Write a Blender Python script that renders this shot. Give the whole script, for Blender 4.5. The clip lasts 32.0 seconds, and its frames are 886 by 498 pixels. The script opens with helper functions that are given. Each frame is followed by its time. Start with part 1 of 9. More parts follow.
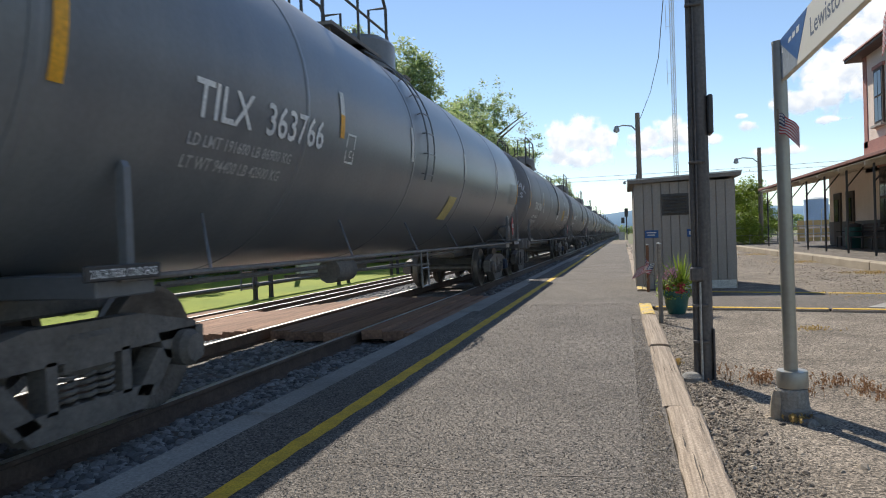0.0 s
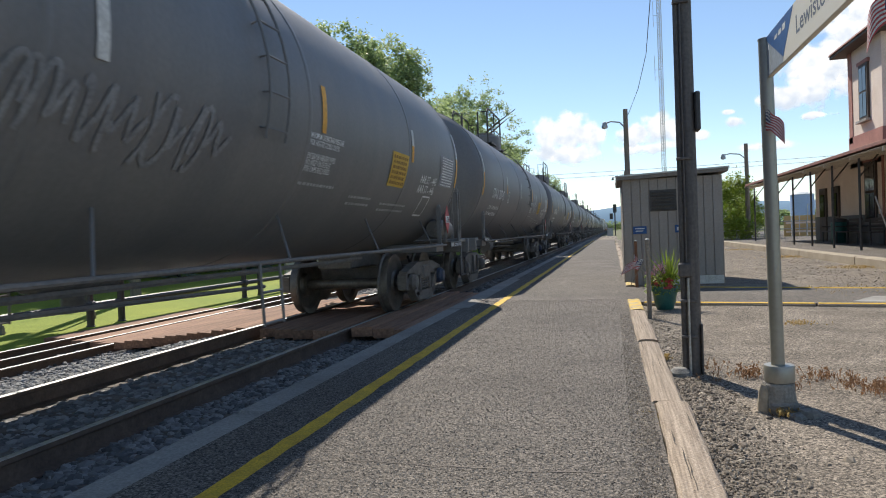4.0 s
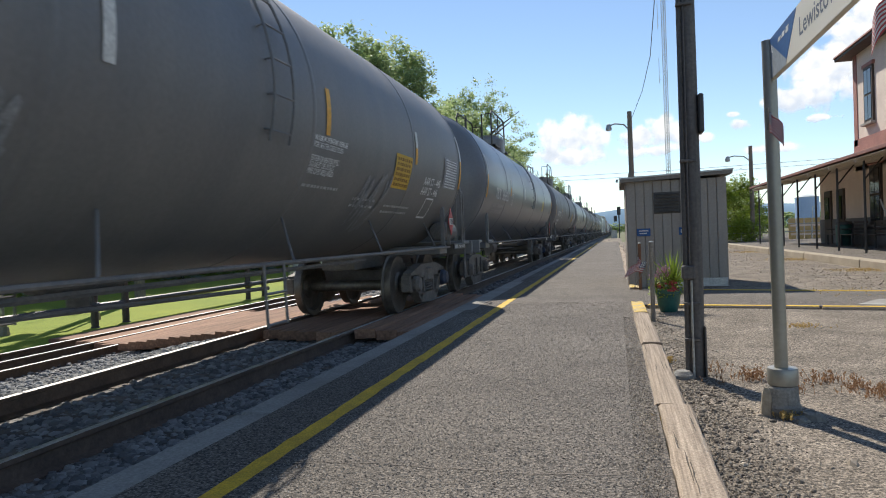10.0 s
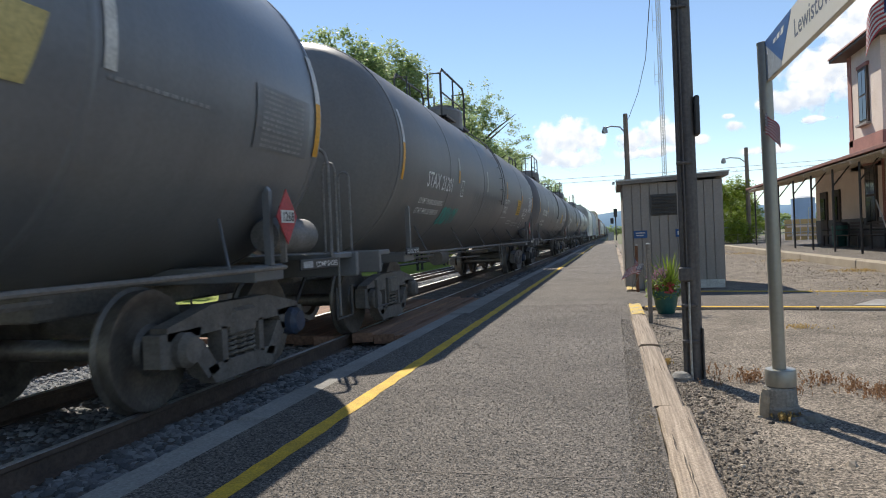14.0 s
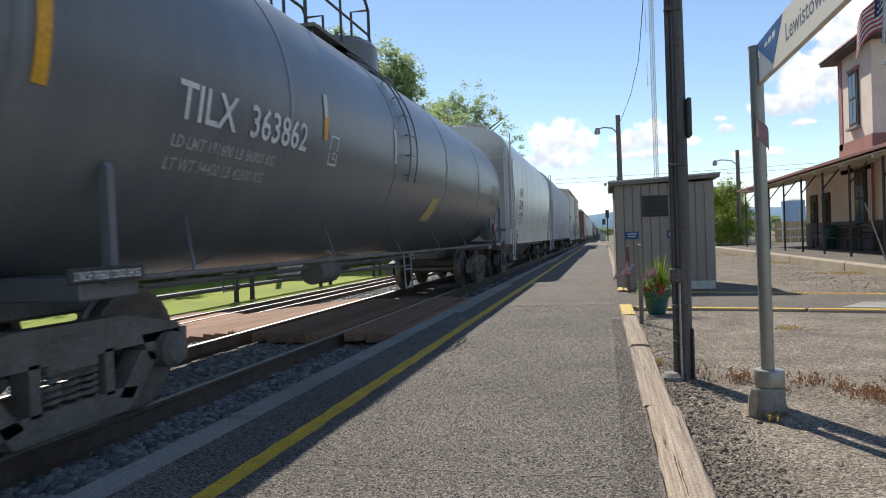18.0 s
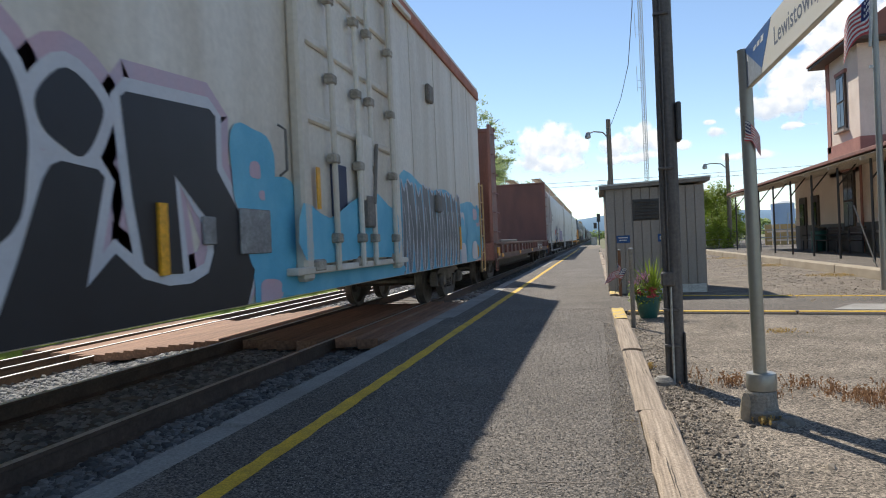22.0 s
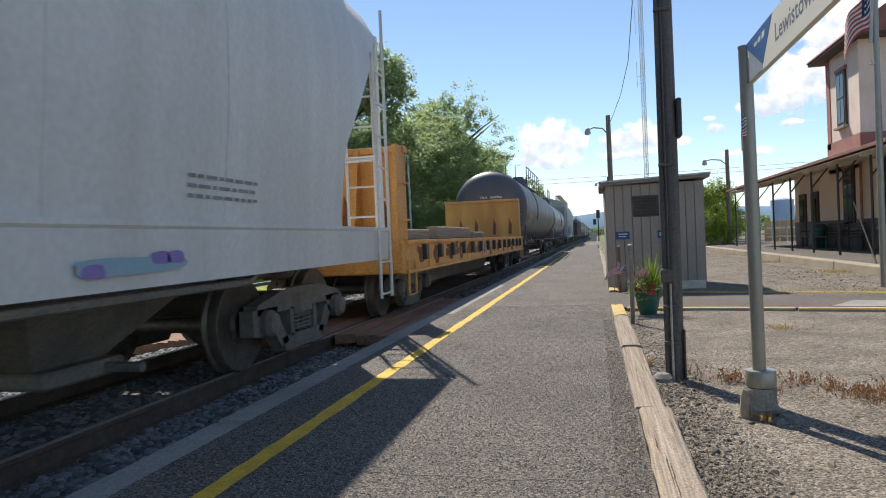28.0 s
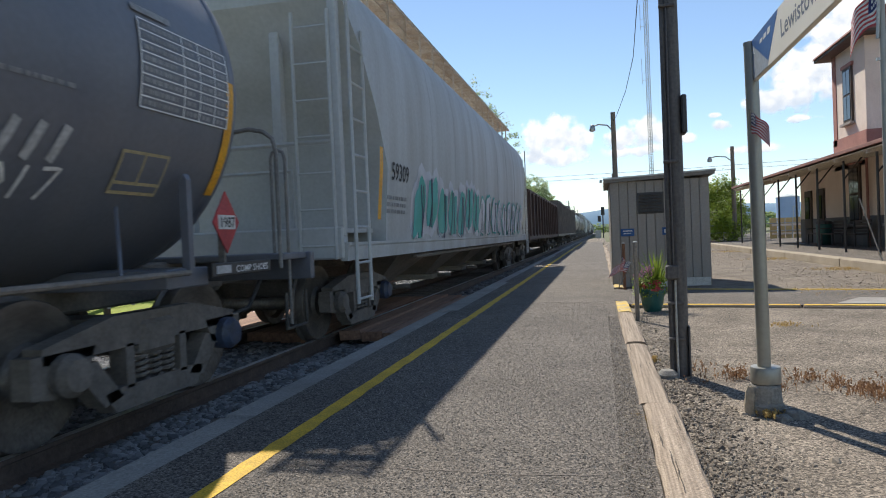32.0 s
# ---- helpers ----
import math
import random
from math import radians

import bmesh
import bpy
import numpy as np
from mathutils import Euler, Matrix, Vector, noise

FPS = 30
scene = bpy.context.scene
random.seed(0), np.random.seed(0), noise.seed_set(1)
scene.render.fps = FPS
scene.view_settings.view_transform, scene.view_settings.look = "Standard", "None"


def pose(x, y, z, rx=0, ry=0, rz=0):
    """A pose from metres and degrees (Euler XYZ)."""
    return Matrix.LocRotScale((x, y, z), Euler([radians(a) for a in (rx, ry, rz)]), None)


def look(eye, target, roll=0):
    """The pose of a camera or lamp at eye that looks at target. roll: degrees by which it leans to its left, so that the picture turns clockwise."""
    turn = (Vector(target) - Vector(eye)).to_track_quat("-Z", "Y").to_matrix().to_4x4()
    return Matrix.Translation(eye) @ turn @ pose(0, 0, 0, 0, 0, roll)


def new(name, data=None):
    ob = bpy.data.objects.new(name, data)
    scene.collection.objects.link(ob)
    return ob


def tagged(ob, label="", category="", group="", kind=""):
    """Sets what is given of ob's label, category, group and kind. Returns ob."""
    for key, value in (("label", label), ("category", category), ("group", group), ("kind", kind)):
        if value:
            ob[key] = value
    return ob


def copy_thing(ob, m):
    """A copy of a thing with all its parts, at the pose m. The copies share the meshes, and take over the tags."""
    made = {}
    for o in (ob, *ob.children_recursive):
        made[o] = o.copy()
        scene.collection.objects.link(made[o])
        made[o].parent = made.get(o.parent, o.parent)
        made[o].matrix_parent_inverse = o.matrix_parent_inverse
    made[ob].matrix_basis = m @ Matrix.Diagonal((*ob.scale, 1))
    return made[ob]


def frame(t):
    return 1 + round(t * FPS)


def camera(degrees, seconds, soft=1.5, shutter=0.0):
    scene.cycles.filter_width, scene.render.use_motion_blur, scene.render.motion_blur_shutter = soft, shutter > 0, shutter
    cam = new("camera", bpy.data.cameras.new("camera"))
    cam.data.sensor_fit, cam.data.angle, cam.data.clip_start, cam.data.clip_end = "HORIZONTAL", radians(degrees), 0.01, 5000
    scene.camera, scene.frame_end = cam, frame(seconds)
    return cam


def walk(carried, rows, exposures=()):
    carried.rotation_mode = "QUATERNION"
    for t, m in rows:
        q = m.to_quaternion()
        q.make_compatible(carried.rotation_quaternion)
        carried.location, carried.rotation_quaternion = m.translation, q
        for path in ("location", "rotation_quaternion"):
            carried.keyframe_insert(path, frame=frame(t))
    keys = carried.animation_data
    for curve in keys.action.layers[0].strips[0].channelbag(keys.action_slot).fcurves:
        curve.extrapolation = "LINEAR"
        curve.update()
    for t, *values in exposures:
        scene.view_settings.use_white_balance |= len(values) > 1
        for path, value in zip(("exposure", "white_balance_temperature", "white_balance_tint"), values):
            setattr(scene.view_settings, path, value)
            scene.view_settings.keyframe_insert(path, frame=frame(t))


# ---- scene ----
# camera, carried by hand on the platform
cam = camera(65.97, 32.0, 1.05, 0.06)
walk(cam, [
    (0.0, pose(0.000, 0.000, 1.100, 89.159, 2.022, 14.798)), (0.5, pose(-0.003, -0.020, 1.105, 88.933, 2.033, 14.777)),
    (1.0, pose(-0.006, -0.015, 1.101, 88.823, 1.828, 14.619)), (1.5, pose(-0.002, -0.026, 1.103, 88.806, 2.304, 14.508)),
    (2.0, pose(-0.001, -0.015, 1.104, 88.704, 2.365, 14.082)), (2.5, pose(-0.005, -0.009, 1.104, 88.713, 2.303, 14.072)),
    (3.0, pose(-0.003, -0.023, 1.104, 88.732, 2.203, 13.886)), (3.5, pose(-0.002, -0.003, 1.104, 88.751, 2.283, 13.848)),
    (5.5, pose(0.001, -0.008, 1.104, 89.261, 2.313, 14.045)), (6.0, pose(0.000, -0.005, 1.104, 89.231, 2.346, 14.090)),
    (6.5, pose(0.001, -0.001, 1.104, 89.268, 2.432, 14.148)), (7.0, pose(-0.001, 0.003, 1.104, 89.323, 2.260, 14.195)),
    (7.5, pose(-0.003, -0.008, 1.103, 89.247, 2.188, 14.157)), (8.0, pose(-0.002, -0.004, 1.107, 89.204, 2.139, 14.227)),
    (8.5, pose(0.003, 0.004, 1.106, 89.141, 2.296, 14.289)), (9.0, pose(0.002, -0.011, 1.105, 89.096, 2.349, 14.225)),
    (9.5, pose(-0.000, -0.021, 1.104, 89.072, 2.500, 14.138)), (10.0, pose(0.006, -0.005, 1.104, 89.030, 2.205, 14.215)),
    (10.5, pose(0.006, 0.007, 1.106, 88.913, 2.316, 14.195)), (11.0, pose(0.001, 0.000, 1.102, 88.915, 2.383, 14.015)),
    (11.5, pose(0.001, 0.001, 1.106, 89.155, 2.573, 13.961)), (12.0, pose(0.003, -0.005, 1.105, 89.241, 2.634, 13.980)),
    (12.5, pose(0.003, -0.005, 1.108, 89.226, 2.688, 13.987)), (13.0, pose(0.004, 0.005, 1.104, 89.236, 2.608, 13.977)),
    (13.5, pose(0.004, -0.000, 1.104, 89.225, 2.567, 14.027)), (14.0, pose(0.004, 0.000, 1.104, 89.294, 2.554, 13.963)),
    (14.5, pose(0.004, -0.001, 1.108, 89.344, 2.711, 14.007)), (16.5, pose(0.002, -0.013, 1.105, 89.345, 2.678, 13.800)),
    (17.0, pose(0.004, -0.023, 1.105, 89.533, 2.819, 13.853)), (17.5, pose(0.005, -0.038, 1.102, 89.377, 2.356, 13.786)),
    (18.0, pose(0.002, -0.019, 1.102, 89.223, 2.084, 13.298)), (18.5, pose(0.000, -0.011, 1.102, 89.221, 2.386, 13.250)),
    (19.0, pose(0.005, -0.003, 1.105, 89.515, 2.710, 13.263)), (19.5, pose(0.008, 0.012, 1.105, 90.027, 2.783, 13.550)),
    (20.0, pose(0.008, 0.006, 1.109, 90.197, 2.761, 13.961)), (20.5, pose(0.008, -0.039, 1.107, 90.947, 2.857, 13.487)),
    (21.0, pose(0.007, -0.026, 1.104, 90.239, 2.452, 12.977)), (21.5, pose(0.006, 0.018, 1.101, 89.621, 2.468, 12.664)),
    (22.0, pose(0.005, 0.005, 1.106, 89.603, 2.480, 12.622)), (22.5, pose(0.006, 0.016, 1.103, 89.609, 2.582, 12.630)),
    (23.0, pose(0.003, 0.015, 1.104, 89.584, 2.306, 12.707)), (23.5, pose(0.002, 0.007, 1.104, 89.520, 2.282, 12.649)),
    (24.0, pose(0.002, 0.021, 1.103, 89.487, 2.142, 12.636)), (24.5, pose(0.002, 0.002, 1.105, 89.644, 2.145, 12.568)),
    (25.0, pose(0.005, 0.012, 1.109, 89.885, 2.571, 12.654)), (25.5, pose(0.005, 0.013, 1.104, 90.071, 2.322, 12.692)),
    (27.5, pose(0.003, 0.008, 1.103, 89.476, 2.203, 12.525)), (28.0, pose(0.003, 0.015, 1.109, 89.265, 2.418, 12.578)),
    (28.5, pose(0.001, 0.024, 1.106, 89.240, 2.273, 12.693)), (29.0, pose(0.002, 0.009, 1.109, 89.286, 2.410, 12.765)),
    (29.5, pose(0.006, 0.020, 1.104, 89.264, 2.501, 12.829)), (30.0, pose(0.006, 0.009, 1.105, 89.229, 2.472, 12.878)),
    (30.5, pose(0.002, 0.008, 1.105, 89.202, 2.402, 12.888)), (31.0, pose(0.004, 0.020, 1.105, 89.104, 2.465, 12.949)),
    (31.5, pose(0.003, 0.006, 1.104, 89.065, 2.456, 13.009)), (32.0, pose(0.002, 0.004, 1.106, 89.032, 2.407, 12.947))])

# ---- daylight: clear sky, sun ahead of the camera to its left ----
SUN_AZ, SUN_EL = 26.0, 46.7
world = bpy.data.worlds.new("sky")
scene.world = world
world.use_nodes = True
wn = world.node_tree
sky = wn.nodes.new("ShaderNodeTexSky")
sky.sky_type, sky.sun_disc = "NISHITA", False
sky.sun_elevation, sky.sun_rotation = radians(SUN_EL), radians(-SUN_AZ)
sky.air_density, sky.dust_density, sky.ozone_density = 0.9, 0.0, 1.4
wn.links.new(sky.outputs[0], wn.nodes["Background"].inputs[0])
wn.nodes["Background"].inputs[1].default_value = 0.12
sun = new("sun", bpy.data.lights.new("sun", "SUN"))
sun.data.energy, sun.data.angle, sun.data.color = 4.6, radians(0.55), (1.0, 0.94, 0.84)
sun_to = Vector((-math.sin(radians(SUN_AZ)) * math.cos(radians(SUN_EL)), math.cos(radians(SUN_AZ)) * math.cos(radians(SUN_EL)), math.sin(radians(SUN_EL))))
sun.matrix_basis = look(sun_to * 100, (0, 0, 0))
scene.view_settings.exposure = 0.28

# ---- materials ----
def material(name, a, b=None, scale=3.0, rough=0.7, metal=0.0, bump=0.15, fine=40.0, vary=0.0, streak=None, spec=0.5, detail=6.0, rough2=None, speck=None, cells=0.0):
    """Noise-mixed surface: two colours at a large scale, fine grain in value and relief; streak squeezes the large noise along one axis."""
    m = bpy.data.materials.new(name)
    m.use_nodes = True
    nt = m.node_tree
    N, L = nt.nodes, nt.links
    p = N["Principled BSDF"]
    tc = N.new("ShaderNodeTexCoord")
    mp = N.new("ShaderNodeMapping")
    L.new(tc.outputs["Object"], mp.inputs[0])
    if streak:
        mp.inputs["Scale"].default_value = streak
    n1, n2 = N.new("ShaderNodeTexNoise"), N.new("ShaderNodeTexNoise")
    L.new(mp.outputs[0], n1.inputs["Vector"])
    L.new(tc.outputs["Object"], n2.inputs["Vector"])
    n1.inputs["Scale"].default_value, n1.inputs["Detail"].default_value = scale, detail
    n2.inputs["Scale"].default_value, n2.inputs["Detail"].default_value = fine, 3.0
    ramp = N.new("ShaderNodeMapRange")
    ramp.inputs[1].default_value, ramp.inputs[2].default_value = 0.34, 0.66
    L.new(n1.outputs[0], ramp.inputs[0])
    mix = N.new("ShaderNodeMix")
    mix.data_type = "RGBA"
    b = b or tuple(c * 0.75 for c in a)
    mix.inputs[6].default_value, mix.inputs[7].default_value = (*a, 1), (*b, 1)
    L.new(ramp.outputs[0], mix.inputs[0])
    grain = N.new("ShaderNodeMapRange")
    grain.inputs[1].default_value, grain.inputs[2].default_value = 0.25, 0.75
    g = 0.25 if speck is None else speck
    grain.inputs[3].default_value, grain.inputs[4].default_value = 1 - g, 1 + g
    L.new(n2.outputs[0], grain.inputs[0])
    hsv = N.new("ShaderNodeHueSaturation")
    L.new(mix.outputs[2], hsv.inputs["Color"])
    if cells:
        vo, cr, cm2 = N.new("ShaderNodeTexVoronoi"), N.new("ShaderNodeMapRange"), N.new("ShaderNodeMath")
        vo.inputs["Scale"].default_value = cells
        L.new(tc.outputs["Object"], vo.inputs["Vector"])
        sp = N.new("ShaderNodeSeparateColor")
        L.new(vo.outputs["Color"], sp.inputs[0])
        cr.inputs[3].default_value, cr.inputs[4].default_value = 0.25, 1.75
        L.new(sp.outputs[0], cr.inputs[0])
        cm2.operation = "MULTIPLY"
        L.new(grain.outputs[0], cm2.inputs[0])
        L.new(cr.outputs[0], cm2.inputs[1])
        grain = cm2
    if vary:
        info = N.new("ShaderNodeObjectInfo")
        vr = N.new("ShaderNodeMapRange")
        vr.inputs[3].default_value, vr.inputs[4].default_value = 1 - vary, 1 + vary
        L.new(info.outputs["Random"], vr.inputs[0])
        mul = N.new("ShaderNodeMath")
        mul.operation = "MULTIPLY"
        L.new(grain.outputs[0], mul.inputs[0])
        L.new(vr.outputs[0], mul.inputs[1])
        L.new(mul.outputs[0], hsv.inputs["Value"])
    else:
        L.new(grain.outputs[0], hsv.inputs["Value"])
    L.new(hsv.outputs[0], p.inputs["Base Color"])
    if rough2 is not None:
        rr = N.new("ShaderNodeMapRange")
        rr.inputs[3].default_value, rr.inputs[4].default_value = rough, rough2
        L.new(n1.outputs[0], rr.inputs[0])
        L.new(rr.outputs[0], p.inputs["Roughness"])
    else:
        p.inputs["Roughness"].default_value = rough
    p.inputs["Metallic"].default_value = metal
    p.inputs["Specular IOR Level"].default_value = spec
    if bump:
        bp = N.new("ShaderNodeBump")
        bp.inputs["Strength"].default_value, bp.inputs["Distance"].default_value = bump, 0.01
        L.new(n2.outputs[0], bp.inputs["Height"])
        L.new(bp.outputs[0], p.inputs["Normal"])
    return m


def island_material(name, a, b, rough=0.9, trans=0.0):
    """Each loose piece of a joined mesh takes its own shade between two colours."""
    m = bpy.data.materials.new(name)
    m.use_nodes = True
    N, L = m.node_tree.nodes, m.node_tree.links
    p = N["Principled BSDF"]
    geo = N.new("ShaderNodeNewGeometry")
    mix = N.new("ShaderNodeMix")
    mix.data_type = "RGBA"
    mix.inputs[6].default_value, mix.inputs[7].default_value = (*a, 1), (*b, 1)
    L.new(geo.outputs["Random Per Island"], mix.inputs[0])
    L.new(mix.outputs[2], p.inputs["Base Color"])
    p.inputs["Roughness"].default_value = rough
    if trans:
        tr = N.new("ShaderNodeBsdfTranslucent")
        L.new(mix.outputs[2], tr.inputs[0])
        ms = N.new("ShaderNodeMixShader")
        ms.inputs[0].default_value = trans
        L.new(p.outputs[0], ms.inputs[1])
        L.new(tr.outputs[0], ms.inputs[2])
        L.new(ms.outputs[0], N["Material Output"].inputs[0])
    return m


ASPHALT = material("asphalt", (0.152, 0.13, 0.108), (0.112, 0.095, 0.078), 0.8, 0.9, bump=1.0, fine=75, speck=0.75, cells=85)
CONCRETE = material("concrete", (0.35, 0.33, 0.295), (0.25, 0.232, 0.205), 1.6, 0.9, bump=0.5, fine=60)
CONCRETE_WARM = material("old_concrete", (0.42, 0.35, 0.26), (0.3, 0.25, 0.18), 1.2, 0.9, bump=0.4)
YELLOW = material("yellow_line_paint", (0.75, 0.47, 0.03), (0.58, 0.35, 0.03), 5, 0.75, bump=0.5, fine=90, speck=0.3)
WORN_YELLOW = material("worn_yellow_paint", (0.72, 0.48, 0.05), (0.44, 0.36, 0.26), 7, 0.85, bump=0.6, fine=60, streak=(1.6, 0.7, 1.6), speck=0.3)
TIMBER = material("weathered_timber", (0.44, 0.35, 0.265), (0.24, 0.185, 0.135), 2.0, 0.9, bump=0.9, fine=90, streak=(34, 0.5, 34), vary=0.14, speck=0.3)
PLANK = material("crossing_plank", (0.36, 0.2, 0.125), (0.22, 0.125, 0.08), 2.0, 0.85, bump=0.5, fine=35, streak=(9, 0.7, 9), vary=0.2)
TIE = material("creosoted_tie", (0.12, 0.098, 0.082), (0.18, 0.15, 0.125), 3, 0.9, bump=0.6, streak=(0.8, 9, 9), vary=0.2)
RAIL_SIDE = material("rusty_rail", (0.15, 0.1, 0.07), (0.1, 0.068, 0.05), 6, 0.75, bump=0.3)
RAIL_TOP = material("polished_rail", (0.72, 0.7, 0.67), (0.6, 0.58, 0.55), 6, 0.48, metal=0.8, bump=0.02)
GRAVEL = material("gravel_bed", (0.25, 0.207, 0.16), (0.15, 0.122, 0.092), 1.6, 0.95, bump=1.0, fine=90, speck=0.75, cells=85)
BALLAST = material("ballast_bed", (0.22, 0.21, 0.2), (0.13, 0.122, 0.118), 5, 0.95, bump=1.0, fine=28, speck=0.5, cells=22)
GRASS = material("mown_grass", (0.26, 0.3, 0.022), (0.19, 0.25, 0.02), 0.35, 0.9, bump=0.8, fine=25, speck=0.35)
MEADOW = material("far_ground", (0.12, 0.14, 0.06), (0.17, 0.15, 0.08), 0.05, 0.95, bump=0.3, fine=2)
STONES = island_material("gravel_stones", (0.07, 0.057, 0.044), (0.5, 0.42, 0.32))
BALLAST_STONES = island_material("ballast_stones", (0.1, 0.1, 0.102), (0.34, 0.335, 0.32))
LEAVES = island_material("broad_leaves", (0.28, 0.38, 0.16), (0.5, 0.57, 0.25), 0.5, 0.6)
LEAVES_DEEP = island_material("deep_leaves", (0.25, 0.35, 0.16), (0.46, 0.53, 0.25), 0.5, 0.6)
NEEDLES = island_material("spruce_needles", (0.3, 0.4, 0.38), (0.5, 0.58, 0.55), 0.6, 0.4)
LIGHT_LEAVES = island_material("sunny_leaves", (0.16, 0.25, 0.025), (0.36, 0.44, 0.06), 0.55, 0.4)
BARK = material("bark", (0.12, 0.095, 0.07), (0.07, 0.055, 0.04), 4, 0.95, bump=1.0, fine=20, streak=(4, 4, 0.6))
POLE_WOOD = material("grey_pole_wood", (0.3, 0.26, 0.21), (0.18, 0.15, 0.12), 3, 0.9, bump=0.6, streak=(8, 8, 0.5))
POLE_DARK = material("tarred_pole", (0.085, 0.078, 0.075), (0.13, 0.115, 0.105), 4, 0.6, bump=0.4, streak=(8, 8, 0.5))
PIPE = material("painted_pipe", (0.36, 0.345, 0.3), (0.32, 0.305, 0.265), 3, 0.38, metal=0.45, bump=0.02, speck=0.06)
FOOTING = material("grey_footing", (0.3, 0.285, 0.255), (0.2, 0.185, 0.16), 6, 0.95, bump=0.8, fine=70)
PURPLE_LEAVES = island_material("purple_leaves", (0.1, 0.1, 0.06), (0.2, 0.17, 0.12), 0.6, 0.3)
GALV = material("galvanised_steel", (0.5, 0.5, 0.48), (0.38, 0.38, 0.37), 6, 0.45, metal=0.6, bump=0.05)
BLACK_STEEL = material("black_painted_steel", (0.04, 0.04, 0.041), (0.065, 0.06, 0.055), 5, 0.5, bump=0.1)
SIDING = material("shed_siding", (0.37, 0.325, 0.28), (0.31, 0.272, 0.233), 1.6, 0.8, bump=0.08, vary=0.05, streak=(3, 3, 0.25), speck=0.1)
SHED_TRIM = material("shed_trim", (0.26, 0.23, 0.195), (0.21, 0.185, 0.16), 4, 0.8)
LOUVRE = material("dark_louvre_paint", (0.1, 0.09, 0.08), (0.075, 0.068, 0.06), 4, 0.7)
TEAL = material("teal_planter", (0.02, 0.1, 0.088), (0.03, 0.13, 0.11), 4, 0.4, bump=0.05)
SIGN_BLUE = material("sign_blue", (0.012, 0.075, 0.24), (0.014, 0.085, 0.26), 2, 0.4, bump=0)
SIGN_FACE = material("sign_face", (0.72, 0.68, 0.57), (0.7, 0.66, 0.55), 1, 0.4, bump=0, speck=0.02)
SIGN_PALE = material("sign_pale_blue", (0.3, 0.34, 0.38), None, 2, 0.45, bump=0)
SIGN_INK = material("sign_ink", (0.14, 0.16, 0.2), None, 2, 0.5, bump=0)
SIGN_WHITE = material("sign_white", (0.75, 0.75, 0.72), None, 3, 0.5, bump=0)
FLAG_RED = material("flag_red", (0.5, 0.07, 0.075), None, 4, 0.8, bump=0.1)
FLAG_WHITE = material("flag_white", (0.75, 0.73, 0.7), None, 4, 0.8, bump=0.1)
FLAG_BLUE = material("flag_blue", (0.03, 0.04, 0.14), None, 4, 0.8, bump=0.1)
STUCCO = material("cream_stucco", (0.82, 0.7, 0.6), (0.74, 0.62, 0.52), 1.5, 0.9, bump=0.2)
STUCCO_DARK = material("grey_dado", (0.2, 0.19, 0.18), (0.15, 0.145, 0.14), 1.5, 0.85, bump=0.2)
PINK_TRIM = material("pink_trim", (0.42, 0.2, 0.16), (0.34, 0.16, 0.13), 2, 0.8)
ROOF_RED = material("red_roofing", (0.3, 0.14, 0.11), (0.2, 0.1, 0.085), 2, 0.8, bump=0.3)
SOFFIT = material("canopy_boards", (0.76, 0.68, 0.57), (0.66, 0.58, 0.48), 2, 0.8, streak=(1, 6, 1))
DARK_GLASS = material("dark_glass", (0.015, 0.017, 0.02), None, 2, 0.1, bump=0)
DARK_WOOD = material("dark_wood", (0.05, 0.035, 0.027), (0.08, 0.055, 0.04), 3, 0.6)
TANK_STAX = material("dark_grey_tank", (0.16, 0.158, 0.158), (0.21, 0.2, 0.19), 0.8, 0.42, bump=0.06, fine=25, streak=(1, 2.5, 0.5), rough2=0.62, speck=0.08)
TANK_TILX = material("slate_tank", (0.15, 0.158, 0.172), (0.19, 0.197, 0.205), 0.8, 0.26, bump=0.04, fine=25, streak=(1, 2.5, 0.5), rough2=0.42, speck=0.08)
GRIMY_GREY = material("grimy_grey_steel", (0.24, 0.23, 0.22), (0.17, 0.16, 0.15), 4, 0.6, bump=0.15)
TANK_BLACK = material("black_tank", (0.095, 0.1, 0.11), (0.125, 0.128, 0.135), 0.8, 0.42, bump=0.05, fine=25, streak=(1, 2.5, 0.5), rough2=0.55, speck=0.08)
TANK_NAVY = material("navy_tank", (0.13, 0.14, 0.17), (0.165, 0.17, 0.19), 0.8, 0.3, bump=0.05, fine=25, streak=(1, 2.5, 0.5), rough2=0.5, speck=0.08)
UNDERFRAME = material("grimy_steel", (0.16, 0.146, 0.132), (0.22, 0.195, 0.17), 3, 0.75, bump=0.4, fine=30)
TRUCK_STEEL = material("cast_steel", (0.2, 0.178, 0.155), (0.135, 0.12, 0.105), 5, 0.7, bump=0.4, fine=35)
WHEEL_STEEL = material("wheel_steel", (0.2, 0.178, 0.155), (0.135, 0.12, 0.105), 8, 0.5, metal=0.6, bump=0.1)
BEARING = material("bearing_cap", (0.05, 0.075, 0.14), (0.06, 0.065, 0.08), 9, 0.5)
REFLECT_Y = material("yellow_reflector", (0.85, 0.42, 0.02), (0.7, 0.33, 0.02), 6, 0.5, bump=0)
REFLECT_W = material("white_reflector", (0.7, 0.69, 0.65), (0.55, 0.54, 0.5), 6, 0.5, bump=0)
STENCIL = material("white_stencil", (0.85, 0.85, 0.83), (0.7, 0.7, 0.69), 5, 0.7, bump=0)
STENCIL_DIM = material("worn_stencil", (0.34, 0.34, 0.34), (0.24, 0.24, 0.24), 6, 0.7, bump=0)
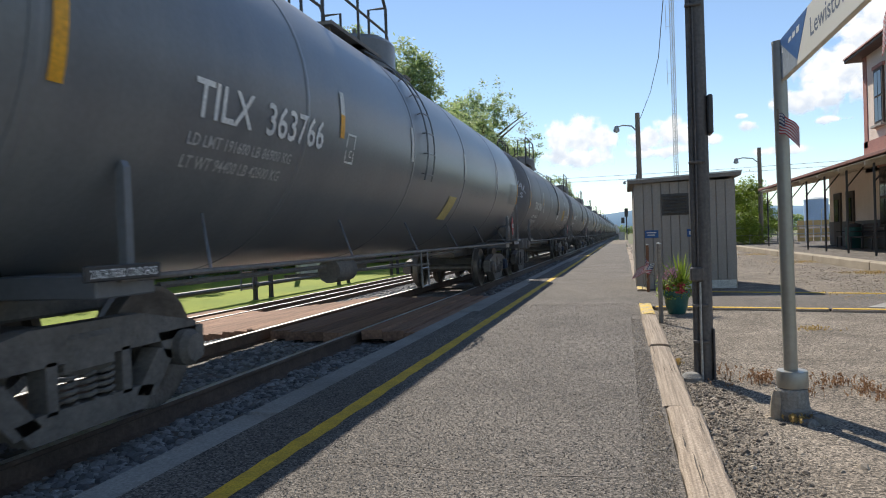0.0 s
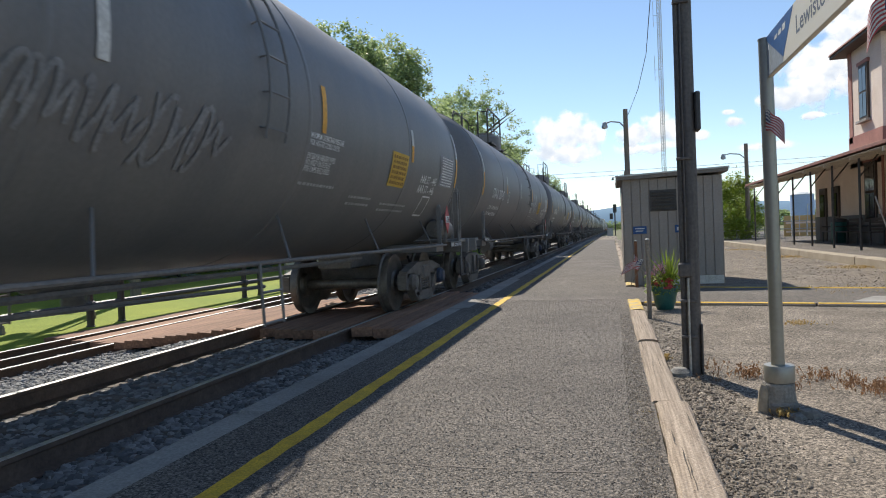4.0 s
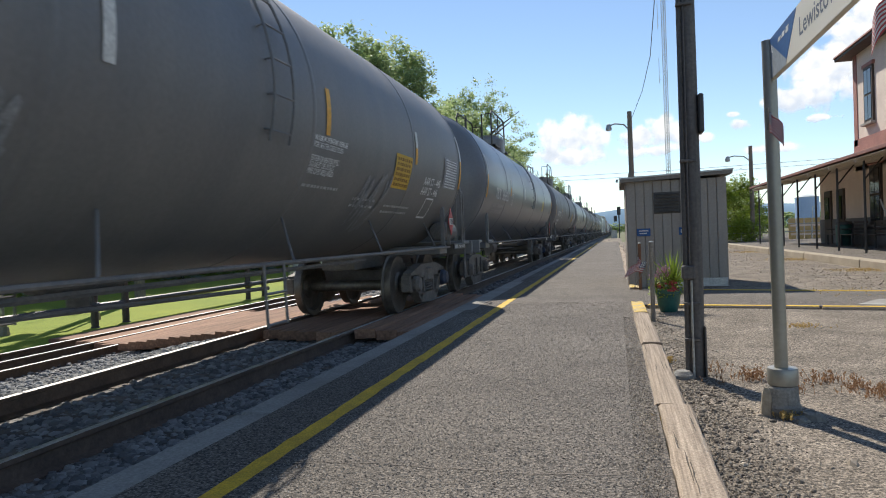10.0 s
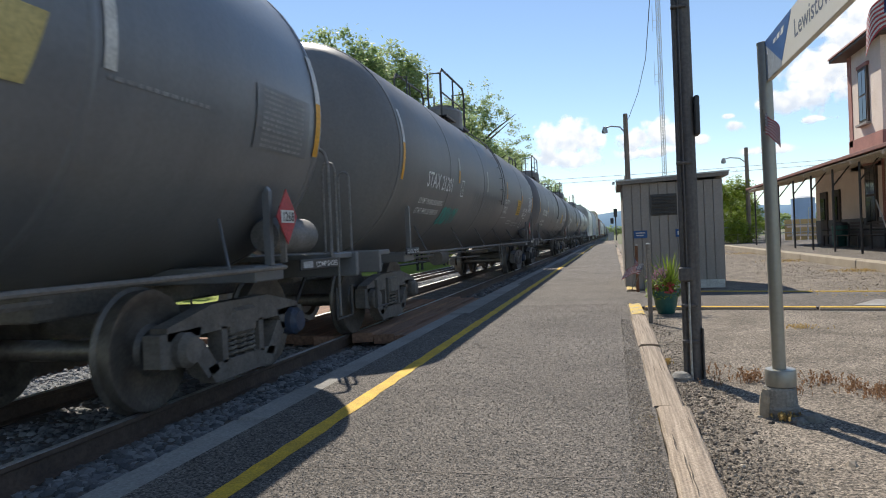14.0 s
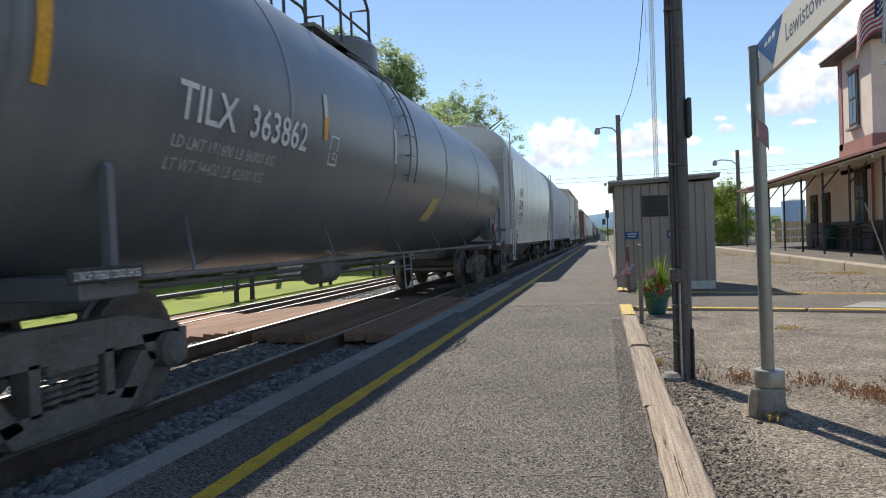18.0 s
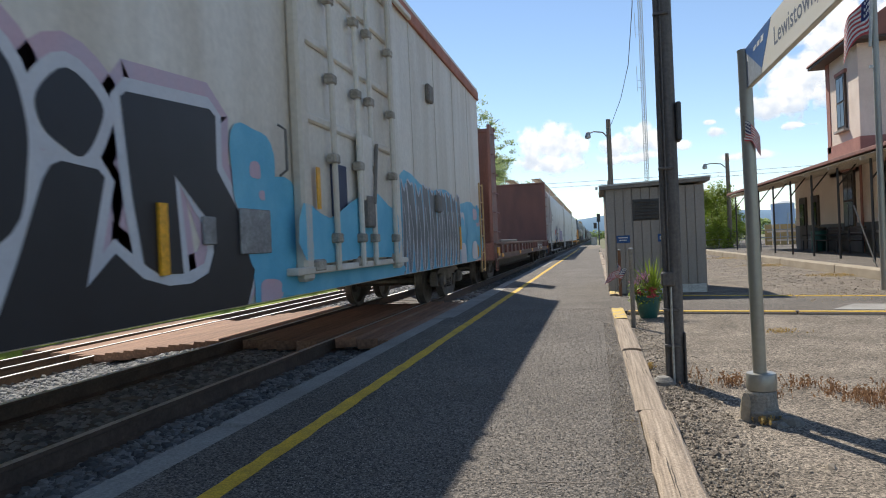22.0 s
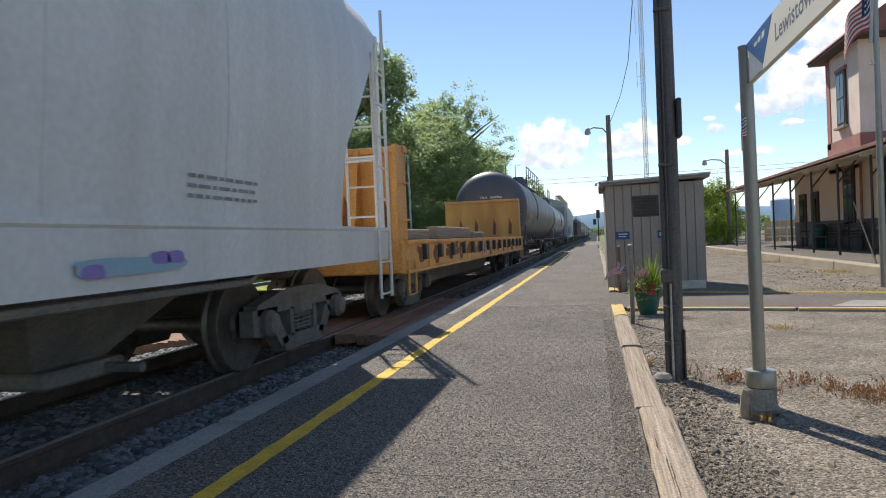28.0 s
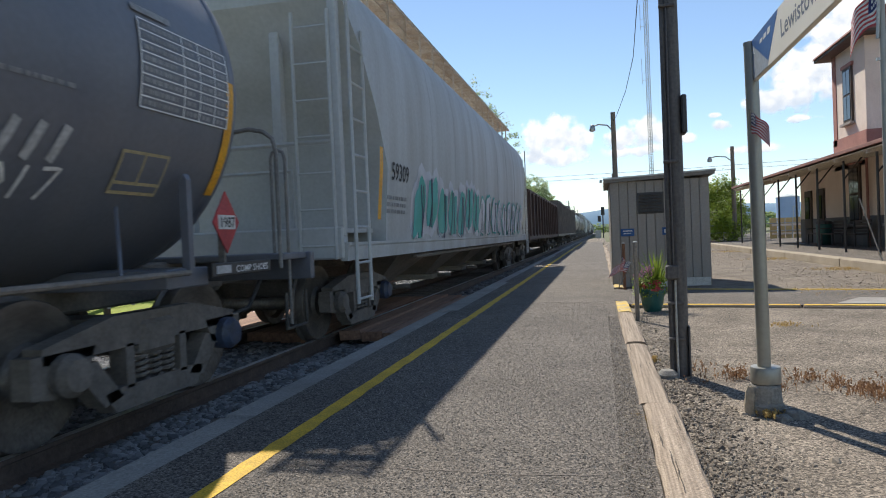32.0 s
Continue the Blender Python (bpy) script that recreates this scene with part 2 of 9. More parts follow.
INK = material("black_stencil", (0.03, 0.03, 0.033), None, 5, 0.7, bump=0)
STENCIL_MID = material("faded_stencil", (0.55, 0.55, 0.55), (0.4, 0.4, 0.4), 7, 0.7, bump=0)
PLAQUE_INK = material("brown_plaque_print", (0.38, 0.21, 0.04), (0.28, 0.15, 0.03), 8, 0.7, bump=0)
PLAQUE_FADED = material("faded_yellow_plaque", (0.6, 0.5, 0.2), (0.5, 0.4, 0.15), 5, 0.6, bump=0)
PLAQUE = material("yellow_plaque", (0.72, 0.46, 0.06), (0.6, 0.38, 0.05), 3, 0.6, bump=0)
PLACARD_RED = material("red_placard", (0.5, 0.055, 0.06), None, 4, 0.5, bump=0)
GREY_PALE = material("pale_stencil", (0.3, 0.3, 0.31), None, 5, 0.7, bump=0)
HOPPER_GREY = material("pale_grey_hopper", (0.66, 0.665, 0.65), (0.57, 0.56, 0.535), 0.7, 0.24, bump=0.02, fine=20, streak=(1, 2.5, 0.4), rough2=0.38, speck=0.08)
HOPPER_BLUE = material("blue_grey_hopper", (0.5, 0.53, 0.57), (0.43, 0.455, 0.485), 0.7, 0.5, bump=0.02, fine=20, streak=(1, 2.5, 0.4), rough2=0.65, speck=0.08)
HOPPER_WHITE = material("white_hopper", (0.7, 0.695, 0.675), (0.6, 0.585, 0.56), 0.7, 0.45, bump=0.02, fine=20, streak=(1, 2.5, 0.4), rough2=0.6, speck=0.08)
HOPPER_OLD = material("weathered_hopper", (0.52, 0.54, 0.54), (0.42, 0.425, 0.41), 0.9, 0.6, bump=0.1, fine=20, streak=(1, 2.5, 0.3), rough2=0.75, speck=0.08)
REEFER = material("reefer_white", (0.76, 0.72, 0.65), (0.6, 0.54, 0.45), 0.9, 0.55, bump=0.08, fine=18, streak=(1, 2, 0.3), speck=0.08)
RUST = material("rust", (0.28, 0.13, 0.06), (0.17, 0.08, 0.045), 3, 0.85, bump=0.4)
ROOF_EDGE = material("red_roof_edge_paint", (0.5, 0.2, 0.14), (0.36, 0.14, 0.09), 3, 0.8, bump=0.2)
WALKWAY = material("rusty_walkway", (0.55, 0.47, 0.37), (0.42, 0.32, 0.22), 3, 0.8, bump=0.3)
OXIDE = material("oxide_red_paint", (0.27, 0.125, 0.105), (0.2, 0.1, 0.088), 1.4, 0.65, bump=0.2, streak=(1.5, 1.5, 0.4), speck=0.3)
OXIDE_GRIME = material("grimy_oxide_paint", (0.18, 0.095, 0.075), (0.11, 0.068, 0.055), 1.2, 0.7, bump=0.25, streak=(1.5, 1.0, 0.6), speck=0.3)
SOOT = material("sooty_rust", (0.13, 0.075, 0.045), (0.22, 0.12, 0.06), 5, 0.9, bump=0.3)
FLAT_YELLOW = material("flatcar_yellow", (0.76, 0.39, 0.1), (0.6, 0.27, 0.07), 1.4, 0.6, bump=0.15, streak=(1.5, 1.5, 0.4))
GON_BROWN = material("gondola_brown", (0.1, 0.06, 0.045), (0.065, 0.042, 0.035), 1.5, 0.75, bump=0.3)
GREY_INK = material("faded_black_stencil", (0.16, 0.16, 0.17), (0.26, 0.26, 0.27), 9, 0.7, bump=0)
REEFER_DIRT = material("grimy_white_steel", (0.24, 0.21, 0.17), (0.4, 0.36, 0.3), 5, 0.7, bump=0.15)
PATCH = material("grey_patch", (0.3, 0.31, 0.32), (0.2, 0.2, 0.21), 7, 0.5, metal=0.4, bump=0.3)
LADDER_TAN = material("tan_ladder_paint", (0.62, 0.42, 0.2), (0.5, 0.32, 0.15), 4, 0.6)
PLAQUE_PALE = material("pale_yellow_frame", (0.5, 0.42, 0.25), (0.42, 0.35, 0.2), 4, 0.6, bump=0)
PAINTS = {
    "rose": material("pale_rose_spray", (0.58, 0.4, 0.46), (0.52, 0.42, 0.5), 3, 0.6, bump=0, speck=0.05),
    "mist": material("pale_blue_spray", (0.26, 0.42, 0.52), (0.33, 0.43, 0.5), 3, 0.6, bump=0, speck=0.05),
    "grey": material("grey_cover_spray", (0.26, 0.27, 0.28), (0.34, 0.35, 0.36), 3, 0.6, bump=0, speck=0.05),
    "slate": material("slate_spray", (0.1, 0.11, 0.12), (0.18, 0.19, 0.2), 3, 0.6, bump=0, speck=0.05),
    "pink": material("pink_spray", (0.6, 0.28, 0.4), (0.55, 0.33, 0.42), 3, 0.6, bump=0, speck=0.05),
    "black": material("black_spray", (0.02, 0.02, 0.024), None, 3, 0.5, bump=0, speck=0.05),
    "sky": material("sky_blue_spray", (0.1, 0.42, 0.62), (0.16, 0.5, 0.68), 3, 0.6, bump=0, speck=0.05),
    "violet": material("violet_spray", (0.22, 0.15, 0.45), (0.3, 0.22, 0.5), 3, 0.6, bump=0, speck=0.05),
    "green": material("green_spray", (0.05, 0.36, 0.28), (0.08, 0.42, 0.4), 3, 0.6, bump=0, speck=0.05),
    "red": material("red_spray", (0.6, 0.1, 0.08), (0.6, 0.16, 0.1), 3, 0.6, bump=0, speck=0.05),
    "white": material("white_spray", (0.62, 0.63, 0.66), (0.55, 0.56, 0.6), 3, 0.6, bump=0, speck=0.05),
    "lilac": material("lilac_spray", (0.47, 0.42, 0.5), (0.42, 0.4, 0.5), 3, 0.6, bump=0, speck=0.05),
    "gold": material("gold_spray", (0.6, 0.33, 0.05), None, 3, 0.6, bump=0, speck=0.05),
    "ink": material("slate_blue_spray", (0.11, 0.11, 0.19), (0.17, 0.17, 0.26), 3, 0.6, bump=0, speck=0.05),
    "navy": material("navy_spray", (0.03, 0.045, 0.1), None, 3, 0.6, bump=0, speck=0.05),
}

from mathutils.geometry import tessellate_polygon

# ---- mesh building ----
class Shape:
    """Collects primitives into one mesh."""

    def __init__(self):
        self.v, self.f, self.s = [], [], []

    def add(self, verts, faces, smooth=False):
        n = len(self.v)
        self.v.extend(tuple(p) for p in verts)
        self.f.extend(tuple(i + n for i in f) for f in faces)
        self.s.extend([smooth] * len(faces))
        return self

    def box(self, c, size, rot=None, bevel=0.0):
        hx, hy, hz = (s / 2 for s in size)
        if bevel <= 0:
            vs = [(x, y, z) for x in (-hx, hx) for y in (-hy, hy) for z in (-hz, hz)]
            fs = [(0, 1, 3, 2), (4, 6, 7, 5), (0, 4, 5, 1), (2, 3, 7, 6), (0, 2, 6, 4), (1, 5, 7, 3)]
        else:
            b = min(bevel, hx * 0.95, hy * 0.95, hz * 0.95)
            vs, idx, fs = [], {}, []
            for sx in (-1, 1):
                for sy in (-1, 1):
                    for sz in (-1, 1):
                        for ax in range(3):
                            h = [hx - b, hy - b, hz - b]
                            h[ax] = (hx, hy, hz)[ax]
                            idx[sx, sy, sz, ax] = len(vs)
                            vs.append((sx * h[0], sy * h[1], sz * h[2]))
            for ax in range(3):
                o = [k for k in range(3) if k != ax]
                for s in (-1, 1):
                    loop = []
                    for p, q in ((-1, -1), (1, -1), (1, 1), (-1, 1)):
                        k = [0, 0, 0]
                        k[ax], k[o[0]], k[o[1]] = s, p, q
                        loop.append(idx[k[0], k[1], k[2], ax])
                    if (s > 0) == (ax == 1):
                        loop.reverse()
                    fs.append(tuple(loop))
            for ax in range(3):
                o = [k for k in range(3) if k != ax]
                for p in (-1, 1):
                    for q in (-1, 1):
                        k1, k2 = [0, 0, 0], [0, 0, 0]
                        k1[ax], k2[ax] = -1, 1
                        for k in (k1, k2):
                            k[o[0]], k[o[1]] = p, q
                        fs.append((idx[(*k1, o[0])], idx[(*k2, o[0])], idx[(*k2, o[1])], idx[(*k1, o[1])]))
            for sx in (-1, 1):
                for sy in (-1, 1):
                    for sz in (-1, 1):
                        fs.append(tuple(idx[sx, sy, sz, a] for a in range(3)))
        if rot is not None:
            vs = [rot @ Vector(v) for v in vs]
        return self.add([(v[0] + c[0], v[1] + c[1], v[2] + c[2]) for v in vs], fs)

    def tube(self, pts, r, n=8, caps=True, smooth=True, r2=None):
        pts = [Vector(p) for p in pts]
        rings, up = [], None
        m = len(pts)
        for i, p in enumerate(pts):
            d = ((pts[i + 1] if i + 1 < m else p) - (pts[i - 1] if i else p)).normalized()
            if up is None:
                up = Vector((0, 0, 1)) if abs(d.z) < 0.9 else Vector((1, 0, 0))
            s = d.cross(up).normalized()
            up = s.cross(d).normalized()
            rr = r if r2 is None else r + (r2 - r) * i / max(1, m - 1)
            rings.append([p + (s * math.cos(2 * math.pi * k / n) + up * math.sin(2 * math.pi * k / n)) * rr for k in range(n)])
        vs = [v for ring in rings for v in ring]
        fs = [(i * n + k, i * n + (k + 1) % n, (i + 1) * n + (k + 1) % n, (i + 1) * n + k) for i in range(m - 1) for k in range(n)]
        self.add(vs, fs, smooth)
        if caps:
            self.add(rings[0], [tuple(range(n))])
            self.add(rings[-1], [tuple(reversed(range(n)))])
        return self

    def lathe(self, profile, origin=(0, 0, 0), axis="z", n=24, smooth=True):
        """profile: (radius, height) pairs; turned round the axis."""
        vs = []
        for r, h in profile:
            for k in range(n):
                a = 2 * math.pi * k / n
                c, s = r * math.cos(a), r * math.sin(a)
                p = (c, s, h) if axis == "z" else ((c, h, s) if axis == "y" else (h, c, s))
                vs.append((p[0] + origin[0], p[1] + origin[1], p[2] + origin[2]))
        fs = [(i * n + k, i * n + (k + 1) % n, (i + 1) * n + (k + 1) % n, (i + 1) * n + k) for i in range(len(profile) - 1) for k in range(n)]
        self.add(vs, fs, smooth)
        if profile[0][0] > 1e-4:
            self.add(vs[:n], [tuple(range(n))])
        if profile[-1][0] > 1e-4:
            self.add(vs[-n:], [tuple(range(n))])
        return self

    def prism(self, poly, axis, lo, hi):
        """A flat outline pushed along an axis: x takes (y, z), y takes (x, z), z takes (x, y)."""
        def at(p, h):
            return (h, p[0], p[1]) if axis == "x" else ((p[0], h, p[1]) if axis == "y" else (p[0], p[1], h))
        n = len(poly)
        vs = [at(p, lo) for p in poly] + [at(p, hi) for p in poly]
        fs = [tuple(range(n)), tuple(reversed(range(n, 2 * n)))] + [(k, (k + 1) % n, n + (k + 1) % n, n + k) for k in range(n)]
        return self.add(vs, fs)

    def mesh(self, name, mat, sharp=35):
        me = bpy.data.meshes.new(name)
        me.from_pydata(self.v, [], self.f)
        me.polygons.foreach_set("use_smooth", self.s)
        me.materials.append(mat)
        if any(self.s):
            me.set_sharp_from_angle(angle=radians(sharp))
        me.update()
        return me


def tidy(me):
    bm = bmesh.new()
    bm.from_mesh(me)
    bmesh.ops.recalc_face_normals(bm, faces=bm.faces)
    bm.to_mesh(me)
    bm.free()
    return me


def part(name, shape, mat, parent, label="", at=None):
    """One mesh object under a thing or under a part."""
    me = shape if isinstance(shape, bpy.types.Mesh) else tidy(shape.mesh(name, mat))
    ob = new(name, me)
    ob.parent = parent
    if at is not None:
        ob.matrix_basis = at
    return tagged(ob, label, kind="stuff" if name in ("small_print", "print_line") else "")


def thing(name, label, category, at=None, group="", kind=""):
    """A thing with parts: an empty at its base."""
    ob = new(name)
    ob.empty_display_size = 0.2
    if at is not None:
        ob.matrix_basis = at
    return tagged(ob, label, category, group, kind)


def single(name, shape, mat, label, category="", at=None, group="", kind=""):
    """A thing of one mesh."""
    ob = new(name, tidy(shape.mesh(name, mat)))
    if at is not None:
        ob.matrix_basis = at
    return tagged(ob, label, category, group, kind)


def text_outlines(words):
    """Flat meshes of the built-in font, one unit high letters, from the left."""
    made = {}
    for w in words:
        cu = bpy.data.curves.new("letters", "FONT")
        cu.resolution_u, cu.size = 2, 1.0
        cu.body, grow = (w[:-2], 0.03 * int(w[-1])) if w[-2:-1] == "*" else (w, 0.0)
        cu.offset = grow or 0.012
        made[w] = new("letters", cu)
    bpy.context.view_layer.update()
    dg = bpy.context.evaluated_depsgraph_get()
    out = {}
    for w, ob in made.items():
        me = bpy.data.meshes.new_from_object(ob.evaluated_get(dg))
        out[w] = ([tuple(v.co) for v in me.vertices], [tuple(p.vertices) for p in me.polygons], max([v.co.x for v in me.vertices] + [0.1]))
        cu = ob.data
        bpy.data.objects.remove(ob)
        bpy.data.curves.remove(cu)
        bpy.data.meshes.remove(me)
    return out
WORDS = ["Lewistown, PA", "STAX 20963", "STAX 20993", "STAX 20891", "STAX 20826", "STAX 20756", "STAX 20745", "STAX 20449", "STAX 20728", "STAX 21201", "STAX 20864", "TILX  363766", "TILX  363868", "TILX  363862", "TILX  363823",
         "AAR ST - 445", "AAR ST - 446", "1268", "1987", "3", "C", "ADMX 30533", "ASHX", "22145", "ATW", "317", "065", "59309", "CRYX", "3420", "LD LMT 191600 LB 86900 KG", "LT WT 94400 LB 42800 KG", "PULL HERE", "MAXIMUM OPERATING PRESSURE", "FOR HEATER COILS 150 PSI", "EXTERIOR HEATER PIPES", "NO INLET OR OUTLET", "PIPE CAPS REQUIRED", "JACK HERE", "COMP SHOES", "2 INCH TREAD COND SHOES", "LD LMT 226800 LB", "LT WT 59200", "CU FT 4411", "i*1", "i*2", "i*3", "D*1", "D*2", "D*3", "n*1", "n*2", "n*3"]

# ---- ground, platform, tracks ----
RAIL_Z, TRACK_X = -0.085, -4.22
RAIL2_Z, TRACK2_X = -0.58, -9.43
FAR = 900.0


def strip(name, profile, y0, y1, mat, label, steps=1):
    """A sheet with one cross profile (x, z), laid along the track."""
    s = Shape()
    n = len(profile)
    ys = [y0 + (y1 - y0) * k / steps for k in range(steps + 1)]
    s.add([(x, y, z) for y in ys for x, z in profile], [(r * n + k, r * n + k + 1, (r + 1) * n + k + 1, (r + 1) * n + k) for r in range(steps) for k in range(n - 1)])
    ob = new(name, s.mesh(name, mat))
    for p in ob.data.polygons:
        if p.normal.z < 0:
            p.flip()
    return tagged(ob, label, kind="structure")


strip("ground", [(-2600, -0.4), (-60, -0.62), (-11, -0.85), (-6.9, -0.85), (-2.0, -0.6), (0, -0.6), (6, -0.35), (40, -0.3), (2600, -0.3)], -300, 4200, MEADOW, "wide flat ground with dry grass and soil")
strip("lawn", [(-70, -0.2), (-30, -0.45), (-18, -0.5), (-11.35, -0.62), (-10.95, -0.7)], -40, 260, GRASS, "sunlit mown lawn beyond the tracks", 40)
strip("ballast_bed", [(-11.3, -0.85), (-10.8, -0.74), (-8.0, -0.72), (-7.2, -0.62), (-6.6, -0.42), (-5.6, -0.26), (-2.9, -0.26), (-2.4, -0.3)], -60, FAR, BALLAST, "crushed grey stone ballast under the tracks", 60)
strip("gravel_yard", [(0.3, -0.06), (1.5, -0.04), (3.5, -0.05), (6.2, -0.06)], -12, 72, GRAVEL, "grey gravel yard beside the platform", 30)


def platform():
    s = Shape().box((-1.0, 28.0, -0.3), (2.44, 84.0, 0.6))
    ob = single("platform", s, ASPHALT, "worn asphalt station platform with cracks", kind="structure")
    kerb = Shape().box((0, 0, 0), (0.36, 5.96, 0.42), bevel=0.025).mesh("coping", CONCRETE)
    for k in range(15):
        c = part("coping", tidy(kerb) if k == 0 else kerb, CONCRETE, ob, "concrete edge slab", pose(-2.28 + 0.004 * ((k * 7) % 3 - 1), -11.0 + 6 * k, -0.215 + 0.003 * ((k * 5) % 3)))
    # painted line with ragged edges
    rnd = random.Random(4)
    line, n = Shape(), 520
    vs = []
    for k in range(n + 1):
        y = -14 + 84.0 * k / n
        vs += [(-1.815 + rnd.uniform(-0.008, 0.008), y, 0.004), (-1.70 + rnd.uniform(-0.008, 0.008), y, 0.004)]
    line.add(vs, [(2 * k, 2 * k + 1, 2 * k + 3, 2 * k + 2) for k in range(n)])
    part("yellow_line", line, YELLOW, ob, "worn yellow safety line")
    # cracks, each a thin dark ribbon
    crack = Shape()
    for y0, x0, x1, seed in ((5.05, -2.05, 0.16, 1), (7.9, -0.9, 0.1, 2), (12.6, -1.9, 0.1, 3), (3.1, -1.6, 0.0, 5)):
        r2 = random.Random(seed)
        y, pts = y0, []
        for k in range(40):
            y += r2.uniform(-0.014, 0.014)
            pts.append((x0 + (x1 - x0) * k / 39, y))
        for (xa, ya), (xb, yb) in zip(pts, pts[1:]):
            w = r2.uniform(0.002, 0.006)
            crack.add([(xa, ya - w, 0.003), (xb, yb - w, 0.003), (xb, yb + w, 0.003), (xa, ya + w, 0.003)], [(0, 1, 2, 3)])
    part("crack", crack, TIE, ob, "dark hairline cracks")
    return ob


PLATFORM = platform()


def timber_mesh(length, seed):
    """An edge timber: rounded corners, split ends, a wavy top."""
    rnd = random.Random(seed)
    s, n = Shape(), 14
    prof = [(-0.095, -0.12), (-0.098, 0.05), (-0.08, 0.068), (-0.02, 0.074), (0.04, 0.072), (0.082, 0.066), (0.098, 0.045), (0.096, -0.12)]
    rows = []
    for k in range(n + 1):
        j = [rnd.uniform(-0.005, 0.005) for _ in prof]
        rows.append([(x + j[i], -length / 2 + length * k / n, z + j[-1 - i] * 0.8) for i, (x, z) in enumerate(prof)])
    m = len(prof)
    s.add([p for r in rows for p in r], [(k * m + i, k * m + i + 1, (k + 1) * m + i + 1, (k + 1) * m + i) for k in range(n) for i in range(m - 1)], True)
    s.add(rows[0], [tuple(range(m))])
    s.add(rows[-1], [tuple(range(m))])
    return tidy(s.mesh("edge_timber", TIMBER))


# timbers along the platform's gravel side; the walkway breaks them
ends = [(-6.0, -3.1), (-3.08, -0.6), (-0.58, 1.85), (1.88, 4.4), (4.45, 6.74), (6.79, 10.6), (13.35, 16.0), (16.02, 19.0), (19.02, 22.0), (22.02, 25), (25.02, 28), (28.02, 31), (31.02, 34), (34.02, 37), (37.02, 40), (40.02, 44), (44.02, 48), (48.02, 52)]
for i, (a, b) in enumerate(ends):
    t = new("edge_timber", timber_mesh(b - a, i))
    t.matrix_basis = pose(0.302 + (0.018, 0.0, -0.012)[i % 3], (a + b) / 2, -0.056 + 0.011 * (i % 2), 0, 0, 0.3 * (i % 3 - 1))
    if a < 12:
        rs = random.Random(70 + i)
        for k in range(4):
            split = Shape()
            x0, y0, ln = rs.uniform(-0.07, 0.07), rs.uniform(-0.4, 0.3) * (b - a), rs.uniform(0.2, 0.6)
            vs = []
            for q in range(9):
                wd = 0.0019 * math.sin(math.pi * (q + 0.3) / 8.6) + 0.0006
                xq = x0 + rs.uniform(-0.003, 0.003)
                vs += [(xq - wd, y0 + ln * q / 8, 0.082), (xq + wd, y0 + ln * q / 8, 0.082)]
            split.add(vs, [(2 * q, 2 * q + 1, 2 * q + 3, 2 * q + 2) for q in range(8)])
            part("split", split, BARK, t, "dark drying split in the grain")
    tagged(t, "weathered grey timber edging the platform beside gravel", "timber", "platform edge timbers")
    if b == 10.6 or a == 13.35:
        e = b if b == 10.6 else a
        y0, y1 = (e - 1.4, e - 0.005) if b == 10.6 else (e + 0.005, e + 1.1)
        cap = Shape()
        m = 10
        rnd = random.Random(i)
        xs = (-0.1, -0.082, -0.02, 0.05, 0.084, 0.1)
        zs = (0.0, 0.076, 0.082, 0.081, 0.074, 0.0)
        vs = [(x, (y0 + (y1 - y0) * k / m) - (a + b) / 2 + rnd.uniform(-0.09, 0.09) * (k in (0, m)), z) for k in range(m + 1) for x, z in zip(xs, zs)]
        cap.add(vs, [(k * 6 + q, k * 6 + q + 1, (k + 1) * 6 + q + 1, (k + 1) * 6 + q) for k in range(m) for q in range(5)])
        part("yellow_paint", cap, WORN_YELLOW, t, "worn yellow painted end")

# walkway across the gravel, with yellow edge timbers
wk = Shape()
wk.prism([(0.2, 10.62), (6.1, 9.35), (6.1, 11.5), (0.2, 13.33)], "z", -0.2, -0.012)
WALK = single("walkway", wk, ASPHALT, "asphalt walkway crossing the gravel to the station", kind="structure")
for i, (xa, xb) in enumerate(((0.42, 2.62), (2.64, 4.6), (4.62, 6.1))):
    L = xb - xa
    e = Shape().box((0, 0, 0), (L * 1.02, 0.15, 0.14), bevel=0.015)
    ya, yb = 10.66 - 0.2153 * (xa - 0.2) - 0.08, 10.66 - 0.2153 * (xb - 0.2) - 0.08
    ob = single("walkway_timber", e, TIMBER, "yellow-topped timber edging the walkway", "timber", pose((xa + xb) / 2, (ya + yb) / 2, -0.078, 0, 0, math.degrees(math.atan2(yb - ya, xb - xa))), "walkway edge timbers")
    part("yellow_paint", Shape().box((0, 0.004, 0.071), (L * 1.01, 0.125, 0.006)), YELLOW, ob, "worn yellow paint")
for xa, xb in ((1.4, 3.2), (3.22, 5.9)):
    ya, yb = 13.42 - 0.31 * (xa - 0.2), 13.42 - 0.31 * (xb - 0.2)
    e = Shape().box((0, 0, 0), (math.hypot(xb - xa, yb - ya), 0.12, 0.13), bevel=0.015)
    single("walkway_timber", e, YELLOW, "yellow timber edging the walkway's far side", "timber", pose((xa + xb) / 2, (ya + yb) / 2, -0.072, 0, 0, math.degrees(math.atan2(yb - ya, xb - xa))), "walkway edge timbers")
patch = Shape().prism([(3.1, 10.2), (4.4, 9.85), (4.6, 10.6), (3.6, 10.9)], "z", -0.011, -0.005)
part("concrete_patch", patch, CONCRETE, WALK, "pale concrete patch")


# rails: foot, web and head; the running face is bright
RAIL_FOOT = [(-0.07, -0.172), (-0.07, -0.162), (-0.012, -0.145), (-0.009, -0.045), (-0.036, -0.032), (-0.037, -0.003), (0.037, -0.003), (0.036, -0.032), (0.009, -0.045), (0.012, -0.145), (0.07, -0.162), (0.07, -0.172)]


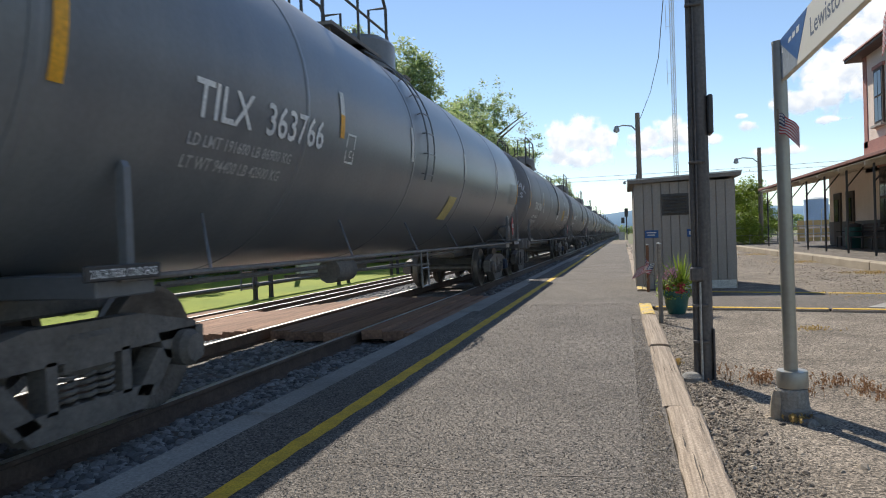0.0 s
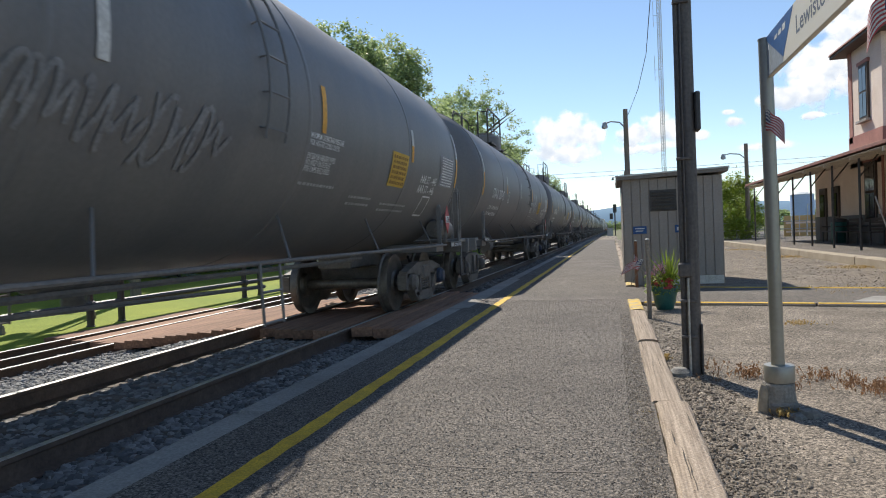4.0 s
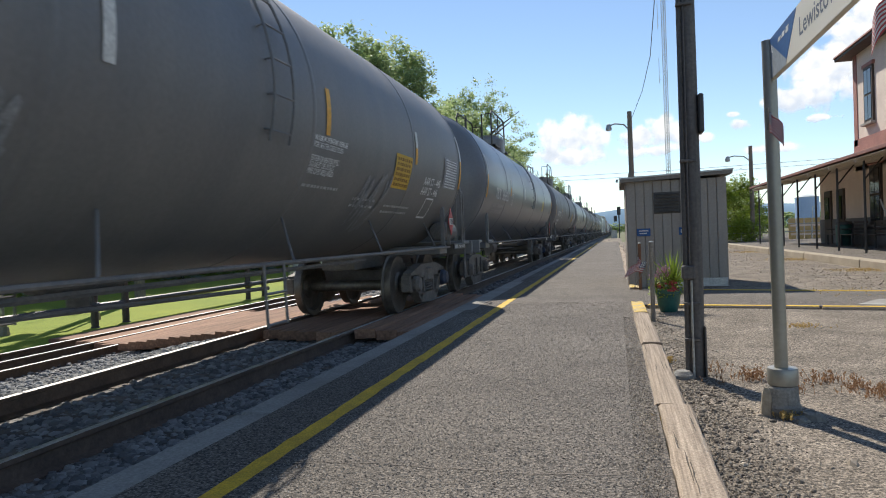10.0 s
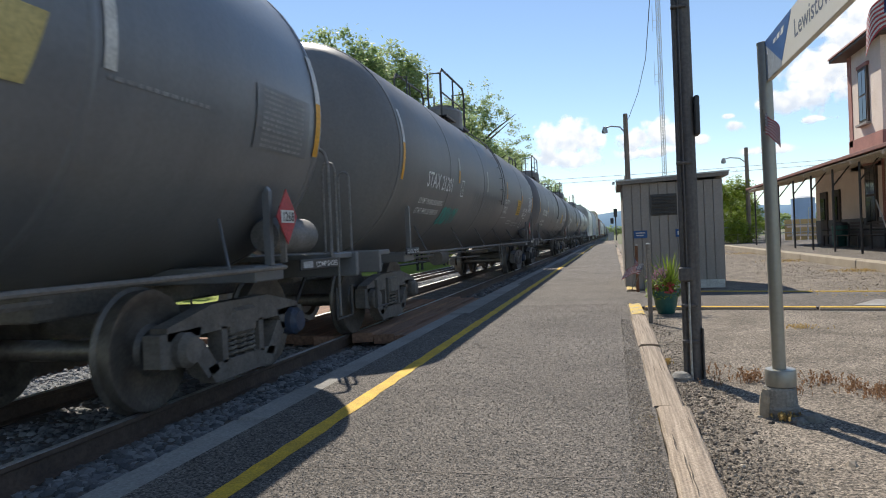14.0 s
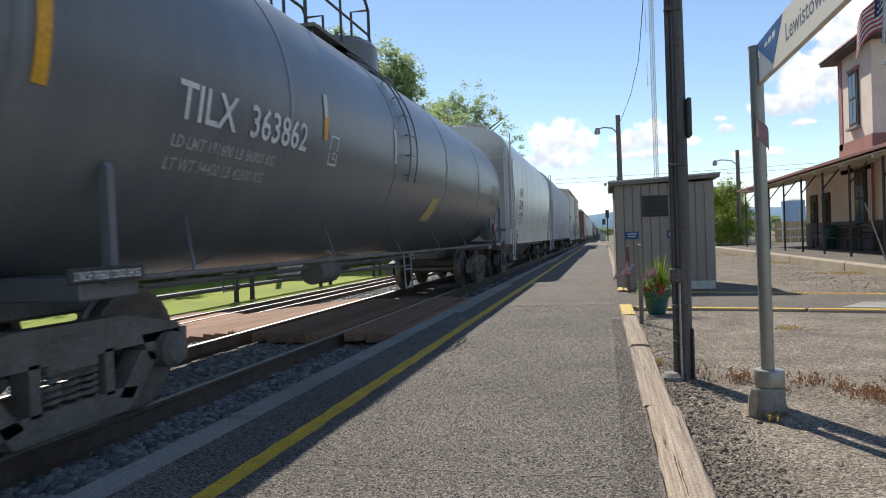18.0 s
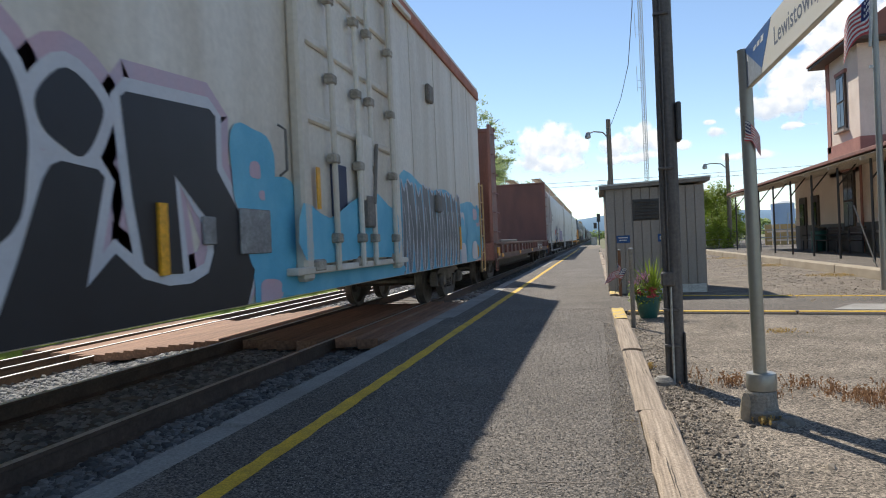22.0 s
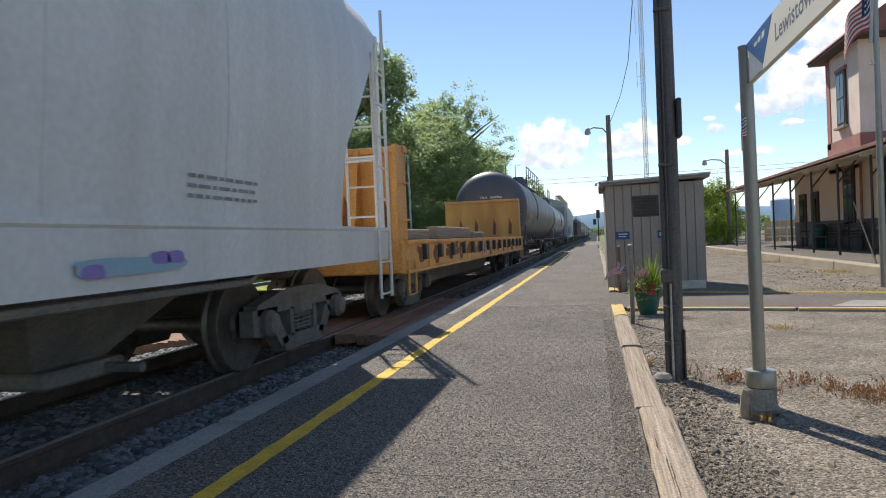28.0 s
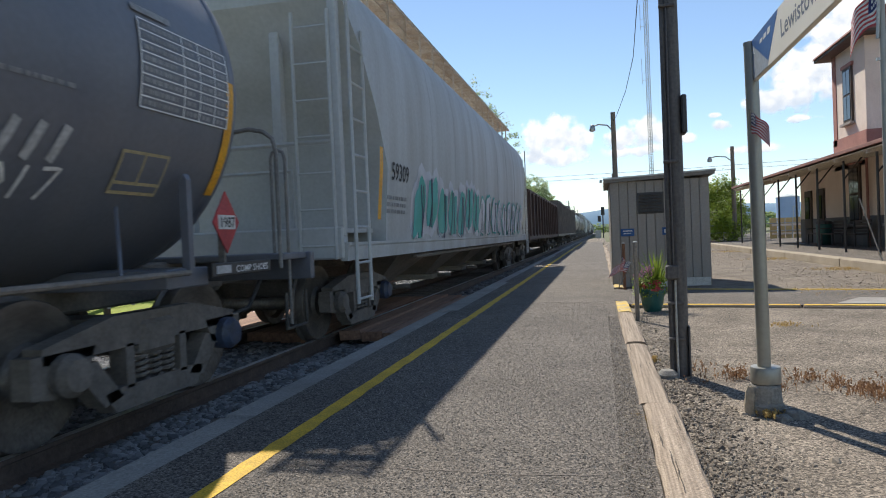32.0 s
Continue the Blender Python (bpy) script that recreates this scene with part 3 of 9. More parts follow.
def track(name, x, z, y_from, y_to, label, middle=False):
    t = thing(name, label, "track", pose(x, 0, z), kind="structure")
    for sx in (-0.7525, 0.7525):
        r = part("rail", Shape().prism([(p[0] + sx, p[1]) for p in RAIL_FOOT], "y", y_from, y_to), RAIL_SIDE, t, "rusty steel rail")
        part("rail_head", Shape().prism([(sx - 0.031, -0.004), (sx - 0.026, 0), (sx + 0.026, 0), (sx + 0.031, -0.004)], "y", y_from, y_to), RAIL_TOP, r, "polished running surface")
    if middle:
        part("guard_rail", Shape().prism([(p[0] * 0.9, p[1] - 0.005) for p in RAIL_FOOT], "y", y_from, y_to), RAIL_SIDE, t, "rusty centre guard rail")
        part("guard_rail_head", Shape().prism([(-0.028, -0.008), (-0.024, -0.004), (0.024, -0.004), (0.028, -0.008)], "y", y_from, y_to), RAIL_TOP, t)
    tie = tidy(Shape().box((0, 0, 0), (2.6, 0.23, 0.16), bevel=0.015).mesh("tie", TIE))
    k = 0
    y = -8.0
    while y < 55:
        part("tie", tie, TIE, t, at=pose(0, y, -0.245, 0, 0, random.uniform(-0.6, 0.6)))
        y += 0.51
        k += 1
    return t


track("near_track", TRACK_X, RAIL_Z, -60, FAR, "railway track with polished rails on timber ties")
track("far_track", TRACK2_X, RAIL2_Z, -60, FAR, "second railway track beside the lawn", True)

# crossing of long planks over both tracks
CROSS = thing("plank_crossing", "worn brown timber plank crossing over the tracks", "crossing", kind="structure")
rnd = random.Random(11)
Y0, Y1 = 8.6, 13.6
for xa, xb, za, zb in ((-3.38, -2.48, -0.1, -0.05), (-4.83, -3.61, -0.1, -0.1), (-8.55, -5.06, -0.11, -0.57), (-9.98, -8.85, -0.6, -0.6), (-11.0, -10.3, -0.6, -0.62)):
    n = max(2, round((xb - xa) / 0.29))
    tilt = math.degrees(math.atan2(zb - za, xa - xb))
    for k in range(n):
        u = (k + 0.5) / n
        x, z = xb + (xa - xb) * u, za + (zb - za) * u
        w = (xb - xa) / n - 0.012
        yy0, yy1 = Y0 - 0.2 + rnd.uniform(-0.025, 0.025) + max(0, -4.0 - x) * 0.42, Y1 + rnd.uniform(-0.15, 0.15) + max(0, -4.0 - x) * 0.42
        hl, sh = (yy1 - yy0) / 2, 0.21 * w if x < -4.0 else 0.0
        b = Shape().prism([(-w / 2, -hl + sh), (w / 2, -hl - sh), (w / 2, hl - sh), (-w / 2, hl + sh)], "z", -0.06, 0.06)
        part("plank", b, PLANK, CROSS, at=pose(x, (yy0 + yy1) / 2, z - 0.06 + rnd.uniform(-0.006, 0.004), 0, tilt, rnd.uniform(-0.2, 0.2)))


# loose stones
CHIPS = island_material("asphalt_chips", (0.035, 0.031, 0.027), (0.42, 0.37, 0.31))
def stones(name, areas, mat, label, seed, sink=0.35):
    rnd = random.Random(seed)
    s = Shape()
    base = [(1, 0, 0), (-1, 0, 0), (0, 1, 0), (0, -1, 0), (0, 0, 1), (0, 0, -1)]
    tri = [(0, 2, 4), (2, 1, 4), (1, 3, 4), (3, 0, 4), (2, 0, 5), (1, 2, 5), (3, 1, 5), (0, 3, 5)]
    g = 0.618
    ico = [(-g, 1, 0), (g, 1, 0), (-g, -1, 0), (g, -1, 0), (0, -g, 1), (0, g, 1), (0, -g, -1), (0, g, -1), (1, 0, -g), (1, 0, g), (-1, 0, -g), (-1, 0, g)]
    ico_f = [(0, 11, 5), (0, 5, 1), (0, 1, 7), (0, 7, 10), (0, 10, 11), (1, 5, 9), (5, 11, 4), (11, 10, 2), (10, 7, 6), (7, 1, 8), (3, 9, 4), (3, 4, 2), (3, 2, 6), (3, 6, 8), (3, 8, 9), (4, 9, 5), (2, 4, 11), (6, 2, 10), (8, 6, 7), (9, 8, 1)]
    for count, x0, x1, y0, y1, zf, r0, r1, near in areas:
        for _ in range(count):
            x, u = rnd.uniform(x0, x1), rnd.random()
            y = y0 + (y1 - y0) * u ** near
            r = rnd.uniform(r0, r1) * (0.6 + 0.8 * rnd.random())
            a = rnd.uniform(0, 6.28)
            ca, sa = math.cos(a), math.sin(a)
            vs = []
            big = r > 0.013
            fx, fy, fz = rnd.uniform(0.8, 1.25), rnd.uniform(0.6, 1.0), rnd.uniform(0.4, 0.75)
            for p in ico if big else base:
                if big:
                    q = [fx * p[0] * rnd.uniform(0.72, 1.1), fy * p[1] * rnd.uniform(0.72, 1.1), fz * p[2] * rnd.uniform(0.75, 1.1)]
                else:
                    q = [p[0] * rnd.uniform(0.7, 1.3) + rnd.uniform(-0.25, 0.25), p[1] * rnd.uniform(0.6, 1.1) + rnd.uniform(-0.25, 0.25), p[2] * rnd.uniform(0.45, 0.8)]
                vs.append((x + r * (q[0] * ca - q[1] * sa), y + r * (q[0] * sa + q[1] * ca), zf(x) + r * (q[2] + sink * 0.3)))
            s.add(vs, ico_f if big else tri)
    ob = new(name, s.mesh(name, mat))
    return tagged(ob, label, kind="stuff")


def z_bed(x):
    return -0.26 if x > -5.6 else -0.26 - (-5.6 - x) * 0.16 if x > -6.6 else -0.42 - (-6.6 - x) * 0.3 if x > -7.2 else -0.62 - (-7.2 - x) * 0.125 if x > -8 else -0.72


stones("ballast_stones", [(5200, -3.4, -2.46, 1.5, 9, z_bed, 0.022, 0.04, 1.2), (1700, -3.4, -2.46, 13.6, 40, z_bed, 0.022, 0.045, 1.3), (2500, -4.8, -3.6, 2.0, 9, z_bed, 0.022, 0.04, 1.0), (6500, -8.4, -5.1, 4.0, 12.5, z_bed, 0.024, 0.045, 1.0), (2500, -8.4, -5.1, 13, 45, z_bed, 0.026, 0.05, 1.2), (2200, -11.0, -8.2, 7, 30, z_bed, 0.025, 0.045, 1.0)], BALLAST_STONES, "loose crushed grey ballast stones", 21)
stones("gravel_stones", [(40000, 0.42, 3.2, 2.2, 6.5, lambda x: -0.053, 0.003, 0.009, 1.25), (14000, 0.42, 4.6, 6.3, 9.9, lambda x: -0.054, 0.004, 0.011, 1.0), (500, 0.45, 3.0, 2.4, 7.5, lambda x: -0.054, 0.01, 0.018, 1.2), (22, 0.5, 2.2, 2.6, 6.0, lambda x: -0.058, 0.018, 0.03, 1.2), (5000, 2.2, 5.9, 12.5, 40, lambda x: -0.05, 0.007, 0.014, 1.4)], STONES, "loose grey gravel stones", 22)
EARTH = island_material("dark_earth", (0.085, 0.068, 0.052), (0.22, 0.18, 0.14))
stones("earth_clods", [(700, 0.42, 0.8, 2.6, 5.7, lambda x: -0.052, 0.004, 0.009, 1.0), (90, 0.43, 0.8, 2.8, 5.4, lambda x: -0.054, 0.009, 0.016, 1.0), (22, 0.44, 0.8, 3.0, 5.2, lambda x: -0.056, 0.016, 0.028, 1.0), (2600, 0.06, 0.19, 1.9, 6.6, lambda x: 0.0, 0.002, 0.005, 1.0)], EARTH, "dark crumbly earth clods along the timbers", 28)
stones("platform_grit", [(5000, 0.06, 0.2, 1.8, 9.0, lambda x: 0.0, 0.003, 0.007, 1.3), (600, 0.12, 0.2, 3.6, 4.9, lambda x: 0.0, 0.004, 0.009, 1.0)], STONES, "loose grit along the platform's timber edge", 25)
stones("asphalt_chippings", [(30000, -1.66, 0.2, 1.7, 6.0, lambda x: 0.0005, 0.0025, 0.0055, 1.5), (9000, -2.05, 0.2, 6.0, 11.0, lambda x: 0.0005, 0.004, 0.007, 1.0)], CHIPS, "coarse pale chippings in the asphalt surface", 26, 0.1)


def weeds(name, spots, seed, mat, label, h0, h1):
    """Dry upright stalks in loose tufts."""
    rnd = random.Random(seed)
    s = Shape()
    for cx, cy, spread, count in spots:
        for _ in range(count):
            x, y, h = cx + rnd.gauss(0, spread), cy + rnd.gauss(0, spread), rnd.uniform(h0, h1)
            lx, ly, w = rnd.gauss(0, 0.3) * h, rnd.gauss(0, 0.3) * h, rnd.uniform(0.0012, 0.003)
            a = rnd.uniform(0, 6.28)
            dx, dy = w * math.cos(a), w * math.sin(a)
            s.add([(x - dx, y - dy, -0.06), (x + dx, y + dy, -0.06), (x + lx * 0.5 + dx, y + ly * 0.5 + dy, -0.06 + h * 0.6), (x + lx * 0.5 - dx, y + ly * 0.5 - dy, -0.06 + h * 0.6), (x + lx, y + ly, -0.06 + h)], [(0, 1, 2, 3), (3, 2, 4)])
            for q in range(4):
                u = rnd.uniform(0.4, 1.0)
                px, py, pz = x + lx * u, y + ly * u, -0.06 + h * u
                s.add([(px, py, pz), (px + rnd.uniform(-0.014, 0.014), py + rnd.uniform(-0.014, 0.014), pz + 0.012), (px + rnd.uniform(-0.01, 0.01), py, pz + 0.02)], [(0, 1, 2)])
    return tagged(new(name, s.mesh(name, mat)), label, kind="stuff")


DRY = island_material("dry_weeds", (0.2, 0.105, 0.06), (0.44, 0.27, 0.15), 0.9, 0.4)
STRAW = island_material("dry_grass", (0.42, 0.28, 0.1), (0.62, 0.46, 0.2), 0.9, 0.4)
weeds("dry_weeds", [(0.93, 5.45, 0.05, 40), (0.98, 5.5, 0.04, 26), (0.76, 5.75, 0.04, 10), (0.7, 5.3, 0.03, 6), (1.38, 5.4, 0.05, 24), (1.47, 5.42, 0.04, 20), (1.64, 5.0, 0.09, 80), (1.58, 5.22, 0.06, 36), (1.78, 4.95, 0.1, 90), (1.9, 4.75, 0.12, 110), (2.2, 5.2, 0.2, 50), (1.2, 5.1, 0.06, 14)], 31, DRY, "dry brown weeds growing in the gravel", 0.03, 0.115)
weeds("dry_grass", [(3.6, 12.0, 0.35, 350), (5.6, 18, 0.3, 300), (5.5, 24, 0.4, 300), (5.7, 32, 0.5, 300), (2.0, 8.3, 0.1, 60), (0.42, 6.2, 0.02, 30), (0.2, 4.2, 0.03, 120), (0.18, 4.45, 0.02, 90), (0.2, 4.0, 0.02, 50), (0.21, 6.75, 0.02, 40), (0.96, 4.4, 0.04, 60)], 32, STRAW, "low dry grass at the kerb and in the gravel", 0.015, 0.05)

# ---- things on the platform side ----
def bars(shape_list, rows):
    for x0, x1, y, z, h in rows:
        shape_list.box(((x0 + x1) / 2, y, z), (x1 - x0, 0.004, h))
    return shape_list


def utility_pole():
    t = thing("utility_pole", "dark tarred wooden utility pole standing in gravel", "pole", pose(0.586, 5.62, -0.08, 0, 0.18, 0))
    s = Shape()
    pts = [(0.004 * math.sin(k), 0.004 * math.cos(k * 1.7), 0.75 * k) for k in range(13)]
    s.tube(pts, 0.06, 14, r2=0.056)
    part("pole_shaft", s, POLE_DARK, t)
    part("conduit", Shape().tube([(-0.066, -0.02, 0), (-0.066, -0.02, 8.8)], 0.02, 10), POLE_DARK, t, "black plastic conduit")
    part("ground_wire", Shape().tube([(-0.03, -0.078, 0), (-0.034, -0.08, 0.5), (-0.032, -0.072, 0.78)], 0.009, 8), GALV, t, "grey metal wire guard")
    part("ground_wire", Shape().tube([(-0.04, -0.066, 0.9), (-0.038, -0.064, 4.0), (-0.036, -0.062, 8.6)], 0.006, 6), POLE_DARK, t, "dark ground wire")
    part("conduit_coupling", Shape().box((-0.05, -0.05, 0.84), (0.1, 0.07, 0.11), bevel=0.012), POLE_DARK, t)
    for z in (0.32, 0.6, 1.7, 2.9, 4.1):
        part("strap", Shape().box((-0.03, -0.05, z), (0.12, 0.05, 0.022), bevel=0.004), POLE_DARK, t)
    part("junction_box", Shape().box((0.075, 0.0, 2.06), (0.04, 0.14, 0.3), bevel=0.01), BLACK_STEEL, t, "black metal box")
    part("base_splint", Shape().box((0.062, -0.03, 0.17), (0.014, 0.06, 0.5), bevel=0.004), POLE_DARK, t)
    part("footing", Shape().lathe([(0.09, -0.02), (0.085, 0.05), (0.05, 0.08), (0.0, 0.085)], (-0.11, -0.06, 0), n=12), FOOTING, t, "small concrete collar")
    return t


utility_pole()


def station_sign(at, label):
    """A station name sign: two round posts with a long panel between them."""
    t = thing("station_sign", label, "sign", at)
    rnd = random.Random(17)
    for y in (0.0, -2.6):
        post = part("post", Shape().tube([(0, y, 0.14), (0, y, 2.285)], 0.039, 24), PIPE, t, "round painted steel post")
        part("post_cap", Shape().lathe([(0.041, 0), (0.041, 0.012), (0.03, 0.016), (0, 0.017)], (0, y, 2.28), n=24), PIPE, post)
        part("collar", Shape().lathe([(0.085, 0.0), (0.087, 0.006), (0.087, 0.094), (0.083, 0.1), (0.038, 0.102)], (0.006, y, 0.215), n=32), PIPE, post, "pale grey collar")
        for z0, z1, r, wob in ((0.09, 0.21, 0.091, 0.003), (-0.1, 0.1, 0.102, 0.009)):
            c = Shape()
            n = 22
            ring = []
            for z, k in ((z0, 1.04), (z0 + (z1 - z0) * 0.5, 1.0), (z1 - 0.012, 0.99), (z1, 0.93)):
                ring += [((r * k + rnd.uniform(-wob, wob)) * math.cos(6.2832 * i / n), y + (r * k + rnd.uniform(-wob, wob)) * math.sin(6.2832 * i / n), z + rnd.uniform(-wob, wob) * 0.4) for i in range(n)]
            c.add(ring, [(q * n + i, q * n + (i + 1) % n, (q + 1) * n + (i + 1) % n, (q + 1) * n + i) for q in range(3) for i in range(n)])
            c.add(ring[-n:], [tuple(range(n))])
            part("footing", c, FOOTING, post, "rough round concrete footing")
        for cx, cy, s0, hh in ((-0.09, -0.03, 0.036, 0.2), (0.13, -0.12, 0.07, 0.08), (0.06, -0.17, 0.05, 0.06)):
            lump = Shape()
            n, ring = 9, []
            for z, k in ((-0.1, 1.2), (hh * 0.45, 1.0), (hh * 0.85, 0.8), (hh, 0.45)):
                ring += [(cx + s0 * k * rnd.uniform(0.75, 1.2) * math.cos(6.2832 * i / n), y + cy + s0 * k * rnd.uniform(0.75, 1.2) * math.sin(6.2832 * i / n), z + rnd.uniform(-0.012, 0.012)) for i in range(n)]
            lump.add(ring, [(q * n + i, q * n + (i + 1) % n, (q + 1) * n + (i + 1) % n, (q + 1) * n + i) for q in range(3) for i in range(n)])
            lump.add(ring[-n:], [tuple(range(n))])
            part("broken_concrete", lump, CONCRETE_WARM if cx < 0 else FOOTING, post, "crumbled lump of concrete")
        part("slotted_rail", Shape().box((0, y + 0.046, 1.55), (0.02, 0.012, 0.62)), PIPE, post)
    y0, y1, z0, z1 = -0.04, -2.56, 2.05, 2.295
    panel = part("panel", Shape().box((0.015, (y0 + y1) / 2, (z0 + z1) / 2), (0.03, y0 - y1, z1 - z0), bevel=0.004), SIGN_FACE, t, "cream sign panel")
    pale = Shape().prism([(y0 - 0.006, z0 + 0.006), (y0 - 0.37, z0 + 0.006), (y0 - 0.385, z0 + 0.03), (y0 - 0.006, z1 - 0.03)], "x", -0.001, -0.0003)
    part("pale_field", pale, SIGN_PALE, panel, "pale blue-grey lower corner")
    blue = Shape().prism([(y0 - 0.006, z1 - 0.03), (y0 - 0.385, z0 + 0.03), (y0 - 0.62, z1 - 0.006), (y0 - 0.006, z1 - 0.006)], "x", -0.001, -0.0003)
    part("blue_field", blue, SIGN_BLUE, panel, "dark blue swoosh")
    mark = Shape()
    for k in range(3):
        mark.prism([(y0 - 0.2 - 0.09 * k, z1 - 0.075), (y0 - 0.26 - 0.09 * k, z1 - 0.075), (y0 - 0.28 - 0.09 * k, z1 - 0.055 + 0.006 * k), (y0 - 0.22 - 0.09 * k, z1 - 0.055 + 0.006 * k)], "x", -0.002, -0.0012)
    mark.prism([(y0 - 0.03, z1 - 0.09), (y0 - 0.07, z1 - 0.1), (y0 - 0.05, z1 - 0.05)], "x", -0.002, -0.0012)
    part("emblem", mark, SIGN_WHITE, panel, "pale emblem strokes")
    vs, fs, w = TEXTS["Lewistown, PA"]
    s = Shape().add([(-0.0006, y0 - 0.65 - v[0] * 0.158, z0 + 0.08 + v[1] * 0.13) for v in vs], fs)
    part("lettering", s.mesh("lettering", SIGN_INK), SIGN_INK, panel, "dark grey letters reading Lewistown, PA")
    return t


TEXTS = text_outlines(WORDS)
station_sign(pose(0.955, 4.5, -0.08, 0, -0.5, 0), "cream and blue station name sign on round posts")
opp = station_sign(pose(-12.5, 11.55, -0.62, 0, 0, 180), "station name sign standing beyond the far track")


def small_flag(at, label, w, h, seed, mast=0.62):
    t = thing("flag", label, "flag", at)
    part("stick", Shape().tube([(0, 0, -mast), (0, 0, 0.03)], 0.006 if w < 0.5 else 0.03, 8), POLE_WOOD if w < 0.5 else GALV, t)
    rnd = random.Random(seed)
    ph = rnd.uniform(0, 6)

    def pt(u, v):
        return (u * w * 0.55, 0.05 * w * math.sin(u * 7 + ph) + 0.25 * u * w * math.sin(ph), -v * h - u * u * w * 0.55 + 0.03 * w * math.sin(u * 9 + v * 4))
    rows = 13
    for k in range(rows):
        red = k % 2 == 0
        s, n = Shape(), 10
        u0 = 0.4 if k < 7 else 0.0
        vs = []
        for i in range(n + 1):
            u = u0 + (1 - u0) * i / n
            for v in (k / rows, (k + 1) / rows):
                p = pt(u, v)
                vs += [(p[0], p[1] - 0.0015, p[2]), (p[0], p[1] + 0.0015, p[2])]
        fs = []
        for i in range(n):
            a, b = 4 * i, 4 * i + 4
            fs += [(a, b, b + 2, a + 2), (a + 1, a + 3, b + 3, b + 1), (a, a + 1, b + 1, b), (a + 2, b + 2, b + 3, a + 3)]
        s.add(vs, fs, True)
        part("stripe", s, FLAG_RED if red else FLAG_WHITE, t, "red stripe" if red else "white stripe")
    s, vs = Shape(), []
    for i in range(6):
        for v in (0, 7 / 13):
            p = pt(0.4 * i / 5, v)
            vs += [(p[0], p[1] - 0.0015, p[2]), (p[0], p[1] + 0.0015, p[2])]
    s.add(vs, [f for i in range(5) for f in ((4 * i, 4 * i + 4, 4 * i + 6, 4 * i + 2), (4 * i + 1, 4 * i + 3, 4 * i + 7, 4 * i + 5))], True)
    part("canton", s, FLAG_BLUE, t, "blue field")
    st = Shape()
    for a in range(4):
        for b in range(3):
            p = pt(0.05 + 0.09 * a, 0.08 + 0.16 * b)
            st.lathe([(0.0, -0.004), (0.035 * w, -0.003), (0.035 * w, 0.003), (0.0, 0.004)], p, "y", 5)
    part("stars", st, FLAG_WHITE, t, "white stars")
    return t


SIGN_FLAG = small_flag(pose(0.905, 4.43, 1.77, 0, 0, -50), "small striped flag tied to the sign post", 0.18, 0.115, 3, 0.1)


def shed():
    t = thing("shed", "grey-brown wooden equipment shed with vertical siding", "shed", pose(1.16, 15.35, -0.08))
    W, D, Hh = 1.86, 2.4, 2.14
    part("wall", Shape().box((0, 0, Hh / 2), (W - 0.03, D - 0.03, Hh)), SIDING, t, "siding backing")
    n = 11
    board = tidy(Shape().box((0, 0, 0), (W / n - 0.012, 0.024, Hh - 0.03), bevel=0.006).mesh("board", SIDING))
    for k in range(n):
        part("board", board, SIDING, t, at=pose(-W / 2 + (k + 0.5) * W / n, -D / 2, Hh / 2 + 0.02))
    board2 = tidy(Shape().box((0, 0, 0), (0.024, 0.16, Hh - 0.03), bevel=0.006).mesh("board", SIDING))
    for sx in (-1, 1):
        for k in range(14):
            part("board", board2, SIDING, t, at=pose(sx * W / 2, -D / 2 + (k + 0.5) * D / 14, Hh / 2 + 0.02))
    part("roof", Shape().prism([(-W / 2 - 0.11, Hh - 0.01), (W / 2 + 0.11, Hh + 0.06), (W / 2 + 0.12, Hh + 0.15), (-W / 2 - 0.12, Hh + 0.08)], "y", -D / 2 - 0.13, D / 2 + 0.13), SHED_TRIM, t, "low sloping roof with fascia")
    part("roof_edge", Shape().box((0, -D / 2 - 0.14, Hh + 0.105), (W + 0.26, 0.02, 0.03), Matrix.Rotation(math.radians(-2), 3, "Y")), GALV, t, "metal roof edge")
    part("base_board", Shape().box((0.3, -D / 2 - 0.02, 0.1), (W - 0.62, 0.02, 0.2), bevel=0.004), GALV, t, "pale base panel")
    v = part("louver", Shape().box((-0.16, -D / 2 - 0.022, 1.7), (0.5, 0.03, 0.42), bevel=0.006), LOUVRE, t, "dark louvred vent")
    slat = tidy(Shape().box((0, 0, 0), (0.44, 0.05, 0.012), Matrix.Rotation(math.radians(38), 3, "X")).mesh("slat", LOUVRE))
    for k in range(6):
        part("slat", slat, LOUVRE, v, at=pose(-0.16, -D / 2 - 0.045, 1.54 + 0.065 * k))
    for cx, w, z in ((-0.62, 0.26, 1.13), (0.11, 0.13, 1.13)):
        p = part("notice", Shape().box((cx, -D / 2 - 0.025, z), (w, 0.012, 0.15), bevel=0.003), SIGN_BLUE, t, "blue notice plate")
        b = Shape()
        bars(b, [(cx - w * 0.35, cx + w * 0.35, -D / 2 - 0.033, z + 0.03, 0.02), (cx - w * 0.3, cx + w * 0.25, -D / 2 - 0.033, z - 0.02, 0.02)] if w > 0.2 else [(cx - 0.03, cx + 0.02, -D / 2 - 0.033, z, 0.07)])
        part("lettering", b, SIGN_WHITE, p, "white printed marks")
    return t


shed()
for x, y, h in ((0.43, 9.0, 1.02), (0.42, 13.2, 0.93)):
    b = thing("bollard", "slim brown steel post beside the platform", "post", pose(x, y, -0.08), "posts beside the walkway")
    part("shaft", Shape().tube([(0, 0, 0), (0, 0, h)], 0.028, 12), RUST if y > 10 else POLE_WOOD, b)
    part("cap", Shape().lathe([(0.03, 0), (0.03, 0.012), (0, 0.02)], (0, 0, h), n=12), GALV, b)


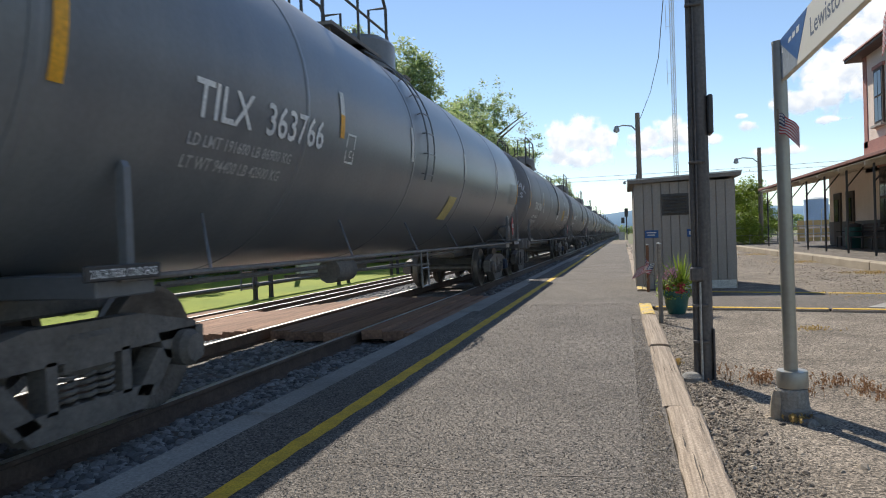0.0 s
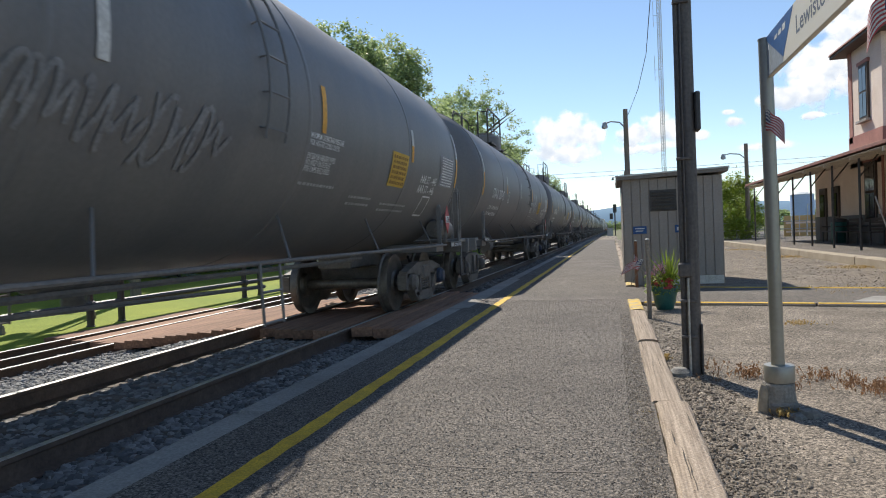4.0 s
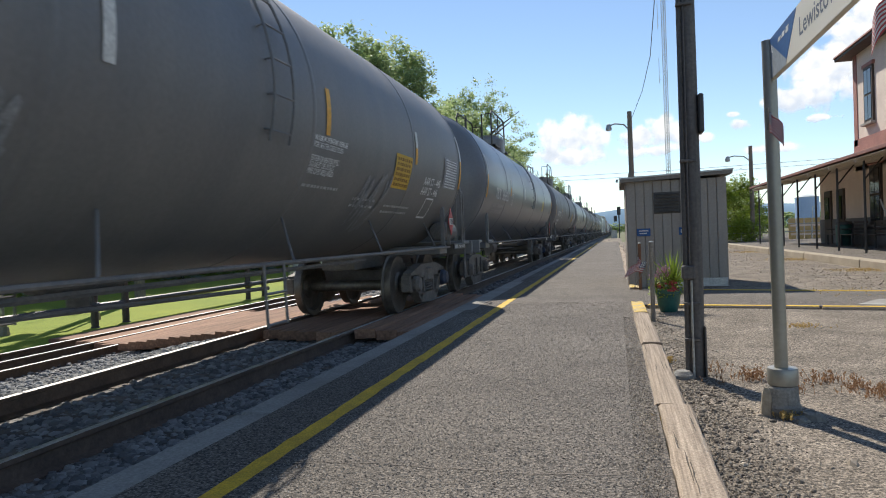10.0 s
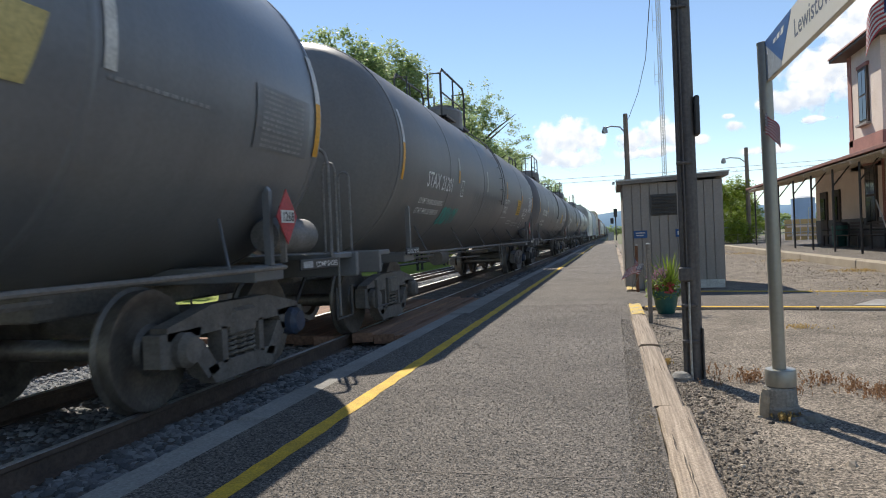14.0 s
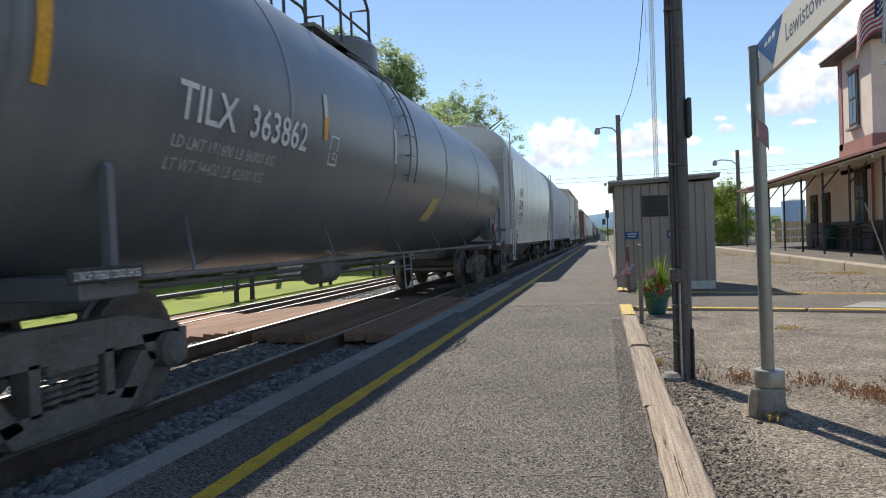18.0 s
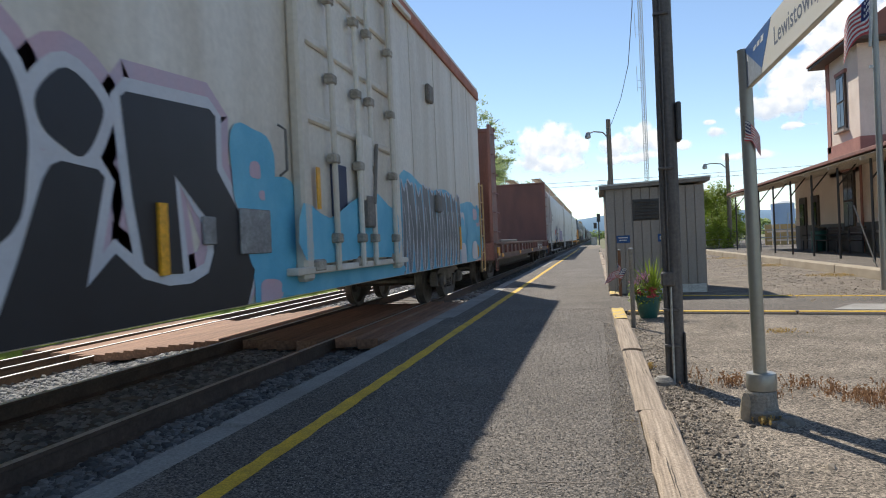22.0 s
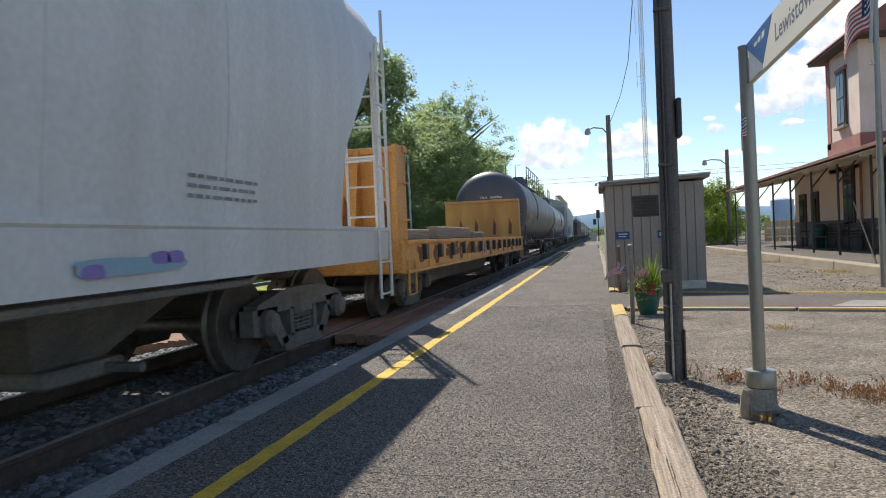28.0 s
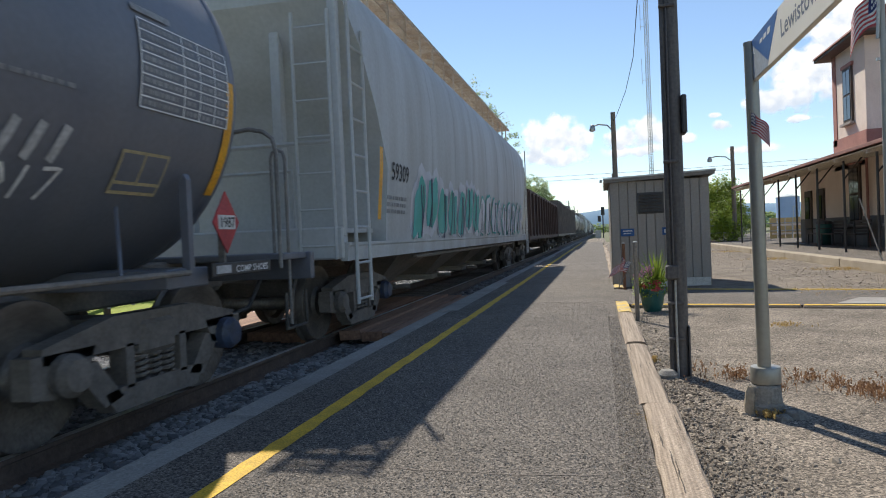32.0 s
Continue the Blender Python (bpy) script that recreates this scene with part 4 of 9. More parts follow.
def planter():
    t = thing("planter", "round teal planter with spiky grass and red flowers", "planter", pose(0.69, 10.02, -0.07))
    part("pot", Shape().lathe([(0.1, 0), (0.11, 0.008), (0.145, 0.12), (0.168, 0.27), (0.18, 0.275), (0.18, 0.335), (0.165, 0.34), (0.155, 0.3), (0.0, 0.29)], n=28), TEAL, t, "teal glazed pot")
    rnd = random.Random(8)

    def blades(count, cx, cy, h0, h1, l0, l1, wide):
        leaf = Shape()
        for k in range(count):
            a, lean, ln = rnd.uniform(0, 6.28), rnd.uniform(l0, l1), rnd.uniform(h0, h1)
            pts = []
            for i in range(6):
                u = i / 5
                r = 0.02 + lean * ln * u * (0.55 + 0.6 * u)
                pts.append((r * math.cos(a) + cx, r * math.sin(a) + cy, 0.29 + ln * u * (1 - 0.35 * lean * u)))
            vs = []
            for i, p in enumerate(pts):
                w = wide * (1 - (i / 5) ** 2) + 0.001
                vs += [(p[0] - w * math.sin(a), p[1] + w * math.cos(a), p[2]), (p[0] + w * math.sin(a), p[1] - w * math.cos(a), p[2])]
            leaf.add(vs, [(2 * i, 2 * i + 1, 2 * i + 3, 2 * i + 2) for i in range(5)])
        return leaf
    part("spiky_grass", blades(70, 0.06, -0.02, 0.38, 0.66, 0.05, 0.62, 0.012).mesh("spiky_grass", LIGHT_LEAVES), None, t, "yellow-green spiky leaves")
    part("purple_grass", blades(34, -0.11, 0.02, 0.3, 0.6, 0.2, 0.8, 0.006).mesh("purple_grass", PURPLE_LEAVES), None, t, "dull purple-green spiky leaves")
    fol = Shape()
    for k in range(750):
        a, r = rnd.uniform(0, 6.28), 0.24 * math.sqrt(rnd.random())
        x, y, z = r * math.cos(a) - 0.03, r * math.sin(a), 0.31 + rnd.uniform(-0.06, 0.2) - 0.4 * max(0, r - 0.16)
        q = Vector((rnd.uniform(-1, 1), rnd.uniform(-1, 1), rnd.uniform(-1, 1))).normalized() * 0.021
        w = Vector((-q.y, q.x, 0.3 * q.z))
        c = Vector((x, y, z))
        fol.add([c - q, c + w, c + q, c - w], [(0, 1, 2, 3)])
    part("foliage", fol.mesh("foliage", LIGHT_LEAVES), None, t, "low green foliage")
    for tone, spots, seed in (("red", ((0.05, -0.2, 0.35, 30), (0.03, -0.18, 0.42, 20), (-0.12, -0.12, 0.4, 18)), 1), ("pink", ((-0.05, -0.1, 0.62, 34), (-0.2, -0.05, 0.5, 18), (-0.02, -0.08, 0.55, 20), (-0.12, -0.1, 0.56, 12)), 2)):
        r2 = random.Random(seed)
        for cx, cy, cz, count in spots:
            fl = Shape()
            for k in range(count):
                c = Vector((cx + r2.gauss(0, 0.026), cy + r2.gauss(0, 0.026), cz + r2.gauss(0, 0.022)))
                q = Vector((r2.uniform(-1, 1), r2.uniform(-1, 1), r2.uniform(-1, 1))).normalized() * 0.019
                w = Vector((-q.z, 0.4 * q.y, q.x))
                fl.add([c - q, c + w, c + q, c - w], [(0, 1, 2, 3)])
            part("flower_head", fl.mesh("flower_head", PAINTS[tone] if tone == "pink" else FLAG_RED), None, t, f"{tone} flower cluster")
    return t


planter()
small_flag(pose(0.42, 9.95, 0.64, 0, -28, 184), "small striped flag stuck in the planter", 0.34, 0.15, 5, 0.34)
small_flag(pose(0.38, 13.1, 0.62, 0, 12, -60), "small striped flag stuck beside a post", 0.2, 0.14, 9, 0.6)


def lamp_post(at, h, arm, label, wood=True):
    t = thing("street_lamp", label, "lamp", at, "street lamps")
    part("pole", Shape().tube([(0, 0, 0), (0.01, 0, h * 0.5), (0, 0, h)], 0.15, 12, r2=0.11), POLE_WOOD if wood else GALV, t, "wooden pole" if wood else "metal pole")
    part("arm", Shape().tube([(0, 0, h - 0.95), (arm * 0.3, 0, h - 0.62), (arm * 0.75, 0, h - 0.55), (arm, 0, h - 0.62)], 0.035, 8), GALV, t, "curved metal arm")
    sg = 1 if arm > 0 else -1
    part("lamp_head", Shape().lathe([(0.03, 0.12), (0.09, 0.09), (0.11, 0.02), (0.15, -0.1), (0.14, -0.2), (0.0, -0.24)], (arm + 0.06 * sg, 0, h - 0.66), n=14), GALV, t, "grey lamp head")
    return t


lamp_post(pose(0.84, 35, -0.1), 7.05, -0.95, "wooden lamp pole with a grey lamp on an arm")
lamp_post(pose(1.55, 75, -0.1), 7.2, -1.2, "wooden lamp pole with a grey lamp on an arm")
lamp_post(pose(8.1, 45, 0.0), 5.95, -1.25, "brown wooden lamp pole with a curved arm")
lamp_post(pose(10.6, 52, 0.0), 5.6, 0.5, "brown wooden pole behind the station")
lamp_post(pose(-15.0, 55, -0.5), 8.8, 1.1, "grey lamp pole in front of the trees", False)
wire = Shape()
pts = [(0.72, 35, 6.3), (0.95, 33, 6.43), (1.28, 30, 6.95), (1.37, 25, 7.15), (1.2, 19, 7.2), (0.92, 12, 7.65), (0.62, 5.68, 8.6)]
wire.tube(pts, 0.012, 5)
single("power_cable", wire, BLACK_STEEL, "black power cable hanging between two poles", "cable")
w2 = Shape()
for dz, z in ((0, 9.3), (0, 10.2)):
    w2.tube([(-60, 150, z + 4), (-20, 152, z + 3.2), (16, 154, z + 3.4), (60, 158, z + 4.4)], 0.035, 4)
single("power_line", w2, BLACK_STEEL, "thin overhead power lines across the tracks", "cable")


def radio_mast():
    t = thing("radio_mast", "slender lattice radio mast far behind the shed", "mast", pose(14.75, 200, -0.3))
    Hm, w = 92.0, 0.66
    legs = [(w * math.cos(a), w * math.sin(a)) for a in (0.5, 2.594, 4.689)]
    for x, y in legs:
        part("leg", Shape().tube([(x, y, 0), (x, y, Hm)], 0.075, 5), GALV, t)
    br = Shape()
    z, k = 0.0, 0
    while z < Hm:
        for i in range(3):
            p, q = legs[i], legs[(i + 1) % 3]
            br.tube([(p[0], p[1], z), (q[0], q[1], z + 0.95)], 0.035, 4, caps=False)
            br.tube([(q[0], q[1], z), (p[0], p[1], z + 0.95)], 0.035, 4, caps=False)
        z += 0.95
    part("bracing", br, GALV, t, "steel cross bracing")
    for z in (45, 60):
        part("antenna", Shape().tube([(-1.6, 0, z - 3), (-1.6, 0, z + 4)], 0.06, 5).tube([(-1.6, 0, z), (0, 0, z)], 0.05, 5).tube([(-1.6, 0, z - 2), (0, 0, z - 2)], 0.05, 5), GALV, t)
    return t


radio_mast()

# ---- beyond the tracks: railing, trees, poles ----
FENCE = thing("railing_fence", "black steel pipe railing along the lawn", "fence")
y = -0.3
while y < 150:
    for dy in (0.0, 1.0):
        part("post", Shape().tube([(-11.4, y + dy, -0.95), (-11.4, y + dy, 0.46)], 0.08, 8).lathe([(0.12, -0.66), (0.09, -0.6), (0.05, -0.58)], (-11.4, y + dy, 0), n=8), BLACK_STEEL, FENCE, "black post")
    for z, r in ((0.45, 0.08), (-0.15, 0.072)):
        part("rail", Shape().tube([(-11.4, y, z), (-11.4, y + 6.6, z)], r, 8), BLACK_STEEL, FENCE, "black pipe rail")
        part("clamp", Shape().lathe([(0.07, -0.08), (0.13, -0.06), (0.13, 0.06), (0.07, 0.08)], (-11.4, y, z), "y", 10), BLACK_STEEL, FENCE)
    y += 6.6


def leaf_cloud(seed, blobs, count, size, mat, name):
    """Many small leaves gathered in clumps on a few uneven masses."""
    rnd = random.Random(seed)
    s = Shape()
    V, F = s.v, s.f
    clumps = []
    for (cx, cy, cz, rx, ry, rz) in blobs:
        for _ in range(max(10, int(34 * (rx * rz) ** 0.5))):
            d = Vector((rnd.gauss(0, 1), rnd.gauss(0, 1), rnd.gauss(0, 1))).normalized()
            k = rnd.uniform(0.7, 1.06)
            clumps.append((cx + d.x * rx * k, cy + d.y * ry * k, cz + d.z * rz * k, rnd.uniform(0.35, 0.85)))
    for _ in range(count):
        c = rnd.choice(clumps)
        p = Vector((c[0] + rnd.gauss(0, 0.4) * c[3], c[1] + rnd.gauss(0, 0.4) * c[3], c[2] + rnd.gauss(0, 0.3) * c[3]))
        a = Vector((rnd.uniform(-1, 1), rnd.uniform(-1, 1), rnd.uniform(-0.6, 0.6))).normalized() * size * rnd.uniform(0.6, 1.3)
        b = a.cross(Vector((rnd.uniform(-0.6, 0.6), rnd.uniform(-0.6, 0.6), 1))).normalized() * size * rnd.uniform(0.35, 0.6)
        n = len(V)
        V.extend([tuple(p - a), tuple(p + b), tuple(p + a), tuple(p - b)])
        F.append((n, n + 1, n + 2, n + 3))
        s.s.append(False)
    return s.mesh(name, mat)


def tree_trunk(h, r, seed):
    rnd = random.Random(seed)
    s = Shape().tube([(0.15 * math.sin(k), 0.12 * math.cos(2 * k), h * 0.75 * k / 6) for k in range(7)], r, 10, r2=r * 0.35)
    for k in range(9):
        a, z = rnd.uniform(0, 6.28), h * rnd.uniform(0.22, 0.6)
        ln = h * rnd.uniform(0.18, 0.3)
        s.tube([(0, 0, z), (ln * 0.5 * math.cos(a), ln * 0.5 * math.sin(a), z + ln * 0.45), (ln * math.cos(a), ln * math.sin(a), z + ln * 0.8)], r * 0.4, 6, r2=r * 0.08)
    return tidy(s.mesh("trunk", BARK))


def crown_blobs(seed, h, w, low=0.12):
    rnd = random.Random(seed)
    out = [(0, 0, h * 0.6, w * 0.42, w * 0.42, h * 0.34)]
    for k in range(12):
        a = k * 2.4 + rnd.uniform(-0.3, 0.3)
        z = h * rnd.uniform(low + 0.12, 0.85)
        f = 0.36 if z < h * 0.6 else 0.22
        out.append((w * f * math.cos(a), w * f * math.sin(a), z, w * rnd.uniform(0.16, 0.24), w * rnd.uniform(0.16, 0.24), h * rnd.uniform(0.1, 0.17)))
    return out


TREE_KINDS = []
for k, (mat, hh, ww, cnt) in enumerate(((LEAVES_DEEP, 15, 13, 44000), (LEAVES, 15, 12, 44000), (LEAVES_DEEP, 17, 12, 44000), (LEAVES_DEEP, 15, 13, 15000), (LEAVES, 15, 12, 15000))):
    TREE_KINDS.append((leaf_cloud(100 + k, crown_blobs(40 + k, hh, ww, -0.06), cnt, 0.145 if cnt > 20000 else 0.21, mat, "crown"), tree_trunk(hh, 0.38, k), hh))


def tree(kind, x, y, h, turn, z=-0.5, label="tall leafy broadleaf tree"):
    crown, trunk, hh = TREE_KINDS[kind]
    t = thing("tree", label, "tree", pose(x, y, z, 0, 0, turn), "trees behind the lawn")
    f = h / hh
    for name, me in (("trunk", trunk), ("crown", crown)):
        o = part(name, me, None, t, "dense green crown" if name == "crown" else "")
        o.scale = (f, f, f)
    return t


belt = [(1, -19.6, 47, 12, 15), (2, -19.0, 57, 13, 75), (0, -18.0, 50, 8, 140), (1, -17.6, 60, 8, 210), (0, -23, 49, 15, 265), (0, -26, 21, 17, 10), (1, -27, 30, 19, 70), (2, -26, 37, 18, 140), (1, -24, 43, 16, 200), (0, -20.5, 53, 18.6, 30), (2, -33, 46, 19, 80), (1, -19, 70, 17, 250), (0, -18, 64, 14, 300), (2, -15.2, 78, 20.5, 20), (1, -19, 88, 19, 110), (0, -20, 118, 17, 160),
        (2, -18, 140, 15, 60), (1, -17, 165, 17, 310), (0, -17, 195, 15, 220), (1, -18, 230, 16, 90), (2, -18, 270, 15, 10), (0, -19, 320, 15, 50), (1, -20, 380, 15, 200), (2, -36, 27, 20, 0), (0, -36, 14, 18, 33), (1, -28, 11, 16, 99), (1, -38, 38, 20, 120), (0, -30, 58, 18, 220), (2, -28, 72, 18, 310)]
for kind, x, y, h, turn in belt:
    tree(kind, x, y, h, turn, label="tall leafy broadleaf tree in the belt beyond the lawn")
rnd = random.Random(5)
for k in range(26):
    y = 12 + 3.6 * k
    t = tree(3 + k % 2, -23.5 - rnd.uniform(0, 2.5) + max(0, (y - 45) * 0.12), y, rnd.uniform(5.5, 8.5), rnd.uniform(0, 360), -1.6, "bushy green undergrowth at the wood's edge")
    tagged(t, category="bush", group="bushes at the wood's edge")


def spruce(x, y, h, seed):
    t = thing("spruce", "blue-green young spruce at the wood's edge", "tree", pose(x, y, -0.5), "young spruces")
    part("trunk", Shape().tube([(0, 0, 0), (0, 0, h)], 0.1, 7, r2=0.02), BARK, t)
    rnd = random.Random(seed)
    s = Shape()
    for _ in range(6500):
        u = rnd.random() ** 0.7
        z = h * (1 - u) + 0.15
        tier = 0.75 + 0.25 * math.cos(z * 9)
        r = 0.32 * h * u * tier * rnd.uniform(0.35, 1.0)
        a = rnd.uniform(0, 6.28)
        p = Vector((r * math.cos(a), r * math.sin(a), z - 0.14 * r))
        d = Vector((math.cos(a), math.sin(a), rnd.uniform(-0.5, 0.2))) * rnd.uniform(0.1, 0.2)
        w = Vector((-math.sin(a), math.cos(a), rnd.uniform(-0.5, 0.5))) * 0.03
        s.add([p - w, p + w, p + d + w * 0.4, p + d - w * 0.4], [(0, 1, 2, 3)])
    part("needles", s.mesh("needles", NEEDLES), None, t, "blue-green needles")


for k, (x, y, h) in enumerate(((-19.3, 20, 6.0), (-22, 17.5, 4.4), (-21.5, 30.5, 4.6), (-20, 36, 4.2))):
    spruce(x, y, h, k)


def wood_pole(x, y, h):
    t = thing("utility_pole", "grey wooden utility pole with transformer cans", "pole", pose(x, y, -0.6, 0.6, -1.2, 0))
    part("pole_shaft", Shape().tube([(0, 0, 0), (0.02, 0, h / 2), (0, 0, h)], 0.17, 12, r2=0.12), POLE_WOOD, t)
    for dx in (-0.42, 0.42):
        c = part("transformer", Shape().lathe([(0.0, 0), (0.22, 0.02), (0.23, 0.08), (0.23, 0.8), (0.25, 0.82), (0.22, 0.9), (0.0, 0.94)], (dx, 0, h - 1.7), n=18), GALV, t, "grey transformer can")
        part("bushing", Shape().lathe([(0.04, 0), (0.06, 0.05), (0.04, 0.1), (0.05, 0.16), (0, 0.2)], (dx, 0, h - 0.78), n=8), CONCRETE, c)
    part("bracket", Shape().box((0, 0, h - 1.2), (0.9, 0.08, 0.08)), GALV, t)
    for z in (h - 2.4, h - 3.2):
        part("wire", Shape().tube([(0, 0, z), (-9, -6, z - 0.6), (-20, -14, z + 0.2)], 0.012, 4), BLACK_STEEL, t)


wood_pole(-15, 19, 10.2)
post = thing("light_post", "thin grey metal post on the lawn", "post", pose(-15, 29.6, -0.55))
part("shaft", Shape().tube([(0, 0, 0), (0, 0, 5.7)], 0.13, 10, r2=0.1), GALV, post)
part("cap", Shape().lathe([(0.12, 0), (0.12, 0.1), (0, 0.14)], (0, 0, 5.7), n=10), GALV, post)
cab = thing("cabinet", "white utility cabinet on the lawn", "cabinet", pose(-15, 31.6, -0.55))
part("body", Shape().box((0, 0, 0.9), (0.9, 1.7, 1.8), bevel=0.03), SIGN_WHITE, cab)
part("lid", Shape().box((0, 0, 1.85), (1.0, 1.8, 0.1), bevel=0.02), SIGN_WHITE, cab)
part("door", Shape().box((0.46, 0, 0.9), (0.02, 1.4, 1.4), bevel=0.008), SIGN_WHITE, cab)
car = thing("parked_car", "white parked car beyond the lawn", "car", pose(-33, 48, -0.45, 0, 0, 80))
part("body", Shape().prism([(-2.2, 0.3), (2.2, 0.3), (2.25, 0.75), (1.5, 0.9), (0.9, 1.4), (-1.1, 1.42), (-1.9, 0.95), (-2.25, 0.9)], "y", -0.85, 0.85), SIGN_WHITE, car, "white car body")
for x in (-1.35, 1.35):
    for y in (-0.8, 0.8):
        part("wheel", Shape().lathe([(0.18, -0.1), (0.32, -0.1), (0.33, 0.1), (0.18, 0.1)], (x, y, 0.32), "y", 18), BLACK_STEEL, car)
part("windscreen", Shape().prism([(0.95, 1.34), (1.42, 0.93), (1.44, 0.94), (0.97, 1.36)], "y", -0.75, 0.75), DARK_GLASS, car)

# ---- the station ----
strip("station_platform", [(5.95, -0.1), (5.98, 0.12), (6.25, 0.14), (20, 0.2)], 5, 75, ASPHALT, "raised asphalt platform before the station", 2)
for k in range(12):
    c = single("platform_kerb", Shape().box((0, 0, 0), (0.3, 5.2, 0.34), bevel=0.03), CONCRETE_WARM, "weathered tan concrete kerb", "kerb", pose(6.02, 6 + 5.22 * k, 0.0), "station platform kerbs")


def window(parent, x, y, z, w, h, name="window"):
    """On a wall facing the tracks."""
    f = part(name, Shape().box((x - 0.02, y, z), (0.12, w + 0.2, h + 0.2), bevel=0.01), DARK_WOOD, parent, "dark wooden window frame")
    for dy in (-0.25, 0.25):
        for dz in (-0.25, 0.25):
            part("pane", Shape().box((x - 0.085, y + dy * w, z + dz * h), (0.02, w * 0.44, h * 0.46)), DARK_GLASS, f, "dark glass pane")
    part("sill", Shape().box((x - 0.06, y, z - h / 2 - 0.14), (0.25, w + 0.4, 0.1), bevel=0.01), CONCRETE, f, "stone sill")
    part("lintel", Shape().box((x - 0.03, y, z + h / 2 + 0.16), (0.14, w + 0.4, 0.14), bevel=0.01), PINK_TRIM, f, "pink lintel")


def station():
    t = thing("station", "two-storey cream stucco station with red trim and canopy", "station building", pose(0, 0, 0.15))
    part("wall", Shape().box((13.1, 24.2, 1.75), (7.0, 24.4, 3.5)), STUCCO, t, "cream stucco ground floor")
    part("dado", Shape().box((13.1, 24.2, 0.55), (7.06, 24.46, 1.1)), STUCCO_DARK, t, "dark painted dado")
    tw = part("tower_wall", Shape().box((12.2, 29.53, 5.55), (5.2, 3.55, 5.1)), STUCCO, t, "cream upper storey")
    part("tower_band", Shape().box((12.2, 29.53, 3.9), (5.26, 3.61, 0.7)), PINK_TRIM, t, "red base band")
    part("corner_pilaster", Shape().box((9.62, 31.05, 5.95), (0.1, 0.4, 3.9)), PINK_TRIM, t)
    window(t, 9.6, 29.45, 5.8, 0.75, 1.95)
    part("tower_roof", Shape().prism([(9.05, 7.76), (9.08, 7.84), (12.2, 9.95), (15.3, 7.84), (15.35, 7.76)], "y", 27.2, 31.95), ROOF_RED, t, "overhanging tower roof")
    part("tower_eave", Shape().box((12.2, 29.57, 7.7), (6.2, 4.75, 0.12), bevel=0.02), DARK_WOOD, t, "dark eave")
    # canopy
    part("canopy_roof", Shape().prism([(6.95, 2.88), (6.95, 2.98), (9.62, 3.5), (9.62, 3.4)], "y", 8.0, 38.9), ROOF_RED, t, "sloping red canopy roof")
    part("canopy_soffit", Shape().prism([(7.0, 2.82), (7.0, 2.85), (9.58, 3.33), (9.58, 3.3)], "y", 8.05, 38.85), SOFFIT, t, "boarded canopy underside")
    part("canopy_fascia", Shape().box((6.93, 23.45, 2.93), (0.05, 30.9, 0.1), bevel=0.01), ROOF_RED, t, "red fascia")
    yy = 10.0
    while yy < 39:
        part("post", Shape().tube([(7.25, yy, -0.05), (7.25, yy, 2.9)], 0.036, 8), BLACK_STEEL, t, "slim dark post")
        part("bracket", Shape().tube([(7.25, yy, 2.2), (7.8, yy, 2.9)], 0.025, 6), DARK_WOOD, t)
        part("rafter", Shape().prism([(7.0, 2.72), (7.0, 2.82), (9.6, 3.3), (9.6, 3.16)], "y", yy - 0.06, yy + 0.06), SOFFIT, t, "canopy rafter")
        yy += 2.58
    for y in (13.5, 17, 21.5, 25.5, 29.0):
        window(t, 9.6, y, 1.95, 0.95, 2.1)
    for y in (33.2, 35.0):
        d = part("door", Shape().box((9.58, y, 1.2), (0.12, 1.0, 2.4), bevel=0.01), DARK_WOOD, t, "dark wooden door")
        part("door_glass", Shape().box((9.5, y, 1.6), (0.04, 0.6, 1.0)), DARK_GLASS, d)
    part("gutter_pipe", Shape().tube([(9.5, 27.6, 0.0), (9.5, 27.6, 3.3)], 0.05, 8), PINK_TRIM, t)
    part("main_roof", Shape().prism([(9.62, 3.42), (13.1, 4.3), (16.9, 3.4), (16.9, 3.5), (13.1, 4.4), (9.62, 3.52)], "y", 11.5, 36.8), ROOF_RED, t)
    return t


station()


def bench(y):
    b = thing("bench", "dark slatted bench against the station wall", "bench", pose(8.9, y, 0.16), "station benches")
    for k in range(4):
        part("seat_slat", Shape().box((-0.2 + 0.11 * k, 0, 0.45), (0.09, 1.5, 0.035), bevel=0.006), DARK_WOOD, b)
        part("back_slat", Shape().box((0.24 + 0.02 * k, 0, 0.55 + 0.12 * k), (0.03, 1.5, 0.09), bevel=0.006), DARK_WOOD, b)
    for dy in (-0.65, 0.65):
        part("leg", Shape().box((-0.2, dy, 0.22), (0.05, 0.06, 0.44)).box((0.22, dy, 0.45), (0.05, 0.06, 0.9)), BLACK_STEEL, b)
        part("armrest", Shape().box((0.0, dy, 0.66), (0.5, 0.06, 0.04), bevel=0.01), BLACK_STEEL, b)


for y in (31.4, 29.6, 27.2):
    bench(y)
bin_ = thing("litter_bin", "dark litter bin on the station platform", "bin", pose(8.9, 30.6, 0.16))
part("body", Shape().lathe([(0.25, 0), (0.28, 0.05), (0.3, 0.8), (0.26, 0.85)], n=16), TEAL, bin_)
part("lid", Shape().lathe([(0.3, 0.84), (0.28, 0.95), (0.0, 1.02)], n=16), BLACK_STEEL, bin_)
fp = thing("flag_pole", "grey flag pole before the station with a large striped flag", "flag pole", pose(5.0, 13.6, -0.06))
part("shaft", Shape().tube([(0, 0, 0), (0, 0, 6.5)], 0.06, 12, r2=0.045), PIPE, fp)
part("cleat", Shape().box((-0.07, 0, 4.0), (0.08, 0.05, 0.05)), GALV, fp)
